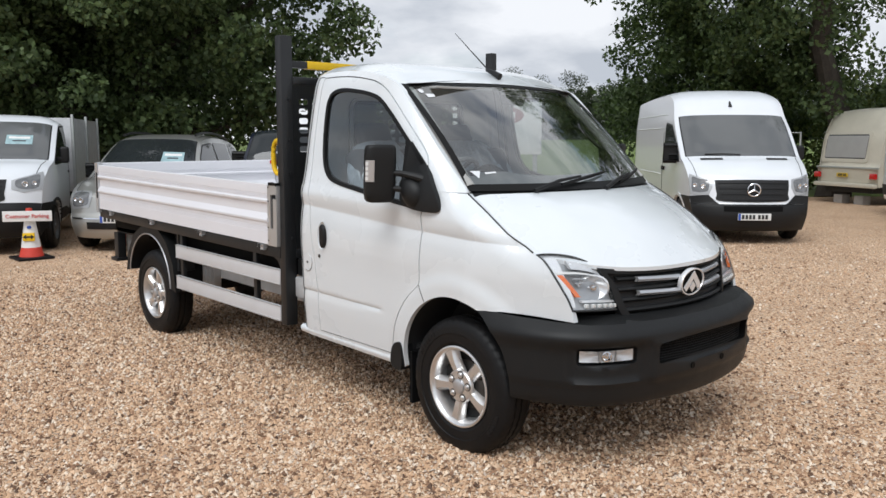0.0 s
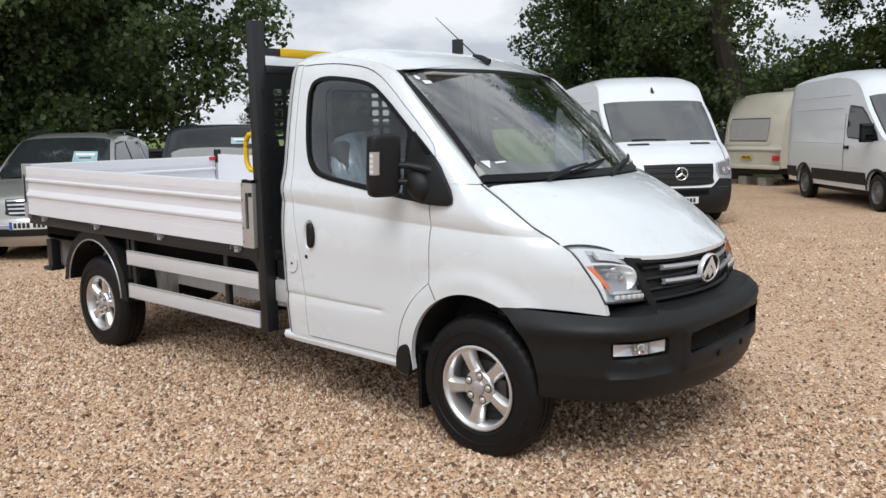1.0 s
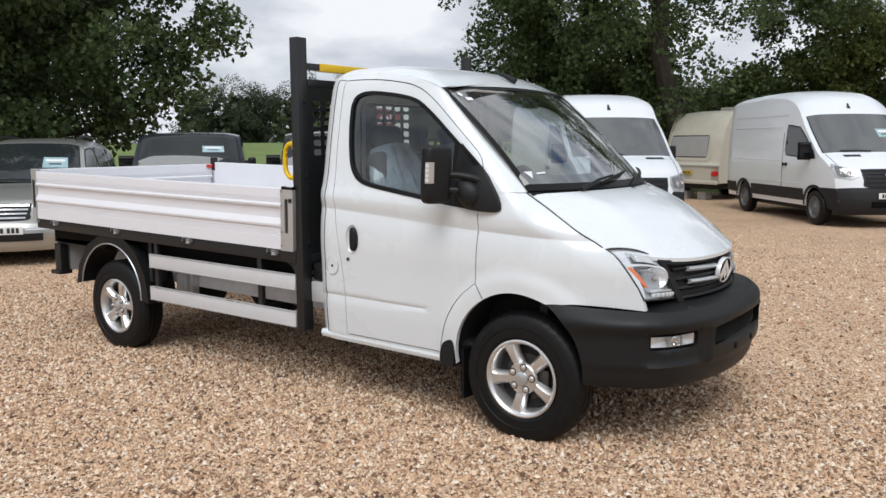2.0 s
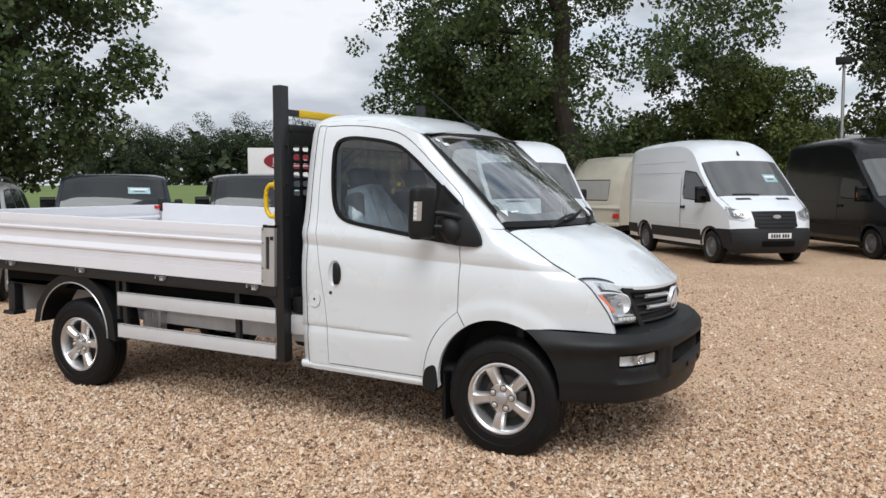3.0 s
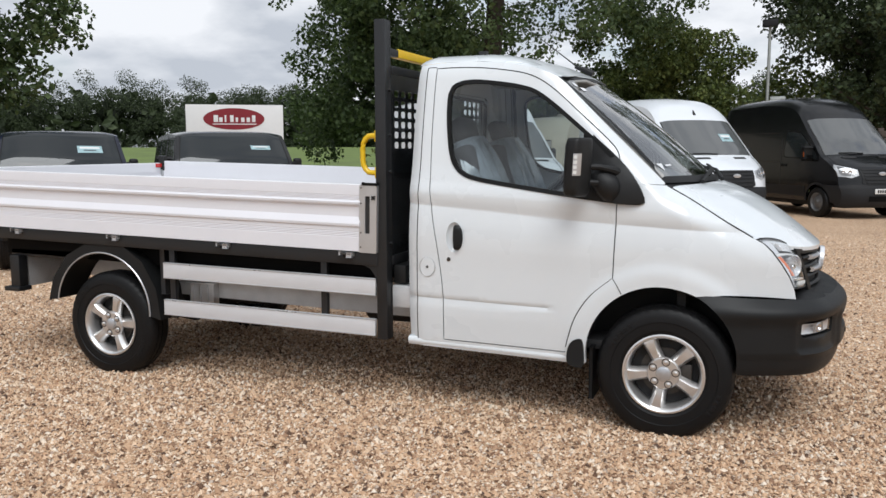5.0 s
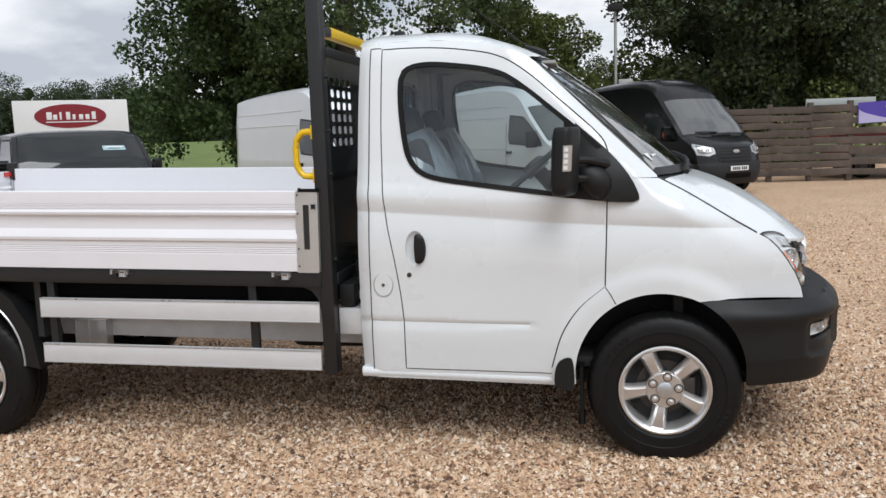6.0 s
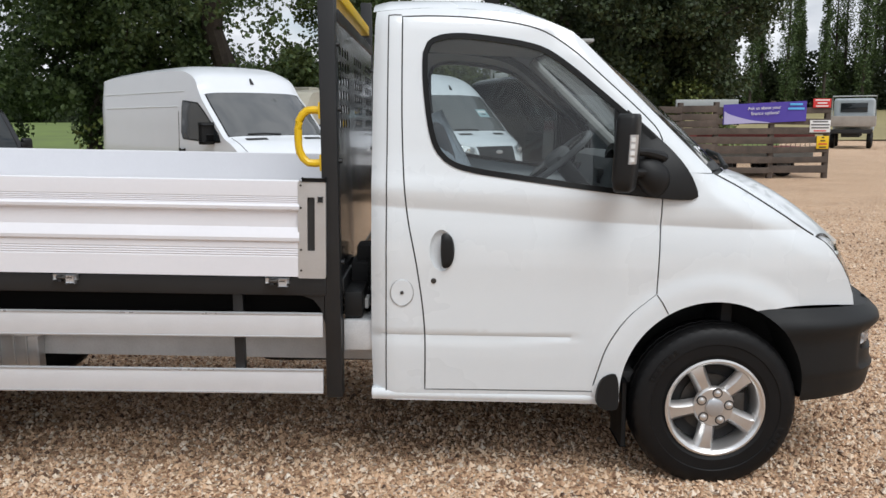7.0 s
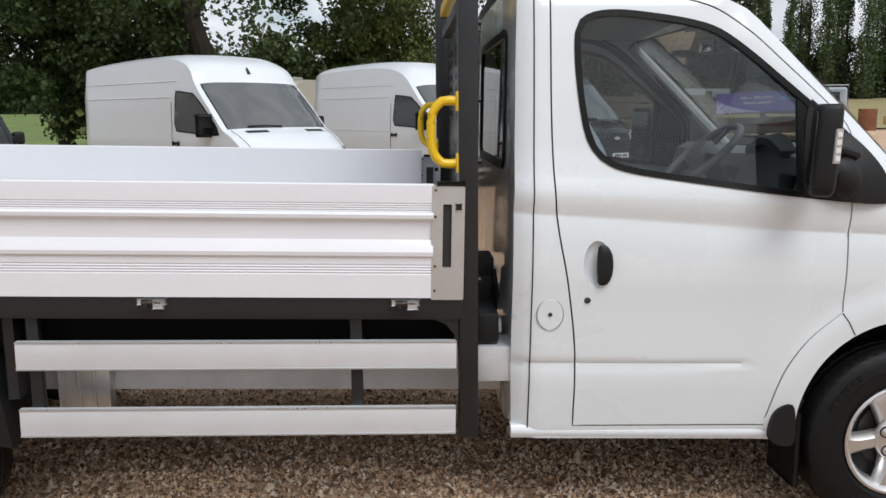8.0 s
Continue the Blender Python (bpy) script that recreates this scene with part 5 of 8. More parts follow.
part("bed_shade_sheet", boxed((L + 0.05, -0.80, -0.035), (-0.02, 0.80, -0.014), 0.004), M["mesh_black"], bed)
part("bed_floor", boxed((L, -0.95, -0.01), (0.03, 0.95, 0.015), 0.004), M["galv"], bed, "grey load floor")

# sideguards, mudguards, tail bracket
for s in (-1, 1):
    sg_ = thing("sideguard", "", "")
    sg_.parent = truck
    sg_["label"] = "two silver side guard rails on black posts"
    tilt = Matrix.Translation((-1.755, 0, 0)) @ Matrix.Rotation(radians(0.95), 4, "Y")
    for z0, z1 in ((0.692, 0.800), (0.437, 0.545)):
        gr = part("guard_rail", boxed((-1.605, s * 0.955 - 0.013, z0), (0.0, s * 0.955 + 0.013, z1), 0.004, tilt), M["guard"], sg_)
        for q in (z0, z1 - 0.007):
            part("rail_lip", boxed((-1.605, s * 0.968 - 0.003, q), (0.0, s * 0.968 + 0.003, q + 0.007), 0.002, tilt), M["grey_bar"], gr)
    for x in (-2.115, -3.29):
        part("guard_post", boxed((x - 0.022, s * 0.925 - 0.02, 0.44), (x + 0.022, s * 0.925 + 0.014, 0.93), 0.004), M["steel_black"], sg_)
    mg = thing("mudguard", "", "")
    mg.parent = truck
    mg["label"] = "black plastic rear mudguard with thin pale edging"
    c, R0 = (-3.885, 0.462), 0.41
    arc = [radians(a) for a in range(-3, 176, 5)]
    outer = smooth_line([(-3.385, 0.42), (-3.42, 0.64), (-3.53, 0.82), (-3.69, 0.925), (-4.03, 0.925), (-4.20, 0.84), (-4.335, 0.67), (-4.385, 0.50)], 0.05, sharp=range(8))
    inn = [(c[0] + R0 * math.cos(a), c[1] + R0 * math.sin(a)) for a in arc]
    part("mudguard_face", sheet(outer + inn[::-1], lambda x, z: (x, s * 0.965, z), cell=0.05, rim=(0, -s * 0.27, 0)), M["plastic"], mg)
    part("edging", tube([(x, s * 0.968, z) for x, z in inn], 0.006, 6), M["grey_bar"], mg)
    part("stay", boxed((-3.40, s * 0.80, 0.60), (-3.36, s * 0.93, 0.92), 0.005), M["steel_black"], mg)
    wheel(truck, -3.85, s * 0.945, 0.355, s, spin=0.05 if s < 0 else 0.1)
    wheel(truck, 0.0, s * 0.945, 0.355, s, spin=0.76 if s < 0 else 0.1)
tail = thing("tail_bracket", "", "")
tail.parent = truck
part("plate_board", boxed((-4.78, -0.80, 0.56), (-4.74, 0.80, 0.80), 0.006), M["galv"], tail, "grey steel underrun beam")
part("bracket_leg", boxed((-4.82, -0.90, 0.56), (-4.73, -0.82, 0.81), 0.008), M["steel_black"], tail)
part("bracket_leg", boxed((-4.82, 0.82, 0.56), (-4.73, 0.90, 0.81), 0.008), M["steel_black"], tail)
part("bracket_foot", boxed((-4.87, -0.92, 0.535), (-4.72, -0.80, 0.57), 0.008), M["steel_black"], tail)
part("bracket_bar", boxed((-4.84, -0.86, 0.80), (-4.25, -0.80, 0.86), 0.008), M["steel_black"], tail)
part("tail_lamp", boxed((-4.86, -0.80, 0.66), (-4.80, -0.50, 0.78), 0.012), M["red"], tail)

# headboard behind the cab: two posts, a sheet with punched slots, a yellow-tipped top bar, grab handles
hb = thing("headboard", "", "")
hb.parent = truck
hb["label"] = "black steel headboard with punched slots and yellow bar"
for s, y in ((-1, -0.925), (1, 1.05)):
    w_ = 0.045 if s < 0 else 0.03
    part("headboard_post", boxed((-1.732, y - w_, 0.42 if s < 0 else 0.80), (-1.662, y + w_, 2.365 if s < 0 else 2.385), 0.006), M["steel_black"], hb)
slots = []
for bank in (-0.80, -0.14, 0.50):
    for i in range(4):
        for j in range(6):
            y, z = bank + 0.105 * i, 1.62 + 0.063 * j
            slots.append(rounded(y - 0.036, z - 0.020, y + 0.036, z + 0.020, 0.015, 3))
hsheet = [(-0.885, 0.88), (0.945, 0.88), (0.945, 2.09), (-0.885, 2.09)]
hs = []
for (x0, y0), (x1, y1) in zip(hsheet, hsheet[1:] + hsheet[:1]):
    n = int(math.dist((x0, y0), (x1, y1)) / 0.1)
    hs += [(x0 + (x1 - x0) * k / n, y0 + (y1 - y0) * k / n) for k in range(n)]
part("headboard_sheet", sheet(hs, lambda y, z: (-1.668, y, z), slots, 0.09, (0.006, 0, 0)), M["gloss_black"], hb)
part("headboard_sheet_back", sheet(hs, lambda y, z: (-1.662, y, z), slots, 0.09), M["gloss_black"], hb)
for z0, z1 in ((0.88, 0.94), (2.05, 2.10)):
    part("headboard_rail", boxed((-1.70, -0.885, z0), (-1.655, 0.945, z1), 0.006), M["steel_black"], hb)
tbar = part("top_bar", boxed((-1.71, -0.885, 2.160), (-1.665, 0.945, 2.205), 0.006), M["steel_black"], hb)
part("yellow_sleeve", boxed((-1.714, -0.76, 2.156), (-1.661, 0.80, 2.209), 0.006), M["yellow"], tbar, "bright yellow sleeve on the bar")
part("gusset", sheet([(-1.84, 0.885), (-1.735, 0.885), (-1.735, 0.76), (-1.75, 0.82), (-1.78, 0.86)], lambda x, z: (x, -0.96, z), cell=0.03, rim=(0, 0.02, 0)), M["steel_black"], hb)
for y in (-0.94, 0.80):
    gh = tube(smooth_line([(-1.73, y, 1.675), (-1.79, y, 1.675), (-1.825, y, 1.63), (-1.83, y, 1.56), (-1.825, y, 1.50), (-1.79, y, 1.455), (-1.73, y, 1.455)], 0.03), 0.017, 10)
    part("grab_handle", gh, M["yellow"], hb, "yellow grab handle")
    for z in (1.455, 1.675):
        part("handle_flange", boxed((-1.74, y - 0.025, z - 0.035), (-1.731, y + 0.025, z + 0.035), 0.004), M["yellow"], hb)
# control boxes low down in the gap behind the cab
part("battery_box", boxed((-1.658, -0.88, 0.762), (-1.575, -0.62, 0.880), 0.012), M["plastic"], truck, "black plastic battery box")
part("box_label", boxed((-1.572, -0.80, 0.785), (-1.556, -0.70, 0.83), 0.003), M["board"], truck)
part("valve_box", boxed((-1.655, -0.58, 0.845), (-1.545, -0.30, 0.962), 0.014), M["grey_plastic"], truck, "dark grey control box")
part("relay_box", boxed((-1.632, -0.52, 0.962), (-1.556, -0.34, 1.034), 0.008), M["dark"], truck)
for x, y in ((-1.56, -0.66), (-1.575, -0.60), (-1.552, -0.56)):
    part("cable_loom", tube([(x, y, 0.72), (x - 0.01, y - 0.02, 0.80), (x + 0.006, y + 0.02, 0.90), (x - 0.004, y + 0.05, 0.98)], 0.009, 8), M["rubber"], truck)
for y in (-0.885, 0.975):
    for z in (1.02, 1.46, 1.68, 1.95):
        part("post_bolt", rod(bmesh.new(), (-1.662, y - 0.03, z), (-1.648, y - 0.03, z), 0.010, n=8), M["steel_black"], hb)


# ---------------------------------------------------------------- parked vehicles
class Shell:
    """A vehicle's skin: a ribbon from the roof's tail over screen and bonnet to the bumper, and two sides that meet its edges.
    rows: x, z on the middle line, then how far the edge lies lower and further back."""

    def __init__(self, rows, width, zs, taper, nose, tail, nose_in=0.17):
        self.nose_in = nose_in
        self.rows = np.array(rows, float)
        self.width, self.zs, self.taper, self.nose, self.tail = width, zs, taper, nose, tail

    def half(self, x, z):
        y = self.width * lerp(self.zs, z)
        if x > self.taper:
            y -= self.nose_in * self.width * ((x - self.taper) / (self.nose - self.taper)) ** 2.2
        if x < self.tail + 0.25:
            y -= 0.05 * ((self.tail + 0.25 - x) / 0.25) ** 2
        return y

    def row(self, s):
        r = self.rows
        i = int(min(max(s, 0), len(r) - 1.000001))
        t = s - i
        p1, p2 = r[i], r[i + 1]
        m1 = (p2 - r[i - 1]) / 2 if i else p2 - p1
        m2 = (r[i + 2] - p1) / 2 if i + 2 < len(r) else p2 - p1
        return (2 * t ** 3 - 3 * t * t + 1) * p1 + (t ** 3 - 2 * t * t + t) * m1 + (3 * t * t - 2 * t ** 3) * p2 + (t ** 3 - t * t) * m2

    def edge(self, s):
        x, z, d, b = self.row(s)
        return x - b, z - d

    def at(self, s, v, off=0.0):
        x, z, d, b = self.row(s)
        a = abs(v)
        k = 0.35 * v * v + 0.65 * max(0.0, (a - 0.62) / 0.38) ** 2.4
        ex, ez = x - b, z - d
        p = Vector((x - b * (0.6 * v * v + 0.4 * k), v * self.half(ex, ez), z - d * k))
        if off:
            p1, p2 = self.row(max(s - 0.05, 0)), self.row(min(s + 0.05, len(self.rows) - 1))
            t = Vector((p2[0] - p1[0], 0, p2[1] - p1[1])).normalized()
            n = Vector((-t.z, 0.0, t.x))
            if n.z < -0.3 or (abs(n.z) <= 0.3 and n.x < 0):
                n = -n
            n = (n + Vector((0, 0.5 * v, 0))).normalized()
            p += n * off
        return p

    def ribbon(self, s0, s1, v0=-1.0, v1=1.0, off=0.0, ns=None, nv=24, rim=None):
        ns = ns or max(4, int((s1 - s0) * 5))
        return patch(lambda u, w: self.at(s0 + (s1 - s0) * u, v0 + (v1 - v0) * w, off), ns, nv, rim)

    def inset(self, loop, off, cell=0.06, rim=(-0.02, 0, 0)):
        """A flush-mounted piece on the ribbon, its outline in (s, v)."""
        return sheet(loop, lambda s, v: self.at(s, v, off), cell=cell, rim=rim)


VAN_Z = [(0.25, 0.93), (0.45, 0.965), (0.7, 0.995), (1.1, 1.0), (1.45, 0.985), (1.9, 0.945), (2.3, 0.90), (2.6, 0.86), (2.8, 0.82)]
CAR_Z = [(0.2, 0.92), (0.4, 0.97), (0.75, 1.0), (1.02, 0.985), (1.18, 0.94), (1.5, 0.83), (1.7, 0.76), (1.9, 0.72)]
JEEP_Z = [(0.3, 0.96), (0.6, 1.0), (1.1, 1.0), (1.25, 0.97), (1.6, 0.90), (1.8, 0.86), (2.0, 0.82)]


def plate(parent, m, w=0.52, h=0.11, yellow=False, band=False):
    """A number plate with plain bars for its characters."""
    pb = part("number_plate", boxed((-w / 2, -0.006, -h / 2), (w / 2, 0.006, h / 2), 0.004, m), M["plate_yellow" if yellow else "plate_white"], parent, "number plate")
    if band:
        part("plate_band", boxed((-w / 2 + 0.004, -0.008, -h / 2 + 0.004), (-w / 2 + 0.045, -0.004, h / 2 - 0.004), 0.002, m), M["blue_paint"], pb, "blue band")
    x, q = -w / 2 + 0.06, (w - 0.09) / 7.6
    for k in range(7):
        part("plate_mark", boxed((x, -0.009, -0.32 * h), (x + 0.72 * q, -0.005, 0.32 * h), 0.002, m), M["ink"], pb)
        x += q * (1.5 if k == 3 else 1.0)
    return pb


def van(label, m, rows, width, segs, paint, zs=VAN_Z, wb=3.3, tail=-4.15, taper=-0.3, arch=0.40, wheel_r=0.35, floor=0.36, cladding=None, side_window=None,
        rear_windows=(), grille=None, lamps=None, plate_s=None, vents=None, card=None, badge_s=None, badge_mat="grey_bar", steel=True, category="van", name="parked_van",
        rails=False, bumper_mat="grey_plastic", creases=(), group="parked vehicles", aerial=False, mirrors=True, arch_trim=False, lamp_mat="van_lamp", nose_in=0.17, wing_s=None, intake=None, band=False):
    """A parked vehicle; segs names stretches of the ribbon: roof, screen, bonnet, nose, bumper."""
    v = thing(name, label, category, m, group)
    sh = Shell(rows, width, zs, taper, rows[-1][0], tail, nose_in)
    body = M[paint]
    b_ob = part("body", sh.ribbon(segs["roof"][0], segs["roof"][1], nv=28), body, v)
    s0, s1 = segs["screen"]
    part("windscreen", sh.ribbon(s0, s1, -0.91, 0.91, 0.004), M["van_glass" if category == "car" else "van_screen"], v, "dark reflective windscreen", shadow=True)
    part("screen_surround", sh.ribbon(s0, s1, -0.935, 0.935, 0.0), M["seal"], v)
    for a, b in ((-1.0, -0.93), (0.93, 1.0)):
        part("screen_pillar", sh.ribbon(s0, s1, a, b, 0.0, nv=4), body, v)
    part("bonnet", sh.ribbon(*segs["bonnet"], nv=28), body, v)
    part("nose", sh.ribbon(*segs["nose"], nv=28), body, v)
    part("bumper", sh.ribbon(*segs["bumper"], nv=28), M[bumper_mat], v)
    if wing_s is not None:
        e = segs["bumper"][0]
        for sg in (-1, 1):
            part("bumper_wing", sh.inset([(wing_s, sg * 0.72), (wing_s - 0.05, sg * 0.999), (e + 0.05, sg * 0.999), (e + 0.05, sg * 0.55), (e - 0.25, sg * 0.60)], 0.007, 0.07), M[bumper_mat], v)
    if intake:
        part("lower_intake", sh.ribbon(intake[0], intake[1], -intake[2], intake[2], 0.008, 4, 12, (-0.02, 0, 0)), M["mesh_black"], v)
    for sg in (-1, 1):
        part("bonnet_seam", tube([sh.at(q, sg * (0.90 - 0.012 * (q - segs["bonnet"][0])), 0.001) for q in np.linspace(segs["bonnet"][0] + 0.1, segs["bonnet"][1] - 0.5, 12)], 0.005, 5), M["ink"], v)
    # sides
    n = len(rows) - 1
    top = [sh.edge(s) for s in np.linspace(0, segs["nose"][1], 60)]
    bump = [sh.edge(s) for s in np.linspace(*segs["bumper"], 10)]
    low = []
    r = arch
    for cx in ((0.0, -wb) if -wb > tail else (0.0,)):
        a0 = math.asin(min(0.99, max(-0.99, (floor - wheel_r) / r)))
        for a in np.linspace(a0, math.pi - a0, 18):
            low.append((cx + r * math.cos(a), wheel_r + r * math.sin(a)))
    outline = top + bump[1:] + [(bump[-1][0] - 0.1, floor - 0.02)] + low + [(tail, floor), (tail, 0.8), (tail, 1.5)]
    outline = [p for i, p in enumerate(outline) if i == 0 or math.dist(p, outline[i - 1]) > 0.004]
    for s in (-1, 1):
        at = lambda off=0.0: (lambda x, z: (x, s * (sh.half(x, z) + off), z))  # noqa: E731
        part("body_side", sheet(outline, at(), cell=0.11, rim=(0, -s * 0.04, 0)), body, v)
        nose_x = bump[0][0]
        corner = [p for p in outline if p[0] > 0.02 and p[1] < bump[0][1] + 0.01]
        if len(corner) > 4:
            corner = ([sh.edge(q) for q in np.linspace(wing_s, segs["bumper"][0], 5)][:-1] if wing_s is not None else []) + bump + [(bump[-1][0] - 0.1, floor - 0.02)] + [p for p in low if p[0] > 0.05][:12] + [(0.26, bump[0][1] if wing_s is None else sh.edge(wing_s)[1])]
            corner = [p for i, p in enumerate(corner) if i == 0 or math.dist(p, corner[i - 1]) > 0.01]
            part("bumper_corner", sheet(corner, at(0.006), cell=0.08, rim=(0, -s * 0.02, 0)), M[bumper_mat], v)
        if cladding:
            z0, z1 = cladding
            for x0, x1 in (((-wb + r + 0.02, -r - 0.02), (tail + 0.05, -wb - r - 0.02)) if -wb > tail else ((tail + 0.05, -r - 0.02),)):
                part("side_cladding", sheet(rounded(x0, z0, x1, z1, 0.03), at(0.012), cell=0.12, rim=(0, -s * 0.02, 0)), M["grey_plastic"], v)
        if cladding or arch_trim:
            for cx in ((0.0, -wb) if -wb > tail else (0.0,)):
                ring = [(cx + (r + 0.05) * math.cos(a), wheel_r + (r + 0.05) * math.sin(a)) for a in np.linspace(0.05, math.pi - 0.05, 20)] + \
                       [(cx + r * math.cos(a), wheel_r + r * math.sin(a)) for a in np.linspace(math.pi - 0.05, 0.05, 20)]
                part("arch_trim", sheet(ring, at(0.010), cell=0.1, rim=(0, -s * 0.03, 0)), M["grey_plastic" if cladding else paint], v)
        if side_window:
            win = smooth_line(side_window, 0.08, True, sharp=range(len(side_window)))
            part("door_window", sheet(win, at(0.006), cell=0.1, rim=(0, -s * 0.01, 0)), M["van_glass"], v)
            part("door_window_seal", sheet(grow(win, 0.025), at(0.003), [grow(win, -0.004)], 0.1, (0, -s * 0.01, 0)), M["seal"], v)
            dx0, dx1 = min(p[0] for p in side_window) - 0.10, max(p[0] for p in side_window) + 0.0
            zb = min(p[1] for p in side_window)
            part("door_seam", tube([(dx0, s * (sh.half(dx0, z) + 0.001), z) for z in np.linspace(0.5, zb + 0.5, 12)], 0.006, 5), M["ink"], v)
            part("door_handle", boxed((dx0 + 0.06, s * (sh.half(dx0, zb - 0.16) - 0.01), zb - 0.18), (dx0 + 0.22, s * (sh.half(dx0, zb - 0.16) + 0.025), zb - 0.135), 0.012), M["plastic"], v)
        for win in rear_windows:
            part("side_window", sheet(smooth_line(win, 0.08, True, sharp=range(len(win))), at(0.006), cell=0.1, rim=(0, -s * 0.01, 0)), M["van_glass"], v)
        for zc, x0, x1 in creases:
            part("side_crease", tube([(x, s * (sh.half(x, zc) - 0.002), zc) for x in np.linspace(x0, x1, 14)], 0.010, 6), body, v)
        if mirrors and side_window:
            mx, mz = max(p[0] for p in side_window) - 0.22, min(p[1] for p in side_window)
            yy = sh.half(mx, mz)
            mr = part("door_mirror", boxed((mx - 0.05, s * (yy + 0.04), mz + 0.0), (mx + 0.05, s * (yy + 0.17), mz + (0.26 if category != "car" else 0.15)), 0.045, seg=5), M["plastic"], v)
            part("mirror_arm", boxed((mx - 0.03, s * (yy - 0.03), mz + 0.03), (mx + 0.05, s * (yy + 0.12), mz + 0.10), 0.02), M["plastic"], mr)
            if paint == "black_paint":
                part("repeater", boxed((mx + 0.015, s * (yy + 0.10), mz + 0.06), (mx + 0.04, s * (yy + 0.20), mz + 0.15), 0.012), M["amber"], mr)
        if rails:
            part("roof_rail", tube([(x, s * (width * 0.66), lerp([(q[0], q[1] - 0.35 * q[2]) for q in rows[:8]], x) + 0.05) for x in np.linspace(rows[0][0] + 0.3, rows[segs["roof"][1]][0] - 0.2, 10)], 0.022, 8), M["steel_black"], v)
        for cx in (0.0, -wb):
            wheel(v, cx, s * (width - 0.04), wheel_r, s, wheel_r, wheel_r * 0.6, 0.2, 0.3, steel, detail=36)
        for cx in (0.0, -wb):
            part("wheel_housing", boxed((cx - r, s * (width - 0.32) - 0.01, 0.3), (cx + r, s * (width - 0.32) + 0.01, wheel_r + r), 0.004), M["dark"], v)
    if category == "car":
        for a, b in ((-0.93, -0.34), (0.34, 0.93)):
            part("bumper_trim", sh.ribbon(segs["bumper"][0] + 1.15, segs["bumper"][0] + 1.32, a, b, 0.014, 2, 12, (-0.01, 0, 0)), M["chrome"], v)
        part("lower_intake", sh.ribbon(segs["bumper"][0] + 1.7, segs["bumper"][0] + 2.5, -0.6, 0.6, 0.010, 4, 12, (-0.01, 0, 0)), M["plastic"], v)
    # tail wall and underside
    th = [(s * sh.half(tail, z), z) for s, zz in ((1, np.linspace(floor, sh.edge(0)[1], 10)), (-1, np.linspace(sh.edge(0)[1], floor, 10))) for z in zz]
    part("tail_wall", sheet(th, lambda y, z: (tail, y, z), cell=0.2), body, v)
    part("underside", boxed((tail + 0.1, -width + 0.25, 0.24), (rows[-1][0] - 0.25, width - 0.25, floor + 0.06), 0.03), M["dark"], v)
    # face
    if grille:
        (g0, g1, gw), bars = grille
        loop = [(g0, -gw), (g0, gw), (g0 + 0.6 * (g1 - g0), gw * 0.97), (g1, gw * 0.82), (g1, -gw * 0.82), (g0 + 0.6 * (g1 - g0), -gw * 0.97)]
        loop = smooth_line(loop, 0.08, True, sharp=(0, 1))
        g_ob = part("grille", sh.inset(loop, 0.010, 0.08), M["plastic"], v)
        for k in range(bars):
            sk = g0 + (g1 - g0) * (k + 0.5) / bars
            wk = gw * (0.93 - 0.12 * (k / max(1, bars - 1)))
            part("grille_bar", sh.ribbon(sk - 0.05 * (g1 - g0), sk + 0.05 * (g1 - g0), -wk, wk, 0.022, 2, 14, (-0.015, 0, 0)), M["grey_plastic" if paint != "silver" else "chrome"], g_ob)
    if lamps:
        for sg in (-1, 1):
            lp = smooth_line([(a, sg * b) for a, b in lamps], 0.1, True, sharp=range(len(lamps)))
            lo = part("headlamp", sh.inset(lp, 0.008, 0.07), M["lamp_grey"], v, "clear headlamp over a grey bowl")
            cs, cv = np.mean(np.array(lamps), 0)
            inner = [(cs + 0.72 * (a - cs), sg * (cv + 0.72 * (b - cv))) for a, b in lamps]
            part("lamp_reflector", sh.inset(smooth_line(inner, 0.1, True), 0.014, 0.07), M[lamp_mat], lo)
            for ds, dv, rr in ((0.35, -0.04, 0.042), (0.15, 0.08, 0.034)):
                q = sh.at(cs + ds, sg * (cv + dv), 0.016)
                bowl = lathe([(rr, 0.0), (rr, 0.012), (rr * 0.85, 0.014), (rr * 0.6, 0.004), (rr * 0.25, 0.0), (0.0, 0.006)], 18)
                bmesh.ops.transform(bowl, matrix=Matrix.Translation(q) @ Matrix.Rotation(radians(-90 + sg * 28), 4, "Z"), verts=bowl.verts[:])
                part("lamp_bowl", bowl, M["chrome"], lo)
    if plate_s is not None:
        p = sh.at(plate_s, 0.0, 0.02)
        plate(v, Matrix.Translation(p) @ Matrix.Rotation(radians(90), 4, "Z"), band=band)
    if badge_s is not None:
        p = sh.at(badge_s[0], 0.0, 0.035)
        if badge_s[1] == "oval":
            bo = lathe([(0.075, -0.01), (0.07, 0.008), (0.0, 0.012)], 24)
            bmesh.ops.transform(bo, matrix=Matrix.Translation(p) @ Matrix.Rotation(radians(-90), 4, "Z") @ Matrix.Diagonal((1.25, 1, 0.55, 1)), verts=bo.verts[:])
            part("badge", bo, M[badge_mat], v)
        else:
            bo = lathe([(0.105, 0.0), (0.11, 0.012), (0.097, 0.018), (0.090, 0.012), (0.09, 0.0)], 32)
            for k in range(3):
                a = radians(90 + 120 * k)
                rod(bo, (0, 0.012, 0), (0.095 * math.cos(a), 0.012, 0.095 * math.sin(a)), 0.016, 0.004, 6)
            bmesh.ops.transform(bo, matrix=Matrix.Translation(p) @ Matrix.Rotation(radians(-90), 4, "Z"), verts=bo.verts[:])
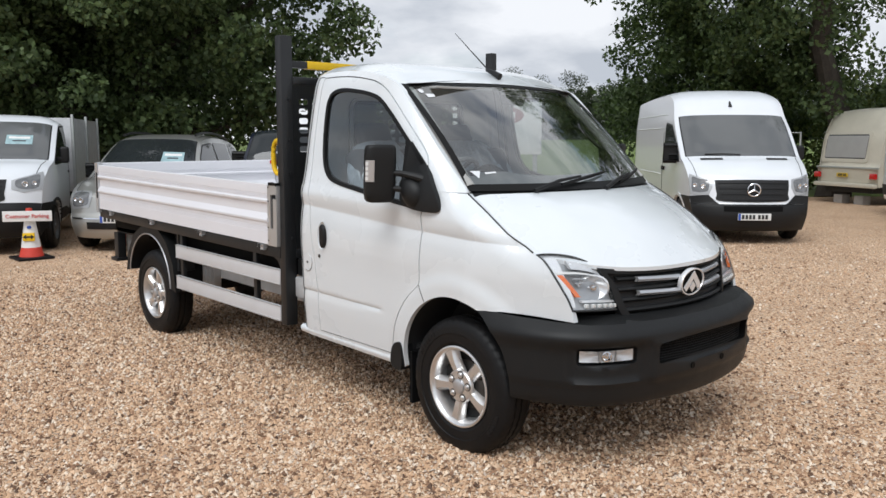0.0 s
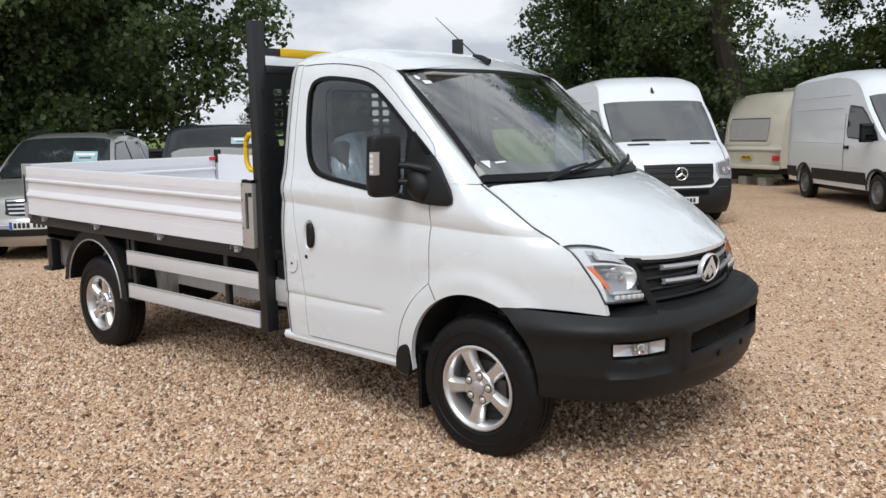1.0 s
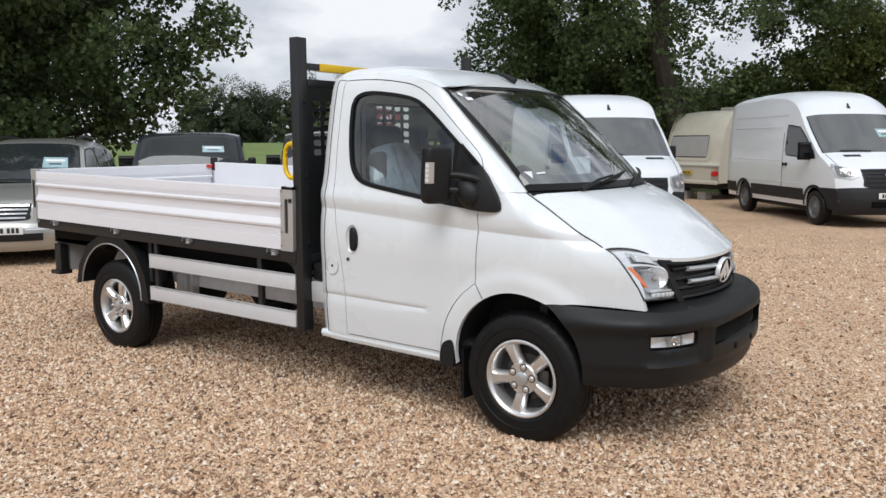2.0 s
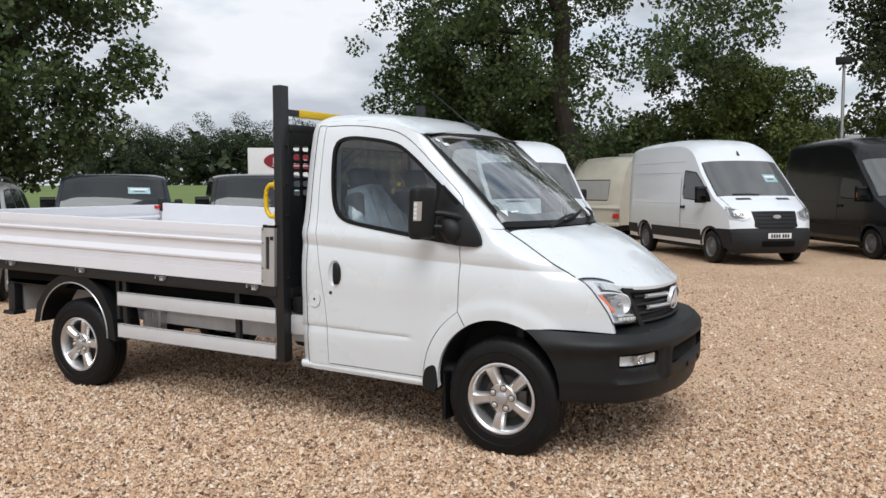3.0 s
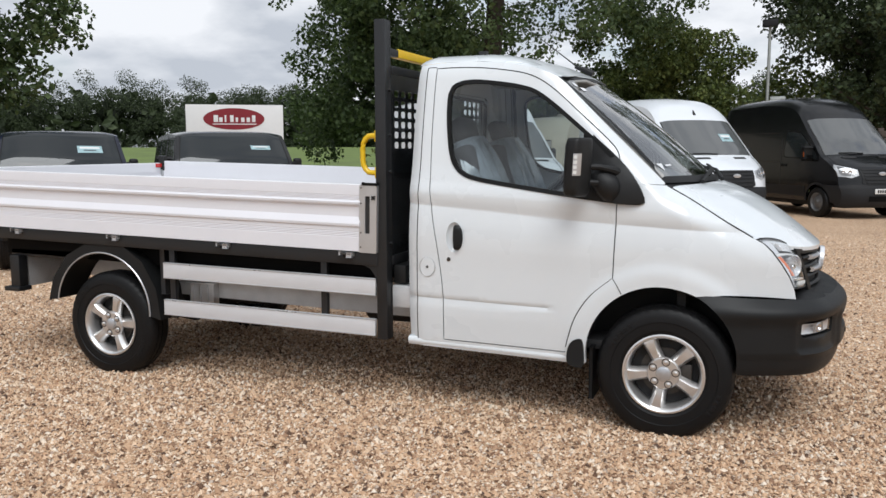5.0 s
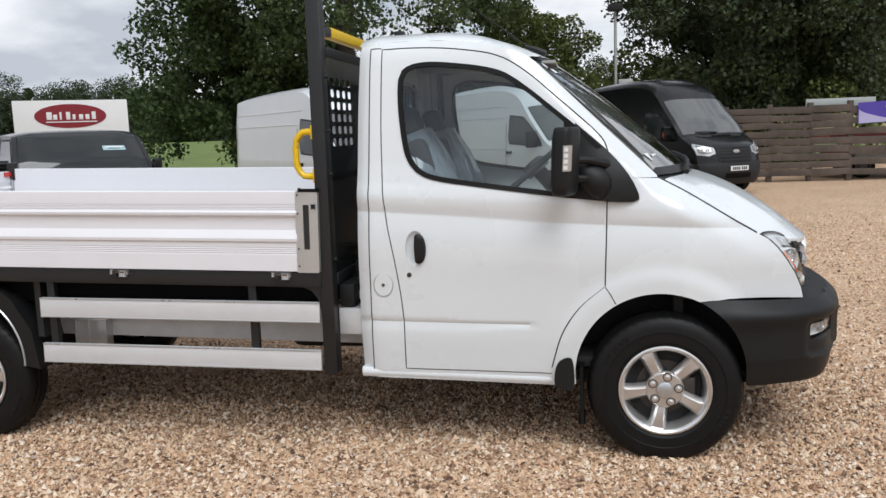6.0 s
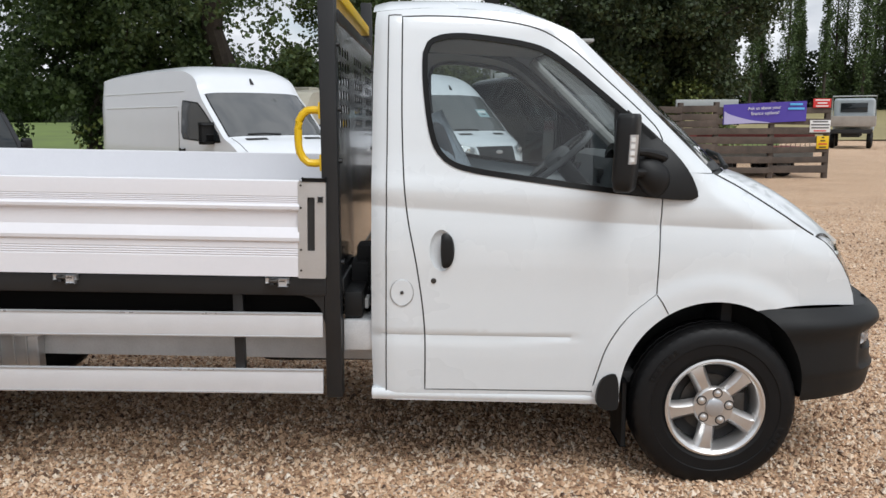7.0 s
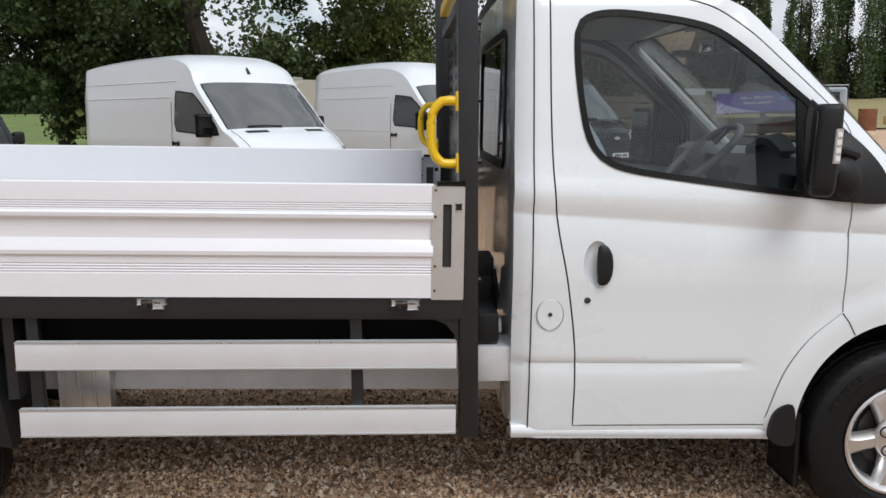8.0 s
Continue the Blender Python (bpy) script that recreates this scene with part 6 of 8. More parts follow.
            part("badge", bo, M["chrome"], v)
    if vents:
        for sg in (-1, 1):
            part("bonnet_vent", sh.inset(rounded(*vents[:1], min(sg * vents[1], sg * vents[3]), vents[2], max(sg * vents[1], sg * vents[3]), 0.03), 0.006, 0.08), M["ink"], v)
    if card:
        part("price_card", sh.inset([(card[0], card[1]), (card[2], card[1]), (card[2], card[3]), (card[0], card[3])], 0.008, 0.1, None), M["cyan_paper"], v, "pale price card in the windscreen")
        cw = card[3] - card[1]
        for q0, q1, w0_, w1_ in ((0.18, 0.42, 0.10, 0.90), (0.58, 0.72, 0.25, 0.75)):
            sa, sb = card[0] + (card[2] - card[0]) * q0, card[0] + (card[2] - card[0]) * q1
            part("writing_bar", sh.inset([(sa, card[1] + cw * w0_), (sb, card[1] + cw * w0_), (sb, card[1] + cw * w1_), (sa, card[1] + cw * w1_)], 0.0095, 0.1, None), M["board" if q0 < 0.5 else "seat"], v)
    w0 = sh.at(s1 - 0.02, -0.05, 0.02)
    w1 = sh.at(s1 - 0.10, -0.62, 0.02)
    part("wiper", tube([w0, w0.lerp(w1, 0.5) + Vector((0.02, 0, 0.01)), w1], 0.014, 6), M["plastic"], v)
    if aerial:
        p = sh.at(segs["roof"][1] - 0.55, 0.0, 0.0)
        part("roof_aerial", tube([p, p + Vector((-0.06, 0, 0.10))], [0.035, 0.012], 8), M["ink"], v)
    return v


def stand(x, y, heading):
    return Matrix.Translation((x, y, 0)) @ Matrix.Rotation(radians(heading), 4, "Z")


HIGH_VAN = [(-4.15, 2.55, 0.16, 0), (-4.0, 2.66, 0.18, 0), (-3.2, 2.72, 0.20, 0), (-2.2, 2.74, 0.20, 0.02), (-1.5, 2.70, 0.20, 0.04), (-1.05, 2.58, 0.17, 0.08), (-0.78, 2.41, 0.13, 0.11),
           (-0.55, 2.20, 0.09, 0.15), (-0.30, 1.97, 0.07, 0.18), (0.0, 1.70, 0.05, 0.20), (0.28, 1.44, 0.04, 0.20),
           (0.48, 1.33, 0.05, 0.20), (0.70, 1.20, 0.06, 0.22), (0.80, 1.10, 0.07, 0.23), (0.88, 0.95, 0.05, 0.26), (0.93, 0.78, 0.03, 0.28), (0.97, 0.68, 0.0, 0.28), (1.0, 0.52, 0.0, 0.28), (0.97, 0.36, 0.0, 0.30), (0.90, 0.26, 0.0, 0.30)]
T_SEG = dict(roof=(0, 7), screen=(7, 10), bonnet=(10, 13), nose=(13, 15), bumper=(15, 19))
T_LAMP = [(13.0, 0.57), (12.45, 0.74), (11.6, 0.95), (12.1, 0.998), (13.7, 0.99), (14.15, 0.76), (13.85, 0.58)]
T_WIN = [(-1.22, 1.98), (-0.72, 1.93), (-0.52, 1.80), (-0.10, 1.45), (-0.02, 1.33), (-0.42, 1.34), (-1.22, 1.38), (-1.27, 1.48)]

van("white high-roof panel van with grey lower cladding, parked on gravel", stand(-0.54, 13.5, -51), [(x if x > -2 else x * 1.10 + 0.2, z, d * 0.8, b) for x, z, d, b in HIGH_VAN], 1.02, T_SEG, "van_white", zs=[(a, b + (0.02 if a > 1.8 else 0.0)) for a, b in VAN_Z], cladding=(0.46, 0.70), side_window=T_WIN,
    grille=((12.8, 15.0, 0.53), 5), lamps=T_LAMP, intake=(17.0, 17.7, 0.42), plate_s=16.4, vents=(10.35, 0.30, 10.75, 0.62), card=(8.3, 0.30, 8.9, 0.62), badge_s=(13.7, "oval"),
    creases=((1.95, -3.9, -1.5), (2.20, -4.0, -1.3), (1.25, -3.9, -1.4), (0.80, -3.2, -0.6)), aerial=True, tail=-4.365)
van("black high-roof panel van parked beside a timber fence", stand(2.52, 16.0, -57), [(x, z * (1.035 if z > 1.5 else 1.0), d, b) for x, z, d, b in HIGH_VAN], 1.02, T_SEG, "black_paint", cladding=(0.46, 0.70), side_window=T_WIN,
    grille=((12.8, 15.0, 0.53), 5), lamps=T_LAMP, intake=(17.0, 17.7, 0.42), plate_s=16.4, vents=(10.35, 0.30, 10.75, 0.62), badge_s=(13.7, "oval"), creases=((1.95, -3.9, -1.5), (1.25, -3.9, -1.4)), tail=-4.15)

MID_VAN = [(-4.6, 2.38, 0.10, 0), (-4.45, 2.47, 0.12, 0), (-3.4, 2.53, 0.13, 0), (-2.3, 2.55, 0.13, 0.02), (-1.4, 2.54, 0.13, 0.04), (-1.0, 2.46, 0.11, 0.07), (-0.74, 2.32, 0.08, 0.10),
            (-0.52, 2.12, 0.06, 0.14), (-0.26, 1.90, 0.06, 0.16), (0.04, 1.63, 0.05, 0.18), (0.26, 1.42, 0.04, 0.18),
            (0.48, 1.32, 0.05, 0.18), (0.74, 1.16, 0.07, 0.20), (0.84, 1.02, 0.08, 0.22), (0.90, 0.86, 0.05, 0.25), (0.94, 0.70, 0.03, 0.26), (0.98, 0.60, 0.0, 0.26), (1.0, 0.46, 0.0, 0.26), (0.97, 0.30, 0.0, 0.28), (0.90, 0.22, 0.0, 0.28)]
van("white medium-roof panel van with black bumper, parked on gravel", stand(-3.95, 9.46, -46), [(x, z + (0.05 if z > 2.2 else 0.0), d * 0.75, b) for x, z, d, b in MID_VAN], 1.01, dict(T_SEG, nose=(13, 15.4), bumper=(15.4, 19)), "van_white", zs=[(a, b + (0.03 if a > 1.8 else 0.0)) for a, b in VAN_Z], nose_in=0.09, wing_s=14.35, intake=(15.75, 16.45, 0.5), band=True, wb=3.66, tail=-4.6, side_window=T_WIN,
    grille=((12.85, 15.0, 0.61), 4), lamps=[(12.75, 0.66), (12.4, 0.84), (11.95, 0.97), (12.4, 0.999), (14.2, 0.995), (14.35, 0.72), (13.6, 0.655)], plate_s=17.0, vents=(10.3, 0.36, 10.65, 0.72), badge_s=(13.9, "star"),
    creases=((1.90, -4.3, -1.4), (1.05, -4.4, -1.4), (2.15, -4.4, -1.2)), aerial=True, bumper_mat="plastic", arch_trim=True)

TIPPER = [(-1.35, 1.98, 0.16, 0), (-1.2, 2.06, 0.16, 0), (-1.0, 2.09, 0.15, 0.02), (-0.9, 2.09, 0.14, 0.06), (-0.8, 2.08, 0.13, 0.08), (-0.7, 2.06, 0.12, 0.10), (-0.62, 2.03, 0.10, 0.12),
          (-0.50, 1.97, 0.08, 0.15), (-0.25, 1.80, 0.07, 0.18), (0.0, 1.60, 0.05, 0.20), (0.22, 1.40, 0.04, 0.20)] + HIGH_VAN[11:]
T_WIN2 = [(-1.12, 1.90), (-0.72, 1.88), (-0.50, 1.74), (-0.12, 1.42), (-0.04, 1.32), (-0.42, 1.33), (-1.12, 1.36), (-1.16, 1.46)]
tip = van("white chassis-cab tipper with grey mesh-sided body", stand(-11.02, -0.42, -28), TIPPER, 1.0, T_SEG, "van_white", wb=3.1, tail=-1.35, side_window=T_WIN2, cladding=(0.42, 0.60),
          grille=((12.9, 14.9, 0.50), 5), lamps=T_LAMP, badge_s=(13.7, "oval"), card=(8.2, 0.30, 8.9, 0.68), bumper_mat="plastic", name="parked_tipper", category="truck")
part("tipper_body", boxed((-4.6, -1.02, 0.80), (-1.45, 1.02, 2.06), 0.02), M["galv"], tip, "grey steel tipper body")
for x in (-1.50, -3.0, -4.5):
    part("body_stake", boxed((x - 0.04, 1.02, 0.80), (x + 0.04, 1.06, 2.12), 0.008), M["tin"], tip)
part("tipper_chassis", boxed((-4.6, -0.45, 0.45), (-0.8, 0.45, 0.80), 0.03), M["dark"], tip)

ESTATE = [(-3.7, 1.20, 0.10, 0), (-3.45, 1.52, 0.10, 0), (-3.1, 1.60, 0.08, 0), (-2.6, 1.64, 0.07, 0), (-2.1, 1.66, 0.07, 0.02), (-1.6, 1.655, 0.07, 0.05), (-1.3, 1.63, 0.07, 0.08),
          (-1.02, 1.58, 0.07, 0.12), (-0.70, 1.42, 0.06, 0.15), (-0.38, 1.22, 0.05, 0.18), (-0.12, 1.04, 0.04, 0.20),
          (0.25, 0.98, 0.05, 0.20), (0.60, 0.88, 0.07, 0.24), (0.74, 0.80, 0.07, 0.26), (0.80, 0.68, 0.05, 0.30), (0.84, 0.56, 0.03, 0.32), (0.88, 0.50, 0.0, 0.32), (0.90, 0.40, 0.0, 0.32), (0.87, 0.28, 0.0, 0.34), (0.80, 0.20, 0.0, 0.34)]
van("silver estate car with black roof rails, parked on gravel", stand(-9.85, 1.45, -42), [(x, z * 1.075, d, b) for x, z, d, b in ESTATE], 0.92, T_SEG, "silver", zs=CAR_Z, wb=2.95, tail=-3.7, taper=-0.1, arch=0.36, wheel_r=0.33, floor=0.26,
    side_window=[(-1.72, 1.61), (-1.15, 1.58), (-0.85, 1.42), (-0.55, 1.18), (-0.60, 1.11), (-1.72, 1.11)], rear_windows=([(-2.75, 1.61), (-1.86, 1.63), (-1.86, 1.12), (-2.75, 1.15)], [(-3.35, 1.52), (-2.88, 1.60), (-2.88, 1.16), (-3.4, 1.19)]),
    grille=((12.95, 14.6, 0.40), 4), lamps=[(12.3, 0.54), (12.0, 0.90), (13.0, 0.965), (14.5, 0.93), (14.4, 0.56), (13.2, 0.50)], plate_s=16.3, band=True, badge_s=None, card=(8.2, 0.30, 8.9, 0.72), steel=False,
    category="car", name="parked_car", rails=True, bumper_mat="silver")

JEEP = [(-3.4, 1.55, 0.08, 0), (-3.35, 1.76, 0.06, 0), (-3.0, 1.84, 0.05, 0), (-2.5, 1.86, 0.05, 0), (-2.0, 1.87, 0.05, 0.01), (-1.6, 1.87, 0.05, 0.02), (-1.3, 1.86, 0.05, 0.03),
        (-1.05, 1.83, 0.05, 0.05), (-0.88, 1.66, 0.05, 0.06), (-0.72, 1.46, 0.04, 0.07), (-0.58, 1.27, 0.03, 0.08),
        (-0.1, 1.22, 0.04, 0.06), (0.45, 1.14, 0.05, 0.08), (0.58, 1.04, 0.05, 0.10), (0.62, 0.92, 0.03, 0.12), (0.64, 0.80, 0.02, 0.13), (0.68, 0.72, 0.0, 0.12), (0.70, 0.62, 0.0, 0.12), (0.68, 0.50, 0.0, 0.14), (0.60, 0.42, 0.0, 0.14)]
for (px, py, hd), paint, lab, cd in (((-8.45, 3.35, -42), "navy", "dark blue four-wheel-drive estate parked on gravel", (8.1, 0.25, 8.6, 0.65)), ((-6.35, 4.55, -44), "graphite", "black four-wheel-drive estate parked on gravel", (8.1, 0.30, 8.4, 0.65))):
    van(lab, stand(px, py, hd), JEEP, 0.93, T_SEG, paint, zs=JEEP_Z, wb=2.8, tail=-3.4, taper=0.0, arch=0.42, wheel_r=0.38, floor=0.45,
        side_window=[(-1.75, 1.74), (-1.12, 1.74), (-0.72, 1.30), (-1.75, 1.30)], rear_windows=([(-2.5, 1.74), (-1.85, 1.74), (-1.85, 1.30), (-2.5, 1.30)], [(-3.2, 1.70), (-2.6, 1.73), (-2.6, 1.30), (-3.2, 1.30)]),
        grille=((13.0, 14.6, 0.45), 3), lamps=[(12.9, 0.60), (12.9, 0.92), (14.0, 0.92), (14.0, 0.60)], plate_s=16.6, card=cd, steel=False, category="car", name="parked_car")

# caravan
car_m = Matrix.Translation((-5.9, 18.9, 0)) @ Matrix.Rotation(radians(-26), 4, "Z") @ Matrix.Scale(1.04, 4)
cv = thing("touring_caravan", "cream touring caravan with rear window, on gravel", "caravan", car_m, "parked vehicles")
CPROF = smooth_line([(0.03, 0.50), (0.0, 0.95), (0.04, 1.0), (0.16, 1.75), (0.42, 2.28), (0.75, 2.40), (1.6, 2.46), (3.0, 2.40), (4.2, 2.25), (4.9, 1.9), (5.1, 1.1), (5.0, 0.50)], 0.12)
part("caravan_shell", patch(lambda u, v: (lambda p, k: ((1.06 - 0.03 * abs(k) ** 8) * k, p[0] + 0.06 * abs(k) ** 6, p[1] - 0.05 * abs(k) ** 6))(CPROF[int(round(u * (len(CPROF) - 1)))], 2 * v - 1), len(CPROF) - 1, 20), M["cream"], cv)
for sx in (-1, 1):
    part("caravan_side", sheet(CPROF, lambda y, z: (sx * 1.028, y + 0.02, z - 0.03), cell=0.25, rim=(-sx * 0.03, 0, 0)), M["cream"], cv)


def cv_y(z):
    return float(np.interp(z, [p[1] for p in CPROF[:18]], [p[0] for p in CPROF[:18]]))


part("caravan_window", patch(lambda u, v: (-0.86 + 1.42 * u, cv_y(1.15 + 0.62 * v) - 0.006, 1.15 + 0.62 * v), 6, 8, (0, 0.02, 0)), M["van_glass"], cv)
part("window_frame", sheet(rounded(-0.94, 1.06, 0.64, 1.84, 0.08), lambda x, z: (x, cv_y(z) - 0.010, z), [rounded(-0.85, 1.15, 0.55, 1.76, 0.05)], 0.12, (0, 0.02, 0)), M["cream"], cv)
part("window_blind", patch(lambda u, v: (-0.84 + 1.38 * u, cv_y(1.18 + 0.55 * v) - 0.009, 1.18 + 0.55 * v), 4, 6), M["cabin_light"], cv)
part("waist_trim", boxed((-1.05, -0.02, 0.90), (1.05, 0.02, 0.95), 0.01), M["tin"], cv)
for sx in (-1, 1):
    part("tail_lamp", boxed((sx * 0.95 - 0.14, -0.05, 0.66), (sx * 0.95 + 0.08, 0.0, 0.80), 0.02), M["red"], cv)
plate(cv, Matrix.Translation((-0.1, -0.03, 0.74)), w=0.38, h=0.10, yellow=True)
part("rear_bumper", boxed((-1.04, -0.10, 0.44), (1.04, 0.02, 0.54), 0.03), M["cream"], cv)
part("roof_vent", boxed((-0.3, 1.4, 2.44), (0.3, 1.9, 2.54), 0.03), M["cream"], cv)
part("caravan_chassis", boxed((-0.8, 0.1, 0.30), (0.8, 4.8, 0.46), 0.02), M["dark"], cv)
for sx in (-1, 1):
    wheel(cv, sx * 0.95, 2.4, 0.32, 1, 0.32, 0.19, 0.18, 0.2, True, detail=24).matrix_basis = Matrix.Translation((sx * 0.98, 2.4, 0.32)) @ Matrix.Rotation(radians(-90 * sx), 4, "Z")
for x in (-0.55, 0.15):
    bl = boxed((x, 0.15, 0.0), (x + 0.3, 0.4, 0.22), 0.01, car_m)
    solo("concrete_block", bl, M["concrete"], "grey concrete block under the caravan", "block", group="caravan blocks")


# ---------------------------------------------------------------- ground
def gravel_material(name, grain):
    m, nt, b = nodes_of(name)
    co = nt.nodes.new("ShaderNodeTexCoord")
    vor = nt.nodes.new("ShaderNodeTexVoronoi")
    set_in(vor, "Scale", grain), set_in(vor, "Randomness", 1.0)
    nt.links.new(co.outputs["Object"], vor.inputs["Vector"])
    sep = nt.nodes.new("ShaderNodeSeparateColor")
    nt.links.new(vor.outputs["Color"], sep.inputs[0])
    r = ramp(nt, [(0.0, (0.17, 0.092, 0.053)), (0.16, (0.37, 0.208, 0.118)), (0.36, (0.58, 0.365, 0.218)), (0.6, (0.70, 0.475, 0.30)), (0.82, (0.82, 0.63, 0.45)), (1.0, (0.46, 0.37, 0.295))])
    nt.links.new(sep.outputs[0], r.inputs["Fac"])
    big = noise_node(nt, 0.55, 5.0, 0.6)
    br = ramp(nt, [(0.3, (0.80, 0.78, 0.76)), (0.7, (1.0, 1.0, 1.0))])
    nt.links.new(big.outputs["Fac"], br.inputs["Fac"])
    mul = nt.nodes.new("ShaderNodeMixRGB")
    mul.blend_type, mul.inputs["Fac"].default_value = "MULTIPLY", 1.0
    nt.links.new(r.outputs[0], mul.inputs["Color1"])
    nt.links.new(br.outputs[0], mul.inputs["Color2"])
    nt.links.new(mul.outputs[0], b.inputs["Base Color"])
    set_in(b, "Roughness", 0.85)
    bp = nt.nodes.new("ShaderNodeBump")
    bp.invert = True
    set_in(bp, "Strength", 1.0), set_in(bp, "Distance", 0.6 / grain)
    nt.links.new(vor.outputs["Distance"], bp.inputs["Height"])
    nt.links.new(bp.outputs[0], b.inputs["Normal"])
    return m


def island_material(name, stops, rough=0.8, grain=60.0, translucent=0.0):
    """Colour that differs from piece to piece."""
    m, nt, b = nodes_of(name)
    geo = nt.nodes.new("ShaderNodeNewGeometry")
    r = ramp(nt, stops)
    nt.links.new(geo.outputs["Random Per Island"], r.inputs["Fac"])
    n = noise_node(nt, grain, 4.0)
    nr = ramp(nt, [(0.3, (0.78, 0.78, 0.78)), (0.7, (1.05, 1.05, 1.05))])
    nt.links.new(n.outputs["Fac"], nr.inputs["Fac"])
    mul = nt.nodes.new("ShaderNodeMixRGB")
    mul.blend_type, mul.inputs["Fac"].default_value = "MULTIPLY", 1.0
    nt.links.new(r.outputs[0], mul.inputs["Color1"])
    nt.links.new(nr.outputs[0], mul.inputs["Color2"])
    nt.links.new(mul.outputs[0], b.inputs["Base Color"])
    set_in(b, "Roughness", rough)
    if translucent:
        out = nt.nodes["Material Output"]
        tl, mx = nt.nodes.new("ShaderNodeBsdfTranslucent"), nt.nodes.new("ShaderNodeMixShader")
        mx.inputs["Fac"].default_value = translucent
        nt.links.new(mul.outputs[0], tl.inputs["Color"])
        nt.links.new(b.outputs[0], mx.inputs[1])
        nt.links.new(tl.outputs[0], mx.inputs[2])
        nt.links.new(mx.outputs[0], out.inputs["Surface"])
    return m


M["gravel"] = gravel_material("gravel_bed", 68.0)
STONE_STOPS = [(0.0, (0.09, 0.05, 0.032)), (0.14, (0.28, 0.158, 0.092)), (0.34, (0.57, 0.365, 0.225)), (0.62, (0.70, 0.475, 0.305)), (0.84, (0.84, 0.67, 0.50)), (0.94, (0.86, 0.75, 0.62)), (1.0, (0.42, 0.31, 0.24))]
M["stone"] = island_material("gravel_stone", [(p, tuple(min(0.9, 1.01 * v) for v in c)) for p, c in STONE_STOPS], 0.75, 90)
M["grass"] = simple("meadow_grass", (0.12, 0.17, 0.035), 0.9, vary=0.35, scale=0.4, fine=9.0, bump=0.5)
M["dry_grass"] = simple("dry_field", (0.28, 0.235, 0.11), 0.9, vary=0.2, scale=0.3, fine=8.0, bump=0.4)

gb = bmesh.new()
bmesh.ops.create_grid(gb, x_segments=120, y_segments=120, size=900)
for v in gb.verts:
    k = max(0.0, min(1.0, (-0.62 * v.co.x + 0.78 * v.co.y - 40) / 50)) if v.co.x < 20 else 0.0
    v.co.z = -0.04 + 1.75 * k * k * (3 - 2 * k)
solo("ground", gb, M["grass"], "open green meadow reaching to the horizon", "ground", kind="structure")
yard_line = smooth_line([(-60, -60), (60, -60), (60, 30), (48, 62), (30, 66), (18, 44), (11, 33), (0, 28), (-8, 20.5), (-12, 12.0), (-16, 8), (-24, 2), (-60, -8)], 2.5, True)
solo("gravel_yard", sheet(yard_line, lambda x, y: (x, y, 0.012 * math.sin(x * 0.7) * math.sin(y * 0.6 + 1) * (1 if abs(x) + abs(y) > 16 else 0)), cell=3.0, rim=(0, 0, -0.06)), M["gravel"], "tan gravel sales yard", "gravel", kind="structure")
def bank(x, y):
    """Height of the field that climbs away beyond the yard."""
    k = max(0.0, 0.49 * (x + 1.9) + 0.87 * (y + 4) - 70)
    return -0.02 + 0.058 * k * k / (k + 12)


fld = sheet(smooth_line([(16, 60), (26, 64), (44, 60), (70, 40), (150, 40), (170, 150), (60, 190), (10, 170)], 8, True), lambda x, y: (x, y, bank(x, y)), cell=12)
solo("dry_field", fld, M["dry_grass"], "pale dry field beyond the yard", "field", kind="structure")


def mesh_from_arrays(name, co, faces, material, smooth=False):
    """A mesh from numpy arrays of points and of equal-sided faces."""
    me = bpy.data.meshes.new(name)
    n, k = faces.shape
    me.vertices.add(len(co))
    me.vertices.foreach_set("co", np.ascontiguousarray(co, np.float32).ravel())
    me.loops.add(n * k)
    me.loops.foreach_set("vertex_index", faces.astype(np.int32).ravel())
    me.polygons.add(n)
    me.polygons.foreach_set("loop_start", np.arange(0, n * k, k, dtype=np.int32))
    me.polygons.foreach_set("use_smooth", np.full(n, smooth))
    me.update(calc_edges=True)
    me.materials.append(material)
    return me


rng = np.random.default_rng(7)


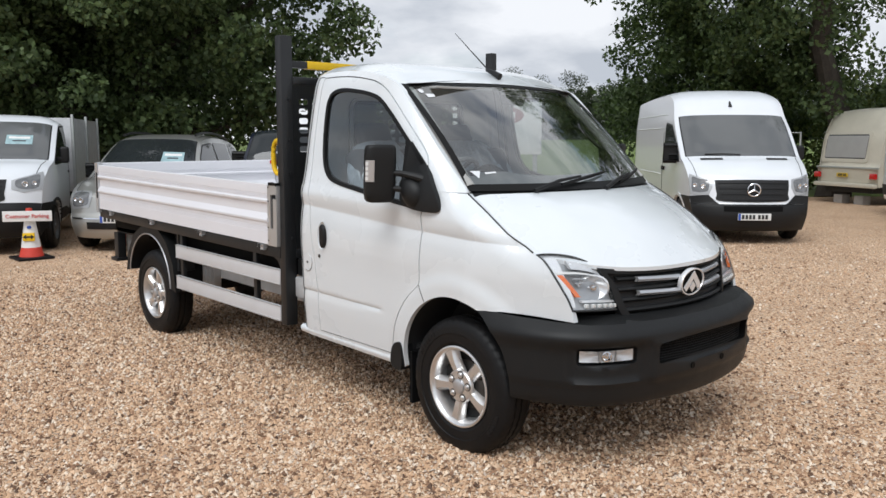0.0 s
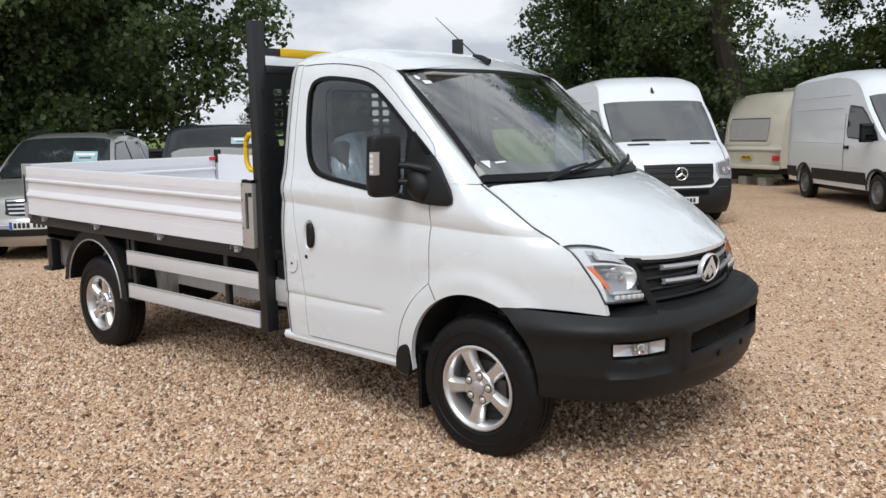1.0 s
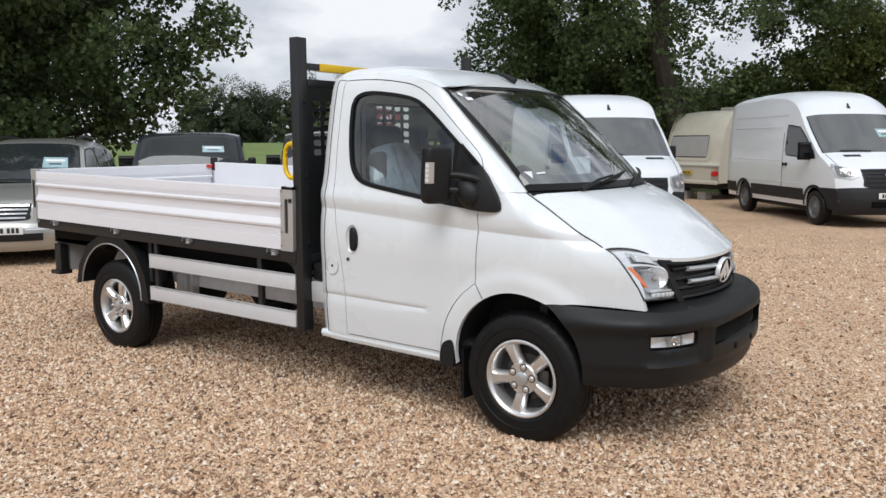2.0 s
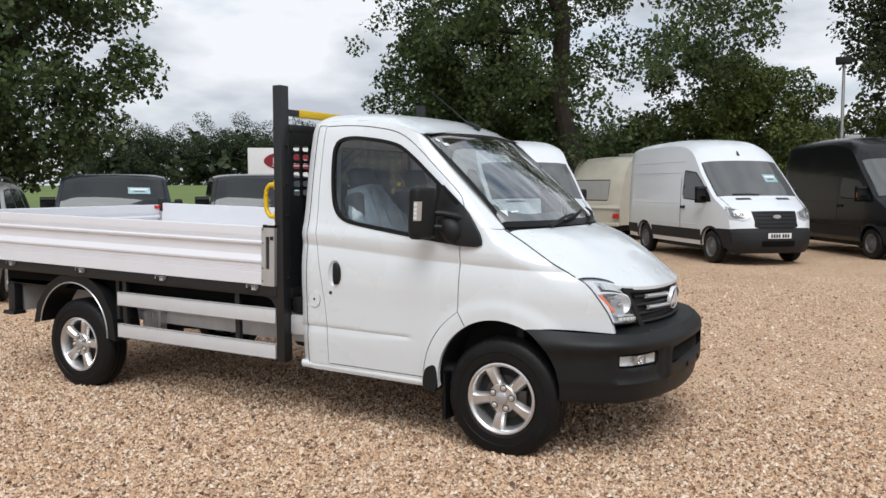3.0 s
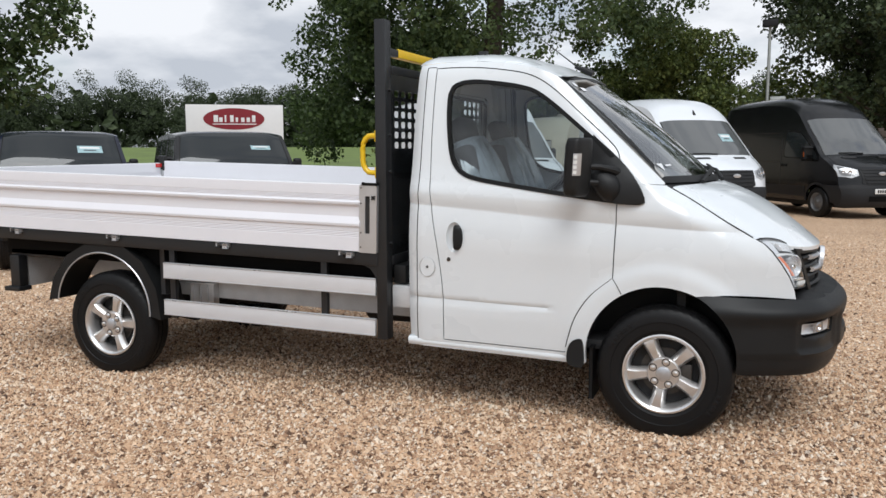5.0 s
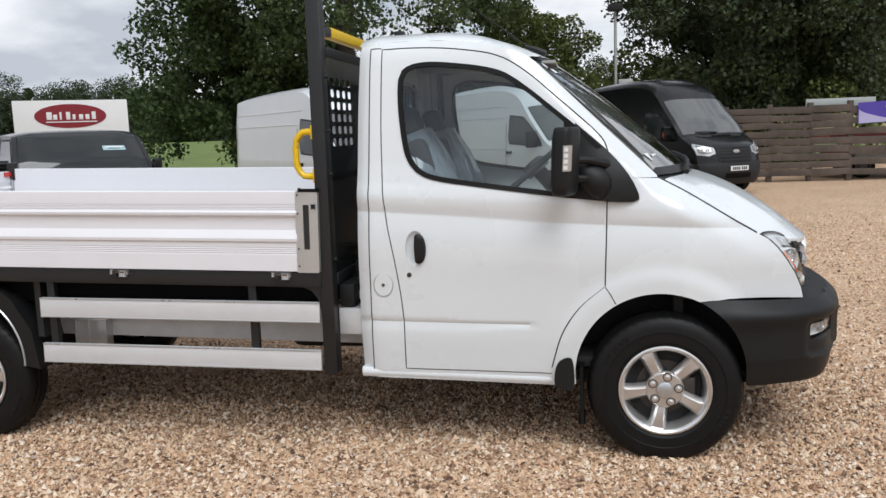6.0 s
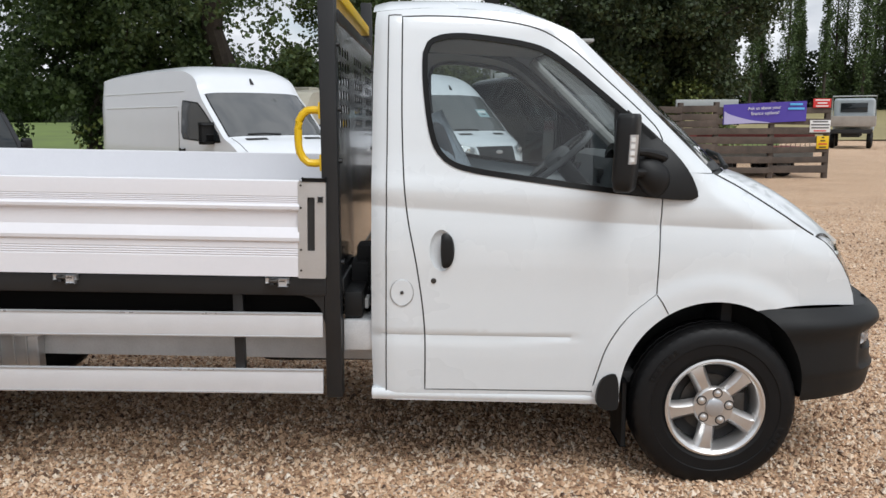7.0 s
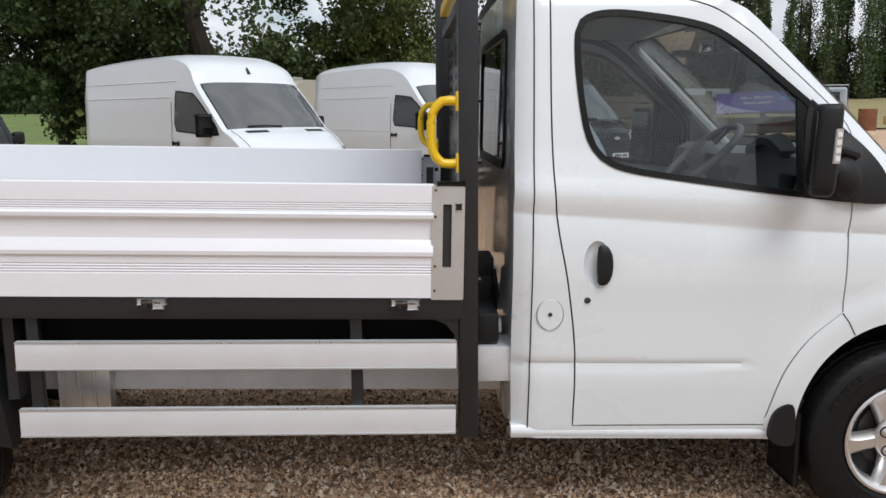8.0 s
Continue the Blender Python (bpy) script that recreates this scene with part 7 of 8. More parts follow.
def scatter_stones(n, x0, x1, y0, y1, size, seed, edge=0.7):
    """Loose stones: squashed, knocked-about lumps half sunk in the ground."""
    rg = np.random.default_rng(seed)
    base = np.array([(1, 0, 0), (0, 1, 0), (-1, 0, 0), (0, -1, 0), (0, 0, 1)], float)
    tri = np.array([(0, 1, 4), (1, 2, 4), (2, 3, 4), (3, 0, 4)])
    pos = np.stack([rg.uniform(x0, x1, n) + rg.normal(0, edge, n), rg.uniform(y0, y1, n) + rg.normal(0, edge, n)], 1)
    r = size * np.exp(rg.normal(0, 0.35, n)).clip(0.45, 2.1)
    sc = r[:, None] * np.stack([rg.uniform(0.8, 1.35, n), rg.uniform(0.65, 1.0, n), rg.uniform(0.6, 1.0, n)], 1)
    v = base[None] * sc[:, None] * (1 + rg.uniform(-0.28, 0.28, (n, 5, 1)))
    v[:, :4, 2] += r[:, None] * rg.uniform(-0.45, 0.10, (n, 4))
    a = rg.uniform(0, math.tau, n)
    tx, ty = rg.normal(0, 0.3, n), rg.normal(0, 0.3, n)
    v[:, :, 2] += tx[:, None] * v[:, :, 0] + ty[:, None] * v[:, :, 1]
    ca, sa = np.cos(a)[:, None], np.sin(a)[:, None]
    x, y = v[:, :, 0] * ca - v[:, :, 1] * sa, v[:, :, 0] * sa + v[:, :, 1] * ca
    z = v[:, :, 2] + (0.25 * r + rg.uniform(-0.2, 0.5, n) * r)[:, None]
    co = np.stack([x + pos[:, :1], y + pos[:, 1:], z], 2).reshape(-1, 3)
    f = (tri[None] + 5 * np.arange(n)[:, None, None]).reshape(-1, 3)
    return co, f


co1, f1 = scatter_stones(230000, -7.0, 5.2, -4.2, 0.9, 0.0092, 1)
co2, f2 = scatter_stones(60000, -10.0, 7.5, 0.6, 9.0, 0.0100, 2, 1.5)
co = np.concatenate([co1, co2])
f = np.concatenate([f1, f2 + len(co1)])
tagged(new("gravel_stones", mesh_from_arrays("gravel_stones", co, f, M["stone"])), "loose tan and brown gravel stones", "gravel", kind="stuff")

# ---------------------------------------------------------------- trees
LEAF = [(0.0, (0.030, 0.050, 0.017)), (0.4, (0.055, 0.090, 0.028)), (0.75, (0.09, 0.135, 0.045)), (1.0, (0.12, 0.165, 0.065))]
M["leaf"] = island_material("tree_leaf", [(p, tuple(1.22 * v for v in c)) for p, c in LEAF], 0.6, 3.0, 0.25)
M["leaf_light"] = island_material("hedge_leaf", [(p, tuple(v * q for v, q in zip(c, (1.75, 1.5, 1.15)))) for p, c in LEAF], 0.65, 3.0, 0.25)
M["leaf_far"] = island_material("far_leaf", [(p, tuple(0.52 * v + 0.007 for v in c)) for p, c in LEAF], 0.7, 3.0, 0.2)
# same leaf colours at 0.6: the crowns' shade is put into the colour
M["leaf_shaded"] = island_material("shade_leaf", [(p, tuple(v * 0.6 for v in c)) for p, c in LEAF], 0.65, 3.0, 0.2)


def leaves_at(centres, radii, per, size, seed, flat=0.75):
    """Leaf blades scattered in clumps: each a bent diamond of four corners."""
    rg = np.random.default_rng(seed)
    cnt = np.maximum(6, (per * (np.array(radii) / np.mean(radii)) ** 2).astype(int))
    c = np.repeat(np.array(centres), cnt, 0)
    r = np.repeat(np.array(radii), cnt)
    n = len(c)
    d = rg.normal(0, 1, (n, 3))
    d /= np.linalg.norm(d, axis=1)[:, None]
    p = c + d * (r * rg.uniform(0.15, 1.0, n) ** 0.45)[:, None] * (1, 1, flat)
    ax = rg.normal(0, 1, (n, 3)) + (0, 0, -0.35)
    ax /= np.linalg.norm(ax, axis=1)[:, None]
    up = rg.normal(0, 1, (n, 3)) + (0, 0, 0.8)
    sd = np.cross(ax, up)
    sd /= np.linalg.norm(sd, axis=1)[:, None] + 1e-9
    nn = np.cross(sd, ax)
    L = size * rg.uniform(0.6, 1.35, n)[:, None]
    W = L * rg.uniform(0.32, 0.48, n)[:, None]
    co = np.stack([p, p + ax * L * 0.5 + sd * W + nn * L * 0.08, p + ax * L, p + ax * L * 0.5 - sd * W + nn * L * 0.08], 1).reshape(-1, 3)
    return co, np.arange(4 * n).reshape(-1, 4)


def tree(name, x, y, height, radius, seed, label, material="leaf", clumps=130, per=260, leaf=0.16, low=0.18, trunk=0.3, lean=(0, 0), shape=1.0, group="yard trees", gaps=0.0, csize=(0.10, 0.21), limb_low=0.22):
    """A broadleaf tree: tapered trunk, forking limbs, and a crown of leaf clumps round the limb tips."""
    rg = np.random.default_rng(seed)
    t = thing(name, label, "tree", Matrix.Translation((x, y, 0)), group)
    top = Vector((lean[0], lean[1], height * 0.78))
    pts = [Vector((0, 0, -0.1))] + [Vector((top.x * k + rg.normal(0, 0.22) * radius * 0.2, top.y * k + rg.normal(0, 0.22) * radius * 0.2, top.z * k)) for k in (0.12, 0.28, 0.45, 0.62, 0.8, 1.0)]
    part("trunk", tube(pts, [trunk * 1.35, trunk, trunk * 0.85, trunk * 0.66, trunk * 0.45, trunk * 0.26, trunk * 0.1], 10), M["bark"], t)
    tips = []
    for k in range(14):
        h = rg.uniform(limb_low, 0.9)
        i = min(5, int(h * 6))
        a = pts[i].lerp(pts[i + 1], h * 6 - i)
        ang = k * 2.4 + rg.uniform(-0.5, 0.5)
        reach = radius * (0.55 + 0.45 * math.sin(math.pi * min(1, h + 0.1))) * rg.uniform(0.65, 1.0)
        b = a + Vector((math.cos(ang) * reach, math.sin(ang) * reach, reach * rg.uniform(0.25, 0.75)))
        mid = a.lerp(b, 0.5) + Vector((rg.normal(0, 0.2), rg.normal(0, 0.2), -0.10 * reach))
        part("limb", tube([a, a.lerp(mid, 0.5), mid, mid.lerp(b, 0.6), b], [trunk * 0.34, trunk * 0.28, trunk * 0.2, trunk * 0.12, trunk * 0.05], 7), M["bark"], t)
        tips += [b, mid, mid.lerp(b, 0.5), a.lerp(mid, 0.35)]
    z0 = height * low
    cen = [np.array(q) for q in tips if q.z > z0]
    rad = [radius * rg.uniform(0.12, 0.2) for _ in cen]
    clumps += len(cen)
    while len(cen) < clumps:
        if rg.uniform() < 0.45:
            q = np.array(tips[rg.integers(len(tips))]) + rg.normal(0, radius * 0.16, 3)
        else:
            d = rg.normal(0, 1, 3)
            d /= np.linalg.norm(d)
            rr = rg.uniform(0.45, 1.0) ** 0.5
            q = np.array((lean[0] * 0.6, lean[1] * 0.6, (z0 + height) / 2)) + d * rr * np.array((radius, radius, (height - z0) / 2))
        k = (q[2] - z0) / (height - z0)
        wmax = radius * (1.06 if shape == 1.0 else 1.0) * math.sin(math.pi * min(1.0, max(0.02, 0.16 + 0.80 * k))) ** 0.6
        if k < -0.02 or k > 1.0 or math.hypot(q[0] - lean[0] * 0.6, q[1] - lean[1] * 0.6) > wmax:
            continue
        if gaps and noise.noise(Vector(q * 0.35 + seed)) < -0.35 + gaps * 0.3:
            continue
        cen.append(q)
        rad.append(radius * rg.uniform(*csize))
    co, f = leaves_at(cen, rad, per, leaf, seed + 50)
    cr = new("crown", mesh_from_arrays("crown", co, f, M[material]))
    cr.parent = t
    return t


tree("broadleaf_tree", -16.9, 4.6, 12.0, 5.4, 11, "tall dense green tree behind parked cars", clumps=340, per=300, leaf=0.13, low=0.05, trunk=0.34, csize=(0.07, 0.17))
tree("broadleaf_tree", -19.5, -0.5, 13.0, 5.6, 12, "tall dense green tree behind parked cars", clumps=180, per=400, leaf=0.135, low=0.08, trunk=0.32)
tree("broadleaf_tree", -25.5, 7.5, 12.0, 5.2, 13, "tall dark green tree behind parked cars", "leaf_shaded", clumps=120, per=150, leaf=0.27, low=0.06, trunk=0.3)
tree("broadleaf_tree", -24.0, -5.0, 13.0, 6.0, 14, "tall dark green tree behind parked cars", "leaf_shaded", clumps=130, per=180, leaf=0.24, low=0.05, trunk=0.3)
tree("broadleaf_tree", -7.4, 21.8, 20.5, 8.1, 21, "large open-crowned tree with a forked trunk", clumps=800, per=105, leaf=0.150, low=0.10, trunk=0.40, gaps=0.6, lean=(-1.0, 0), csize=(0.05, 0.105), limb_low=0.36)
tree("broadleaf_tree", -12.5, 24.0, 8.4, 4.4, 22, "dark green tree beside the field", "leaf", clumps=170, per=200, leaf=0.16, low=0.04, trunk=0.25)
tree("broadleaf_tree", -3.6, 27.5, 6.9, 3.5, 24, "small light green tree behind vans", "leaf_light", clumps=90, per=330, leaf=0.13, low=0.08, trunk=0.18)
tree("broadleaf_tree", 5.6, 27.8, 15.0, 5.2, 25, "tall dark tree behind a timber fence", "leaf_shaded", clumps=210, per=300, leaf=0.16, low=0.10, trunk=0.38)
tree("broadleaf_tree", 8.6, 33.0, 12.5, 4.3, 26, "tall dark tree behind a timber fence", "leaf_shaded", clumps=140, per=300, leaf=0.15, low=0.12, trunk=0.34)


def hedge(name, line, height, depth, seed, label, material, leaf=0.16, per=190, step=0.75, kind="stuff", rough=1.0, clump=1.0):
    """An uneven band of bushes along a line."""
    rg = np.random.default_rng(seed)
    cen, rad = [], []
    for x, y in smooth_line(line, step):
        hh = height * (0.75 + 0.35 * rough * noise.noise(Vector((x * 0.25 * rough, y * 0.25 * rough, seed))) + 0.1 * rough * rg.normal())
        z = 0.3
        while z < hh:
            cen.append((x + rg.normal(0, depth * 0.35), y + rg.normal(0, depth * 0.35), z))
            rad.append(clump * rg.uniform(0.5, 0.9) * (step / 0.75) ** 0.7)
            z += 0.75 * (step / 0.75) ** 0.6
    co, f = leaves_at(cen, rad, per, leaf, seed, 0.9)
    return tagged(new(name, mesh_from_arrays(name, co, f, M[material])), label, "hedge", kind=kind)


hedge("hedge", [(-9.5, 25.5), (-4, 27.0), (2.0, 28.0), (6.2, 27.0), (8.4, 27.4)], 5.2, 1.6, 31, "thick mixed hedge behind the parked vans", "leaf_light")
hedge("hedge", [(-26, -10), (-22, -2), (-20.5, 4), (-19.0, 7.5)], 6.5, 2.0, 32, "dark hedge under tall trees", "leaf_shaded")
hedge("bramble", [(-13.5, 9.6), (-12.8, 11.2), (-12.6, 12.4)], 0.75, 0.6, 33, "low scrubby bushes at the yard edge", "leaf_light", per=120)
hedge("bramble", [(-9.6, 15.4), (-9.0, 16.4)], 1.25, 0.5, 34, "low scrubby bush at the yard edge", "leaf_light", per=70)
def wood(line, seed, label, material, spacing=4.6, height=11.0, base=0.2):
    """A belt of rounded far trees: leafy clumps all over each crown, coarse leaves inside."""
    rg = np.random.default_rng(seed)
    cen, rad, core, crad = [], [], [], []
    for i, (x, y) in enumerate(smooth_line(line, spacing)):
        for back in (0, 5.5):
            r, h = rg.uniform(2.6, 4.4), height * (0.72 + 0.42 * noise.noise(Vector((i * 0.33, back, seed))) + rg.uniform(-0.06, 0.14)) + (1.5 if back else 0)
            c = np.array((x + rg.normal(0, 1.0) - 0.6 * back, y + rg.normal(0, 0.8) + 0.8 * back, base + h * 0.48))
            core.append(c), crad.append(r * 0.75)
            for k in range(26):
                d = rg.normal(0, 1, 3)
                d /= np.linalg.norm(d)
                cen.append(c + d * (r * 0.9, r * 0.9, h * 0.46))
                rad.append(rg.uniform(1.0, 1.6))
    a, f = leaves_at(cen, rad, 250, 0.19, seed, 0.8)
    b, g = leaves_at(core, crad, 150, 1.2, seed + 1, 1.2)
    me = mesh_from_arrays("far_wood", np.concatenate([a, b]), np.concatenate([f, g + len(a)]), M[material])
    return tagged(new("far_wood", me), label, "wood", kind="stuff")


wood([(-88, 66), (-75, 78), (-50, 90), (-30, 96), (-10, 92), (10, 90)], 35, "distant woodland beyond the meadow", "leaf_far")
hedge("far_wood", [(14, 136), (40, 128), (66, 117), (92, 104), (120, 88), (145, 60)], 13.5, 5.0, 36, "distant woodland beyond the dry field", "leaf_far", leaf=0.5, per=260, step=2.0, rough=0.5, clump=1.5)
# never in view: added so glass and paint reflect a dark skyline
hedge("far_wood", [(-150, 10), (-110, -20), (-70, -60), (-10, -85), (60, -70), (110, -20), (140, 25)], 9.0, 4.0, 37, "unseen woodland added behind the camera for reflections", "leaf_shaded", leaf=1.2, per=40, step=4.0)


def poplar(x, y, height, radius, seed):
    rg = np.random.default_rng(seed)
    t = thing("poplar_tree", "tall slim poplar with feathery upright crown", "tree", Matrix.Translation((x, y, 0)), "row of poplars")
    part("trunk", tube([(0, 0, -0.1), (0.1, 0, height * 0.4), (0, 0.1, height * 0.95)], [0.28, 0.2, 0.04], 8), M["bark"], t)
    cen, rad = [], []
    for k in range(60):
        z = height * rg.uniform(0.12, 1.0)
        w = radius * (0.35 + 0.65 * math.sin(math.pi * (z / height) ** 0.8) ** 0.7)
        a = rg.uniform(0, math.tau)
        cen.append((w * 0.5 * math.cos(a), w * 0.5 * math.sin(a), z))
        rad.append(w * rg.uniform(0.4, 0.7))
    co, f = leaves_at(cen, rad, 95, 0.26, seed, 2.2)
    cr = new("crown", mesh_from_arrays("crown", co, f, M["leaf"]))
    cr.parent = t


for k in range(44):
    poplar(30 + 1.55 * k + (k * 37 % 7) * 0.22, 128 - 0.75 * k + (k % 3) * 2.0, 21 + (k * 53 % 13), 1.0 + 0.16 * (k * 29 % 5), 60 + k)

# ---------------------------------------------------------------- fence, banner, signs, lamp
fence = thing("timber_fence", "weathered dark timber plank fence with gaps", "fence")
FY = 19.35
posts = [3.4, 4.55, 5.6, 6.62, 8.2, 9.78]
for k, x in enumerate(posts):
    part("fence_post", boxed((x - 0.07, FY - 0.02, -0.1), (x + 0.07, FY + 0.12, 2.1 + (0.12 if k == 5 else 0.02 * k)), 0.012), M["fence_wood"], fence)
rf = random.Random(9)
for k in range(len(posts) - 1):
    x0, x1 = posts[k], posts[k + 1]
    z, rows = 0.22, 7 if k > 2 else 9
    for j in range(rows):
        h = 1.92 / rows
        zz = 0.16 + j * h
        hh = h * rf.uniform(0.58, 0.80) if k > 2 else h * rf.uniform(0.74, 0.95)
        dz = rf.uniform(-0.022, 0.022)
        pl = bmesh.new()
        box(pl, (x0 - 0.02, FY - 0.05 + rf.uniform(-0.008, 0.008), zz), (x1 + 0.02, FY - 0.022, zz + hh), 0.005)
        for v in pl.verts:
            v.co.z += dz * (v.co.x - x0)
        part("plank", pl, M["fence_wood"], fence)
part("stored_panel", boxed((5.6, FY + 0.5, 1.9), (7.4, FY + 0.6, 2.24), 0.01), M["tin"], fence, "pale panel leaning behind the fence")
part("stored_panel", boxed((6.9, FY + 0.4, 0.5), (9.6, FY + 0.6, 0.8), 0.01), M["tin"], fence, "pale panel stacked behind the fence")
rt = thing("flatbed_trailer", "faded red trailer with mesh sides behind the fence", "trailer")
part("trailer_deck", boxed((6.3, FY + 0.7, 0.72), (9.75, FY + 2.6, 0.86), 0.02), M["old_red"], rt)
part("trailer_side", boxed((6.3, FY + 0.68, 1.02), (9.75, FY + 0.74, 1.38), 0.01), M["old_red"], rt)
part("trailer_side", boxed((6.3, FY + 2.56, 1.02), (9.75, FY + 2.62, 1.38), 0.01), M["old_red"], rt)
for k in range(24):
    part("mesh_bar", rod(bmesh.new(), (6.4 + 0.14 * k, FY + 0.71, 0.86), (6.4 + 0.14 * k, FY + 0.71, 1.03), 0.008, n=5), M["dark"], rt)
part("trailer_chassis", boxed((6.4, FY + 1.2, 0.46), (9.6, FY + 2.1, 0.72), 0.02), M["dark"], rt)
for x in (7.2, 8.9):
    wheel(rt, x, FY + 0.75, 0.34, -1, 0.34, 0.2, 0.2, 0.2, True, detail=20)
    wheel(rt, x, FY + 2.55, 0.34, 1, 0.34, 0.2, 0.2, 0.2, True, detail=20)

bn = thing("banner", "purple vinyl finance banner tied to the fence", "banner")
BY = FY - 0.075
part("banner_sheet", patch(lambda u, v: (6.78 + 2.34 * u, BY - 0.012 * math.sin(9 * u) * (1 - v), 1.52 + 0.56 * v + 0.10 * u), 24, 6, (0, 0.006, 0)), M["purple"], bn)
part("banner_swoosh", sheet(smooth_line([(6.80, 1.53), (7.6, 1.565), (8.1, 1.575), (7.5, 1.66), (6.98, 1.80), (6.80, 1.90)], 0.06, True, sharp=(0, 5)), lambda x, z: (x, BY - 0.022, z), cell=0.1, rim=(0, 0.008, 0)), M["lavender"], bn)
face = Matrix.Rotation(radians(90), 4, "X") 
tilt = Matrix.Rotation(radians(-2.4), 4, "Y")
words("Ask us about your", 0.125, M["board"], bn, Matrix.Translation((7.92, BY - 0.03, 1.985)) @ tilt @ face, label="white banner lettering")
words("finance options!", 0.125, M["board"], bn, Matrix.Translation((7.95, BY - 0.03, 1.84)) @ tilt @ face, label="white banner lettering")
for z, w in ((2.085, 0.36), (1.965, 0.46)):
    part("writing_bar", boxed((8.82 - w / 2, BY - 0.026, z - 0.03), (8.82 + w / 2, BY - 0.020, z + 0.03), 0.004), M["sky_blue"], bn)


def notice(x0, x1, z0, z1, mat, label, bars):
    n = thing("notice_board", label, "sign", None, "fence notices")
    part("notice_panel", boxed((x0, BY - 0.01, z0), (x1, BY + 0.02, z1), 0.004), M[mat], n)
    for k, (w, mt) in enumerate(bars):
        z = z1 - (k + 0.5) * (z1 - z0) / len(bars)
        hh = 0.20 * (z1 - z0) / len(bars)
        part("writing_bar", boxed(((x0 + x1) / 2 - w * (x1 - x0) / 2, BY - 0.016, z - hh), ((x0 + x1) / 2 + w * (x1 - x0) / 2, BY - 0.009, z + hh), 0.002), M[mt], n)


notice(9.30, 9.80, 1.99, 2.24, "red_paint", "small red notice on the fence", ((0.8, "board"), (0.55, "board"), (0.7, "board")))
notice(9.24, 9.82, 1.30, 1.64, "board", "white notice with dark writing on the fence", ((0.75, "ink"), (0.9, "ink"), (0.85, "ink"), (0.6, "red_paint")))
notice(9.46, 9.80, 0.84, 1.20, "yellow", "yellow warning notice on the fence", ((0.22, "ink"), (0.4, "ink"), (0.7, "red_paint"), (0.6, "ink")))

# yard lamp behind the hedge
lp = thing("yard_lamp", "tall pale yard lamp with two floodlight heads", "lamp", Matrix.Translation((0.58, 24.6, 0)) @ Matrix.Scale(0.87, 4))
part("pole", rod(bmesh.new(), (0, 0, -0.1), (0, 0, 6.4), 0.08, 0.05, 12), M["tin"], lp)
part("flood_head", boxed((-0.28, -0.25, 6.35), (0.28, 0.1, 6.62), 0.04), M["grey_plastic"], lp)
part("lower_head", boxed((0.1, -0.2, 3.5), (0.65, 0.1, 3.75), 0.05), M["tin"], lp)

# dealer's board behind the dark cars
sg = thing("dealer_sign", "white board with maroon oval dealer sign", "sign", Matrix.Translation((-10.5, 10.35, 0)) @ Matrix.Rotation(radians(34), 4, "Z"))
part("sign_board", boxed((-1.05, -0.02, 1.35), (1.05, 0.02, 2.56), 0.008), M["board"], sg)
for x in (-0.9, 0.9):
    part("sign_leg", boxed((x - 0.05, 0.02, -0.1), (x + 0.05, 0.12, 2.4), 0.006), M["tin"], sg)
ov = sheet(circle(-0.02, 2.25, 0.66, 40, 0.235), lambda x, z: (x, -0.027, z), cell=0.12, rim=(0, 0.006, 0))
ov_ob = part("sign_oval", ov, M["maroon"], sg, "maroon oval panel")
for k, w in enumerate((0.13, 0.10, 0.05, 0.10, 0.07, 0.10, 0.10, 0.10)):
    x = -0.46 + 0.118 * k
    part("writing_bar", boxed((x, -0.034, 2.18), (x + w * 0.75, -0.028, 2.33 - (0.05 if k not in (0, 2, 3, 7) else 0)), 0.003), M["board"], ov_ob)
part("writing_bar", boxed((-0.48, -0.034, 2.125), (0.46, -0.028, 2.145), 0.002), M["board"], ov_ob)

# customer parking cone
cn = thing("traffic_cone", "red and white cone with a customer parking sign", "traffic cone", Matrix.Translation((-9.52, -0.27, 0)) @ Matrix.Scale(0.866, 4))
part("cone_base", boxed((-0.28, -0.28, 0.0), (0.28, 0.28, 0.045), 0.03), M["rubber"], cn)
part("cone_foot", lathe([(0.19, 0.045), (0.15, 0.20), (0.0, 0.20)], 24, "z"), M["cone_red"], cn)
part("cone_sleeve", lathe([(0.152, 0.19), (0.085, 0.62), (0.0, 0.62)], 24, "z"), M["board"], cn)
part("cone_tip", lathe([(0.088, 0.61), (0.05, 0.80), (0.0, 0.805)], 20, "z"), M["board"], cn)
part("cone_cap", lathe([(0.052, 0.79), (0.046, 0.835), (0.0, 0.84)], 20, "z"), M["cone_red"], cn)
cm = Matrix.Rotation(radians(62), 4, "Z")
part("sign_panel", boxed((-0.37, -0.155, 0.63), (0.37, -0.135, 0.80), 0.006, cm), M["board"], cn, "white customer parking panel")
words("Customer Parking", 0.088, M["red_paint"], cn, cm @ Matrix.Translation((0, -0.16, 0.715)) @ face, label="red lettering")
part("sleeve_label", boxed((-0.09, -0.155, 0.31), (0.09, -0.120, 0.44), 0.005, cm), M["yellow"], cn)
arrow = [(-0.085, 0.375), (-0.035, 0.335), (-0.035, 0.36), (0.035, 0.36), (0.035, 0.335), (0.085, 0.375), (0.035, 0.415), (0.035, 0.39), (-0.035, 0.39), (-0.035, 0.415)]
part("arrow_mark", sheet(arrow, lambda x, z: tuple(cm @ Vector((x, -0.158, z))), cell=0.05, rim=(0, 0.004, 0)), M["ink"], cn)
part("blue_dot", sheet(circle(0.0, 0.53, 0.025, 16), lambda x, z: tuple(cm @ Vector((x, -0.118, z))), cell=0.05, rim=(0, 0.02, 0)), M["blue_paint"], cn)

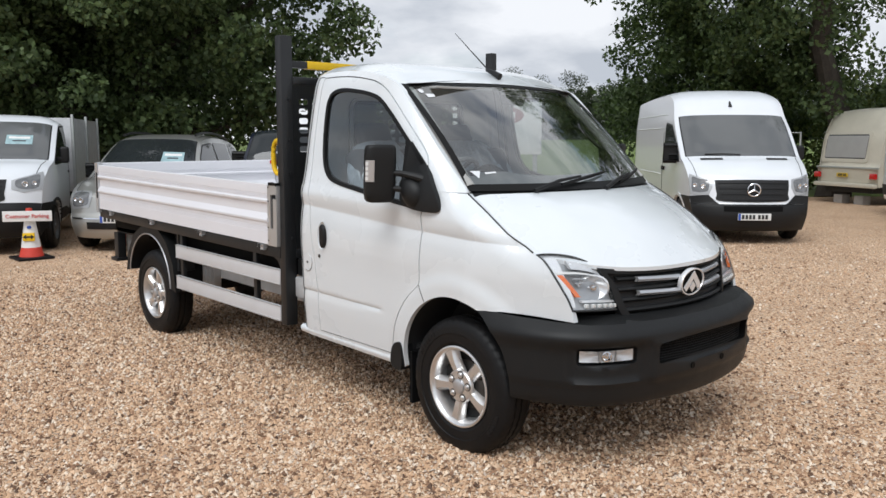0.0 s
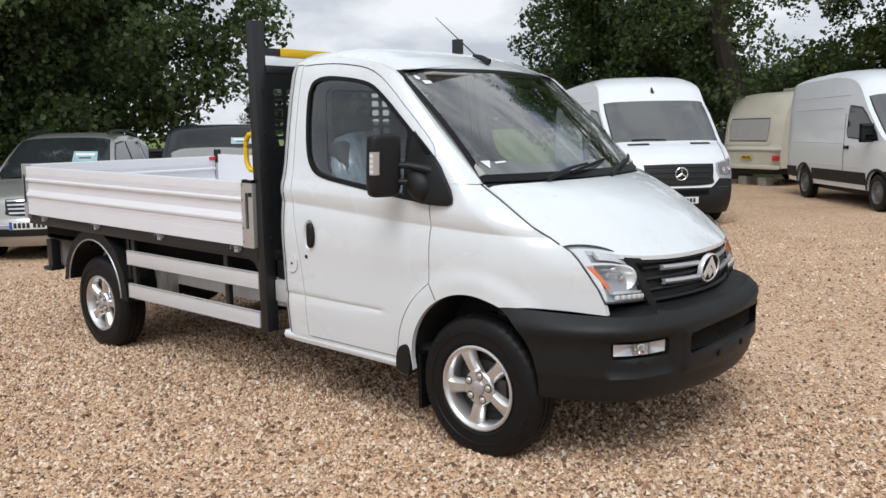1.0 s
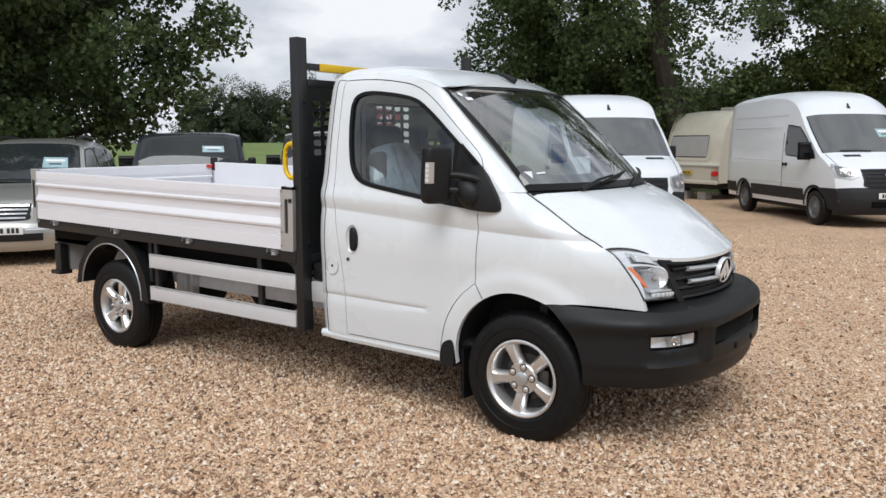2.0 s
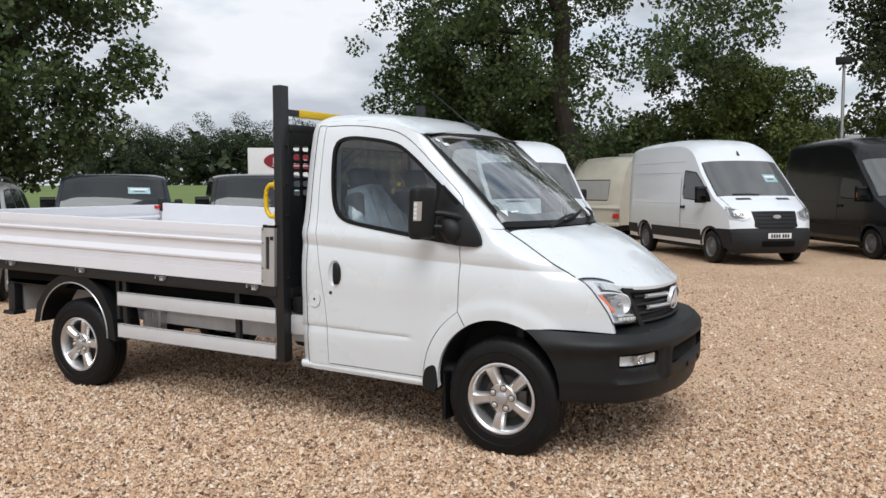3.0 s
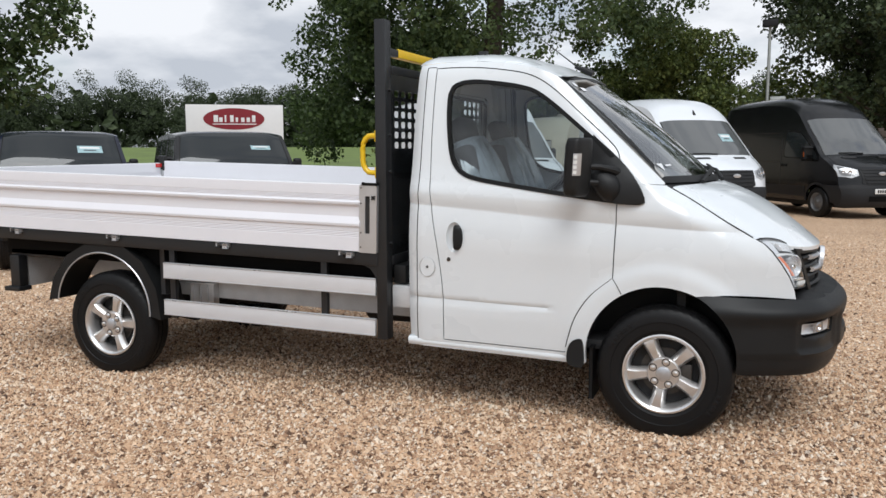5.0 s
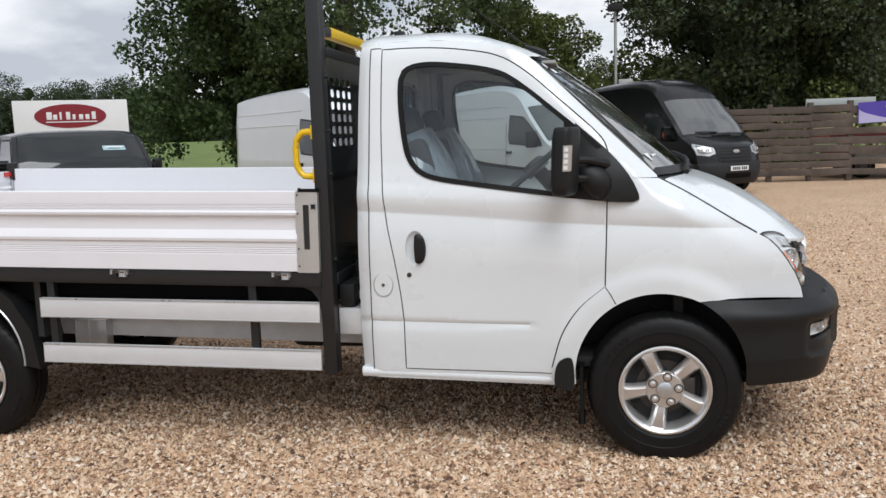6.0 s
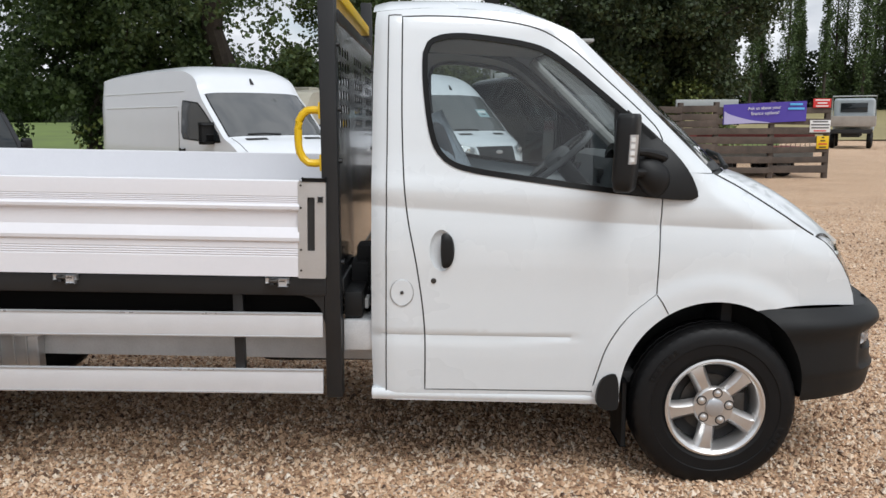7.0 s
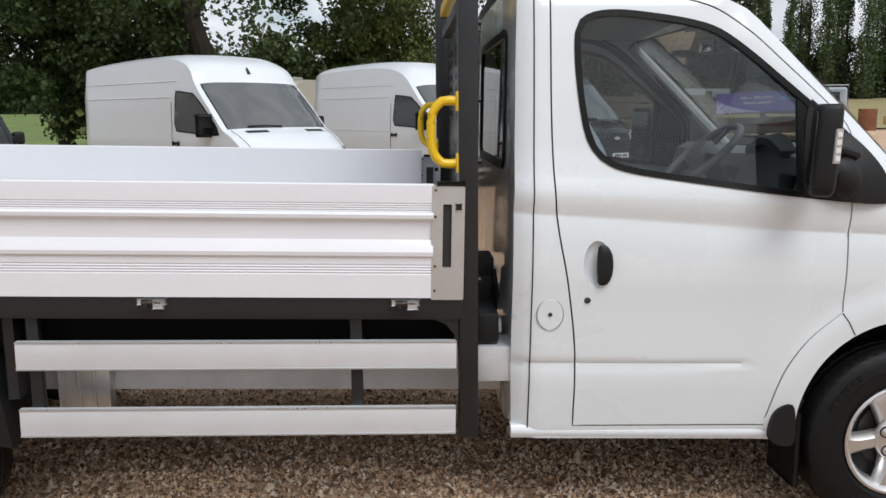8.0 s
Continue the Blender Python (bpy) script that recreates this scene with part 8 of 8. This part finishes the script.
# wire mesh fence between van and caravan
mf = thing("mesh_fence", "thin grey wire mesh fence panel", "fence", Matrix.Translation((-8.6, 17.3, 0)) @ Matrix.Rotation(radians(35), 4, "Z"))
for x in (0, 1.0, 2.0):
    part("fence_post", rod(bmesh.new(), (x, 0, -0.1), (x, 0, 1.9), 0.025), M["tin"], mf)
for z in (0.3, 1.1, 1.88):
    part("fence_wire", rod(bmesh.new(), (0, 0, z), (2.0, 0, z), 0.010, n=6), M["tin"], mf)

# small flatbed lorry far down the track, and an oil drum
M["lorry_grey"] = simple("dusty_grey_cab_paint", (0.36, 0.40, 0.42), 0.5, vary=0.1, scale=2.0)
M["lorry_bed"] = simple("weathered_pale_bed_boards", (0.33, 0.30, 0.27), 0.75, vary=0.25, scale=3.0)
fl = thing("parked_lorry", "grey flatbed lorry with weathered pale bed far down the track", "truck", stand(25.0, 48.8, 62) @ Matrix.Scale(1.22, 4))
part("lorry_cab", boxed((-0.9, -0.95, 0.75), (0.9, 0.95, 2.45), 0.18, seg=4), M["lorry_grey"], fl)
part("cab_window", boxed((-0.94, -0.62, 1.75), (-0.89, 0.62, 2.22), 0.02), M["van_glass"], fl)
part("lorry_bed", boxed((-4.2, -1.05, 1.05), (-1.0, 1.05, 1.55), 0.03), M["lorry_bed"], fl)
part("tail_bar", boxed((-4.24, -0.95, 0.72), (-4.14, 0.95, 0.92), 0.02), M["dark"], fl)
part("bed_frame", tube([(-1.05, -1.0, 1.5), (-1.05, -1.0, 2.55), (-1.05, 1.0, 2.55), (-1.05, 1.0, 1.5)], 0.035, 8), M["tin"], fl)
part("lorry_chassis", boxed((-4.1, -0.4, 0.55), (0.7, 0.4, 0.9), 0.03), M["dark"], fl)
for x in (0.0, -3.1):
    for s in (-1, 1):
        wheel(fl, x, s * 0.92, 0.38, s, 0.38, 0.2, 0.22, 0.2, True, detail=24)
dr = lathe([(0.0, -0.05), (0.29, 0.0), (0.29, 0.3), (0.30, 0.31), (0.29, 0.32), (0.29, 0.6), (0.30, 0.61), (0.29, 0.62), (0.29, 0.88), (0.0, 0.88)], 24, "z")
bmesh.ops.transform(dr, matrix=Matrix.Translation((33.6, 59.2, 0)) @ Matrix.Scale(2.3, 4) @ Matrix.Diagonal((1, 1, 0.82, 1)), verts=dr.verts[:])
solo("storage_tank", dr, M["rust"], "rusty brown steel tank beside the track", "tank")
sk = thing("yellow_trailer", "pale yellow trailer with dark frame beside the track", "trailer", Matrix.Translation((36.3, 59.5, 0)))
part("trailer_body", boxed((-1.0, -0.6, 0.45), (1.6, 0.6, 1.15), 0.12, seg=3), M["straw"], sk)
part("trailer_frame", tube([(-0.9, 0, 0.4), (-0.9, 0, 2.6), (1.5, 0, 2.6), (1.5, 0, 0.4)], 0.09, 8), M["dark"], sk)
for x in (-0.5, 1.0):
    wheel(sk, x, -0.62, 0.32, -1, 0.32, 0.19, 0.18, 0.2, True, detail=20)
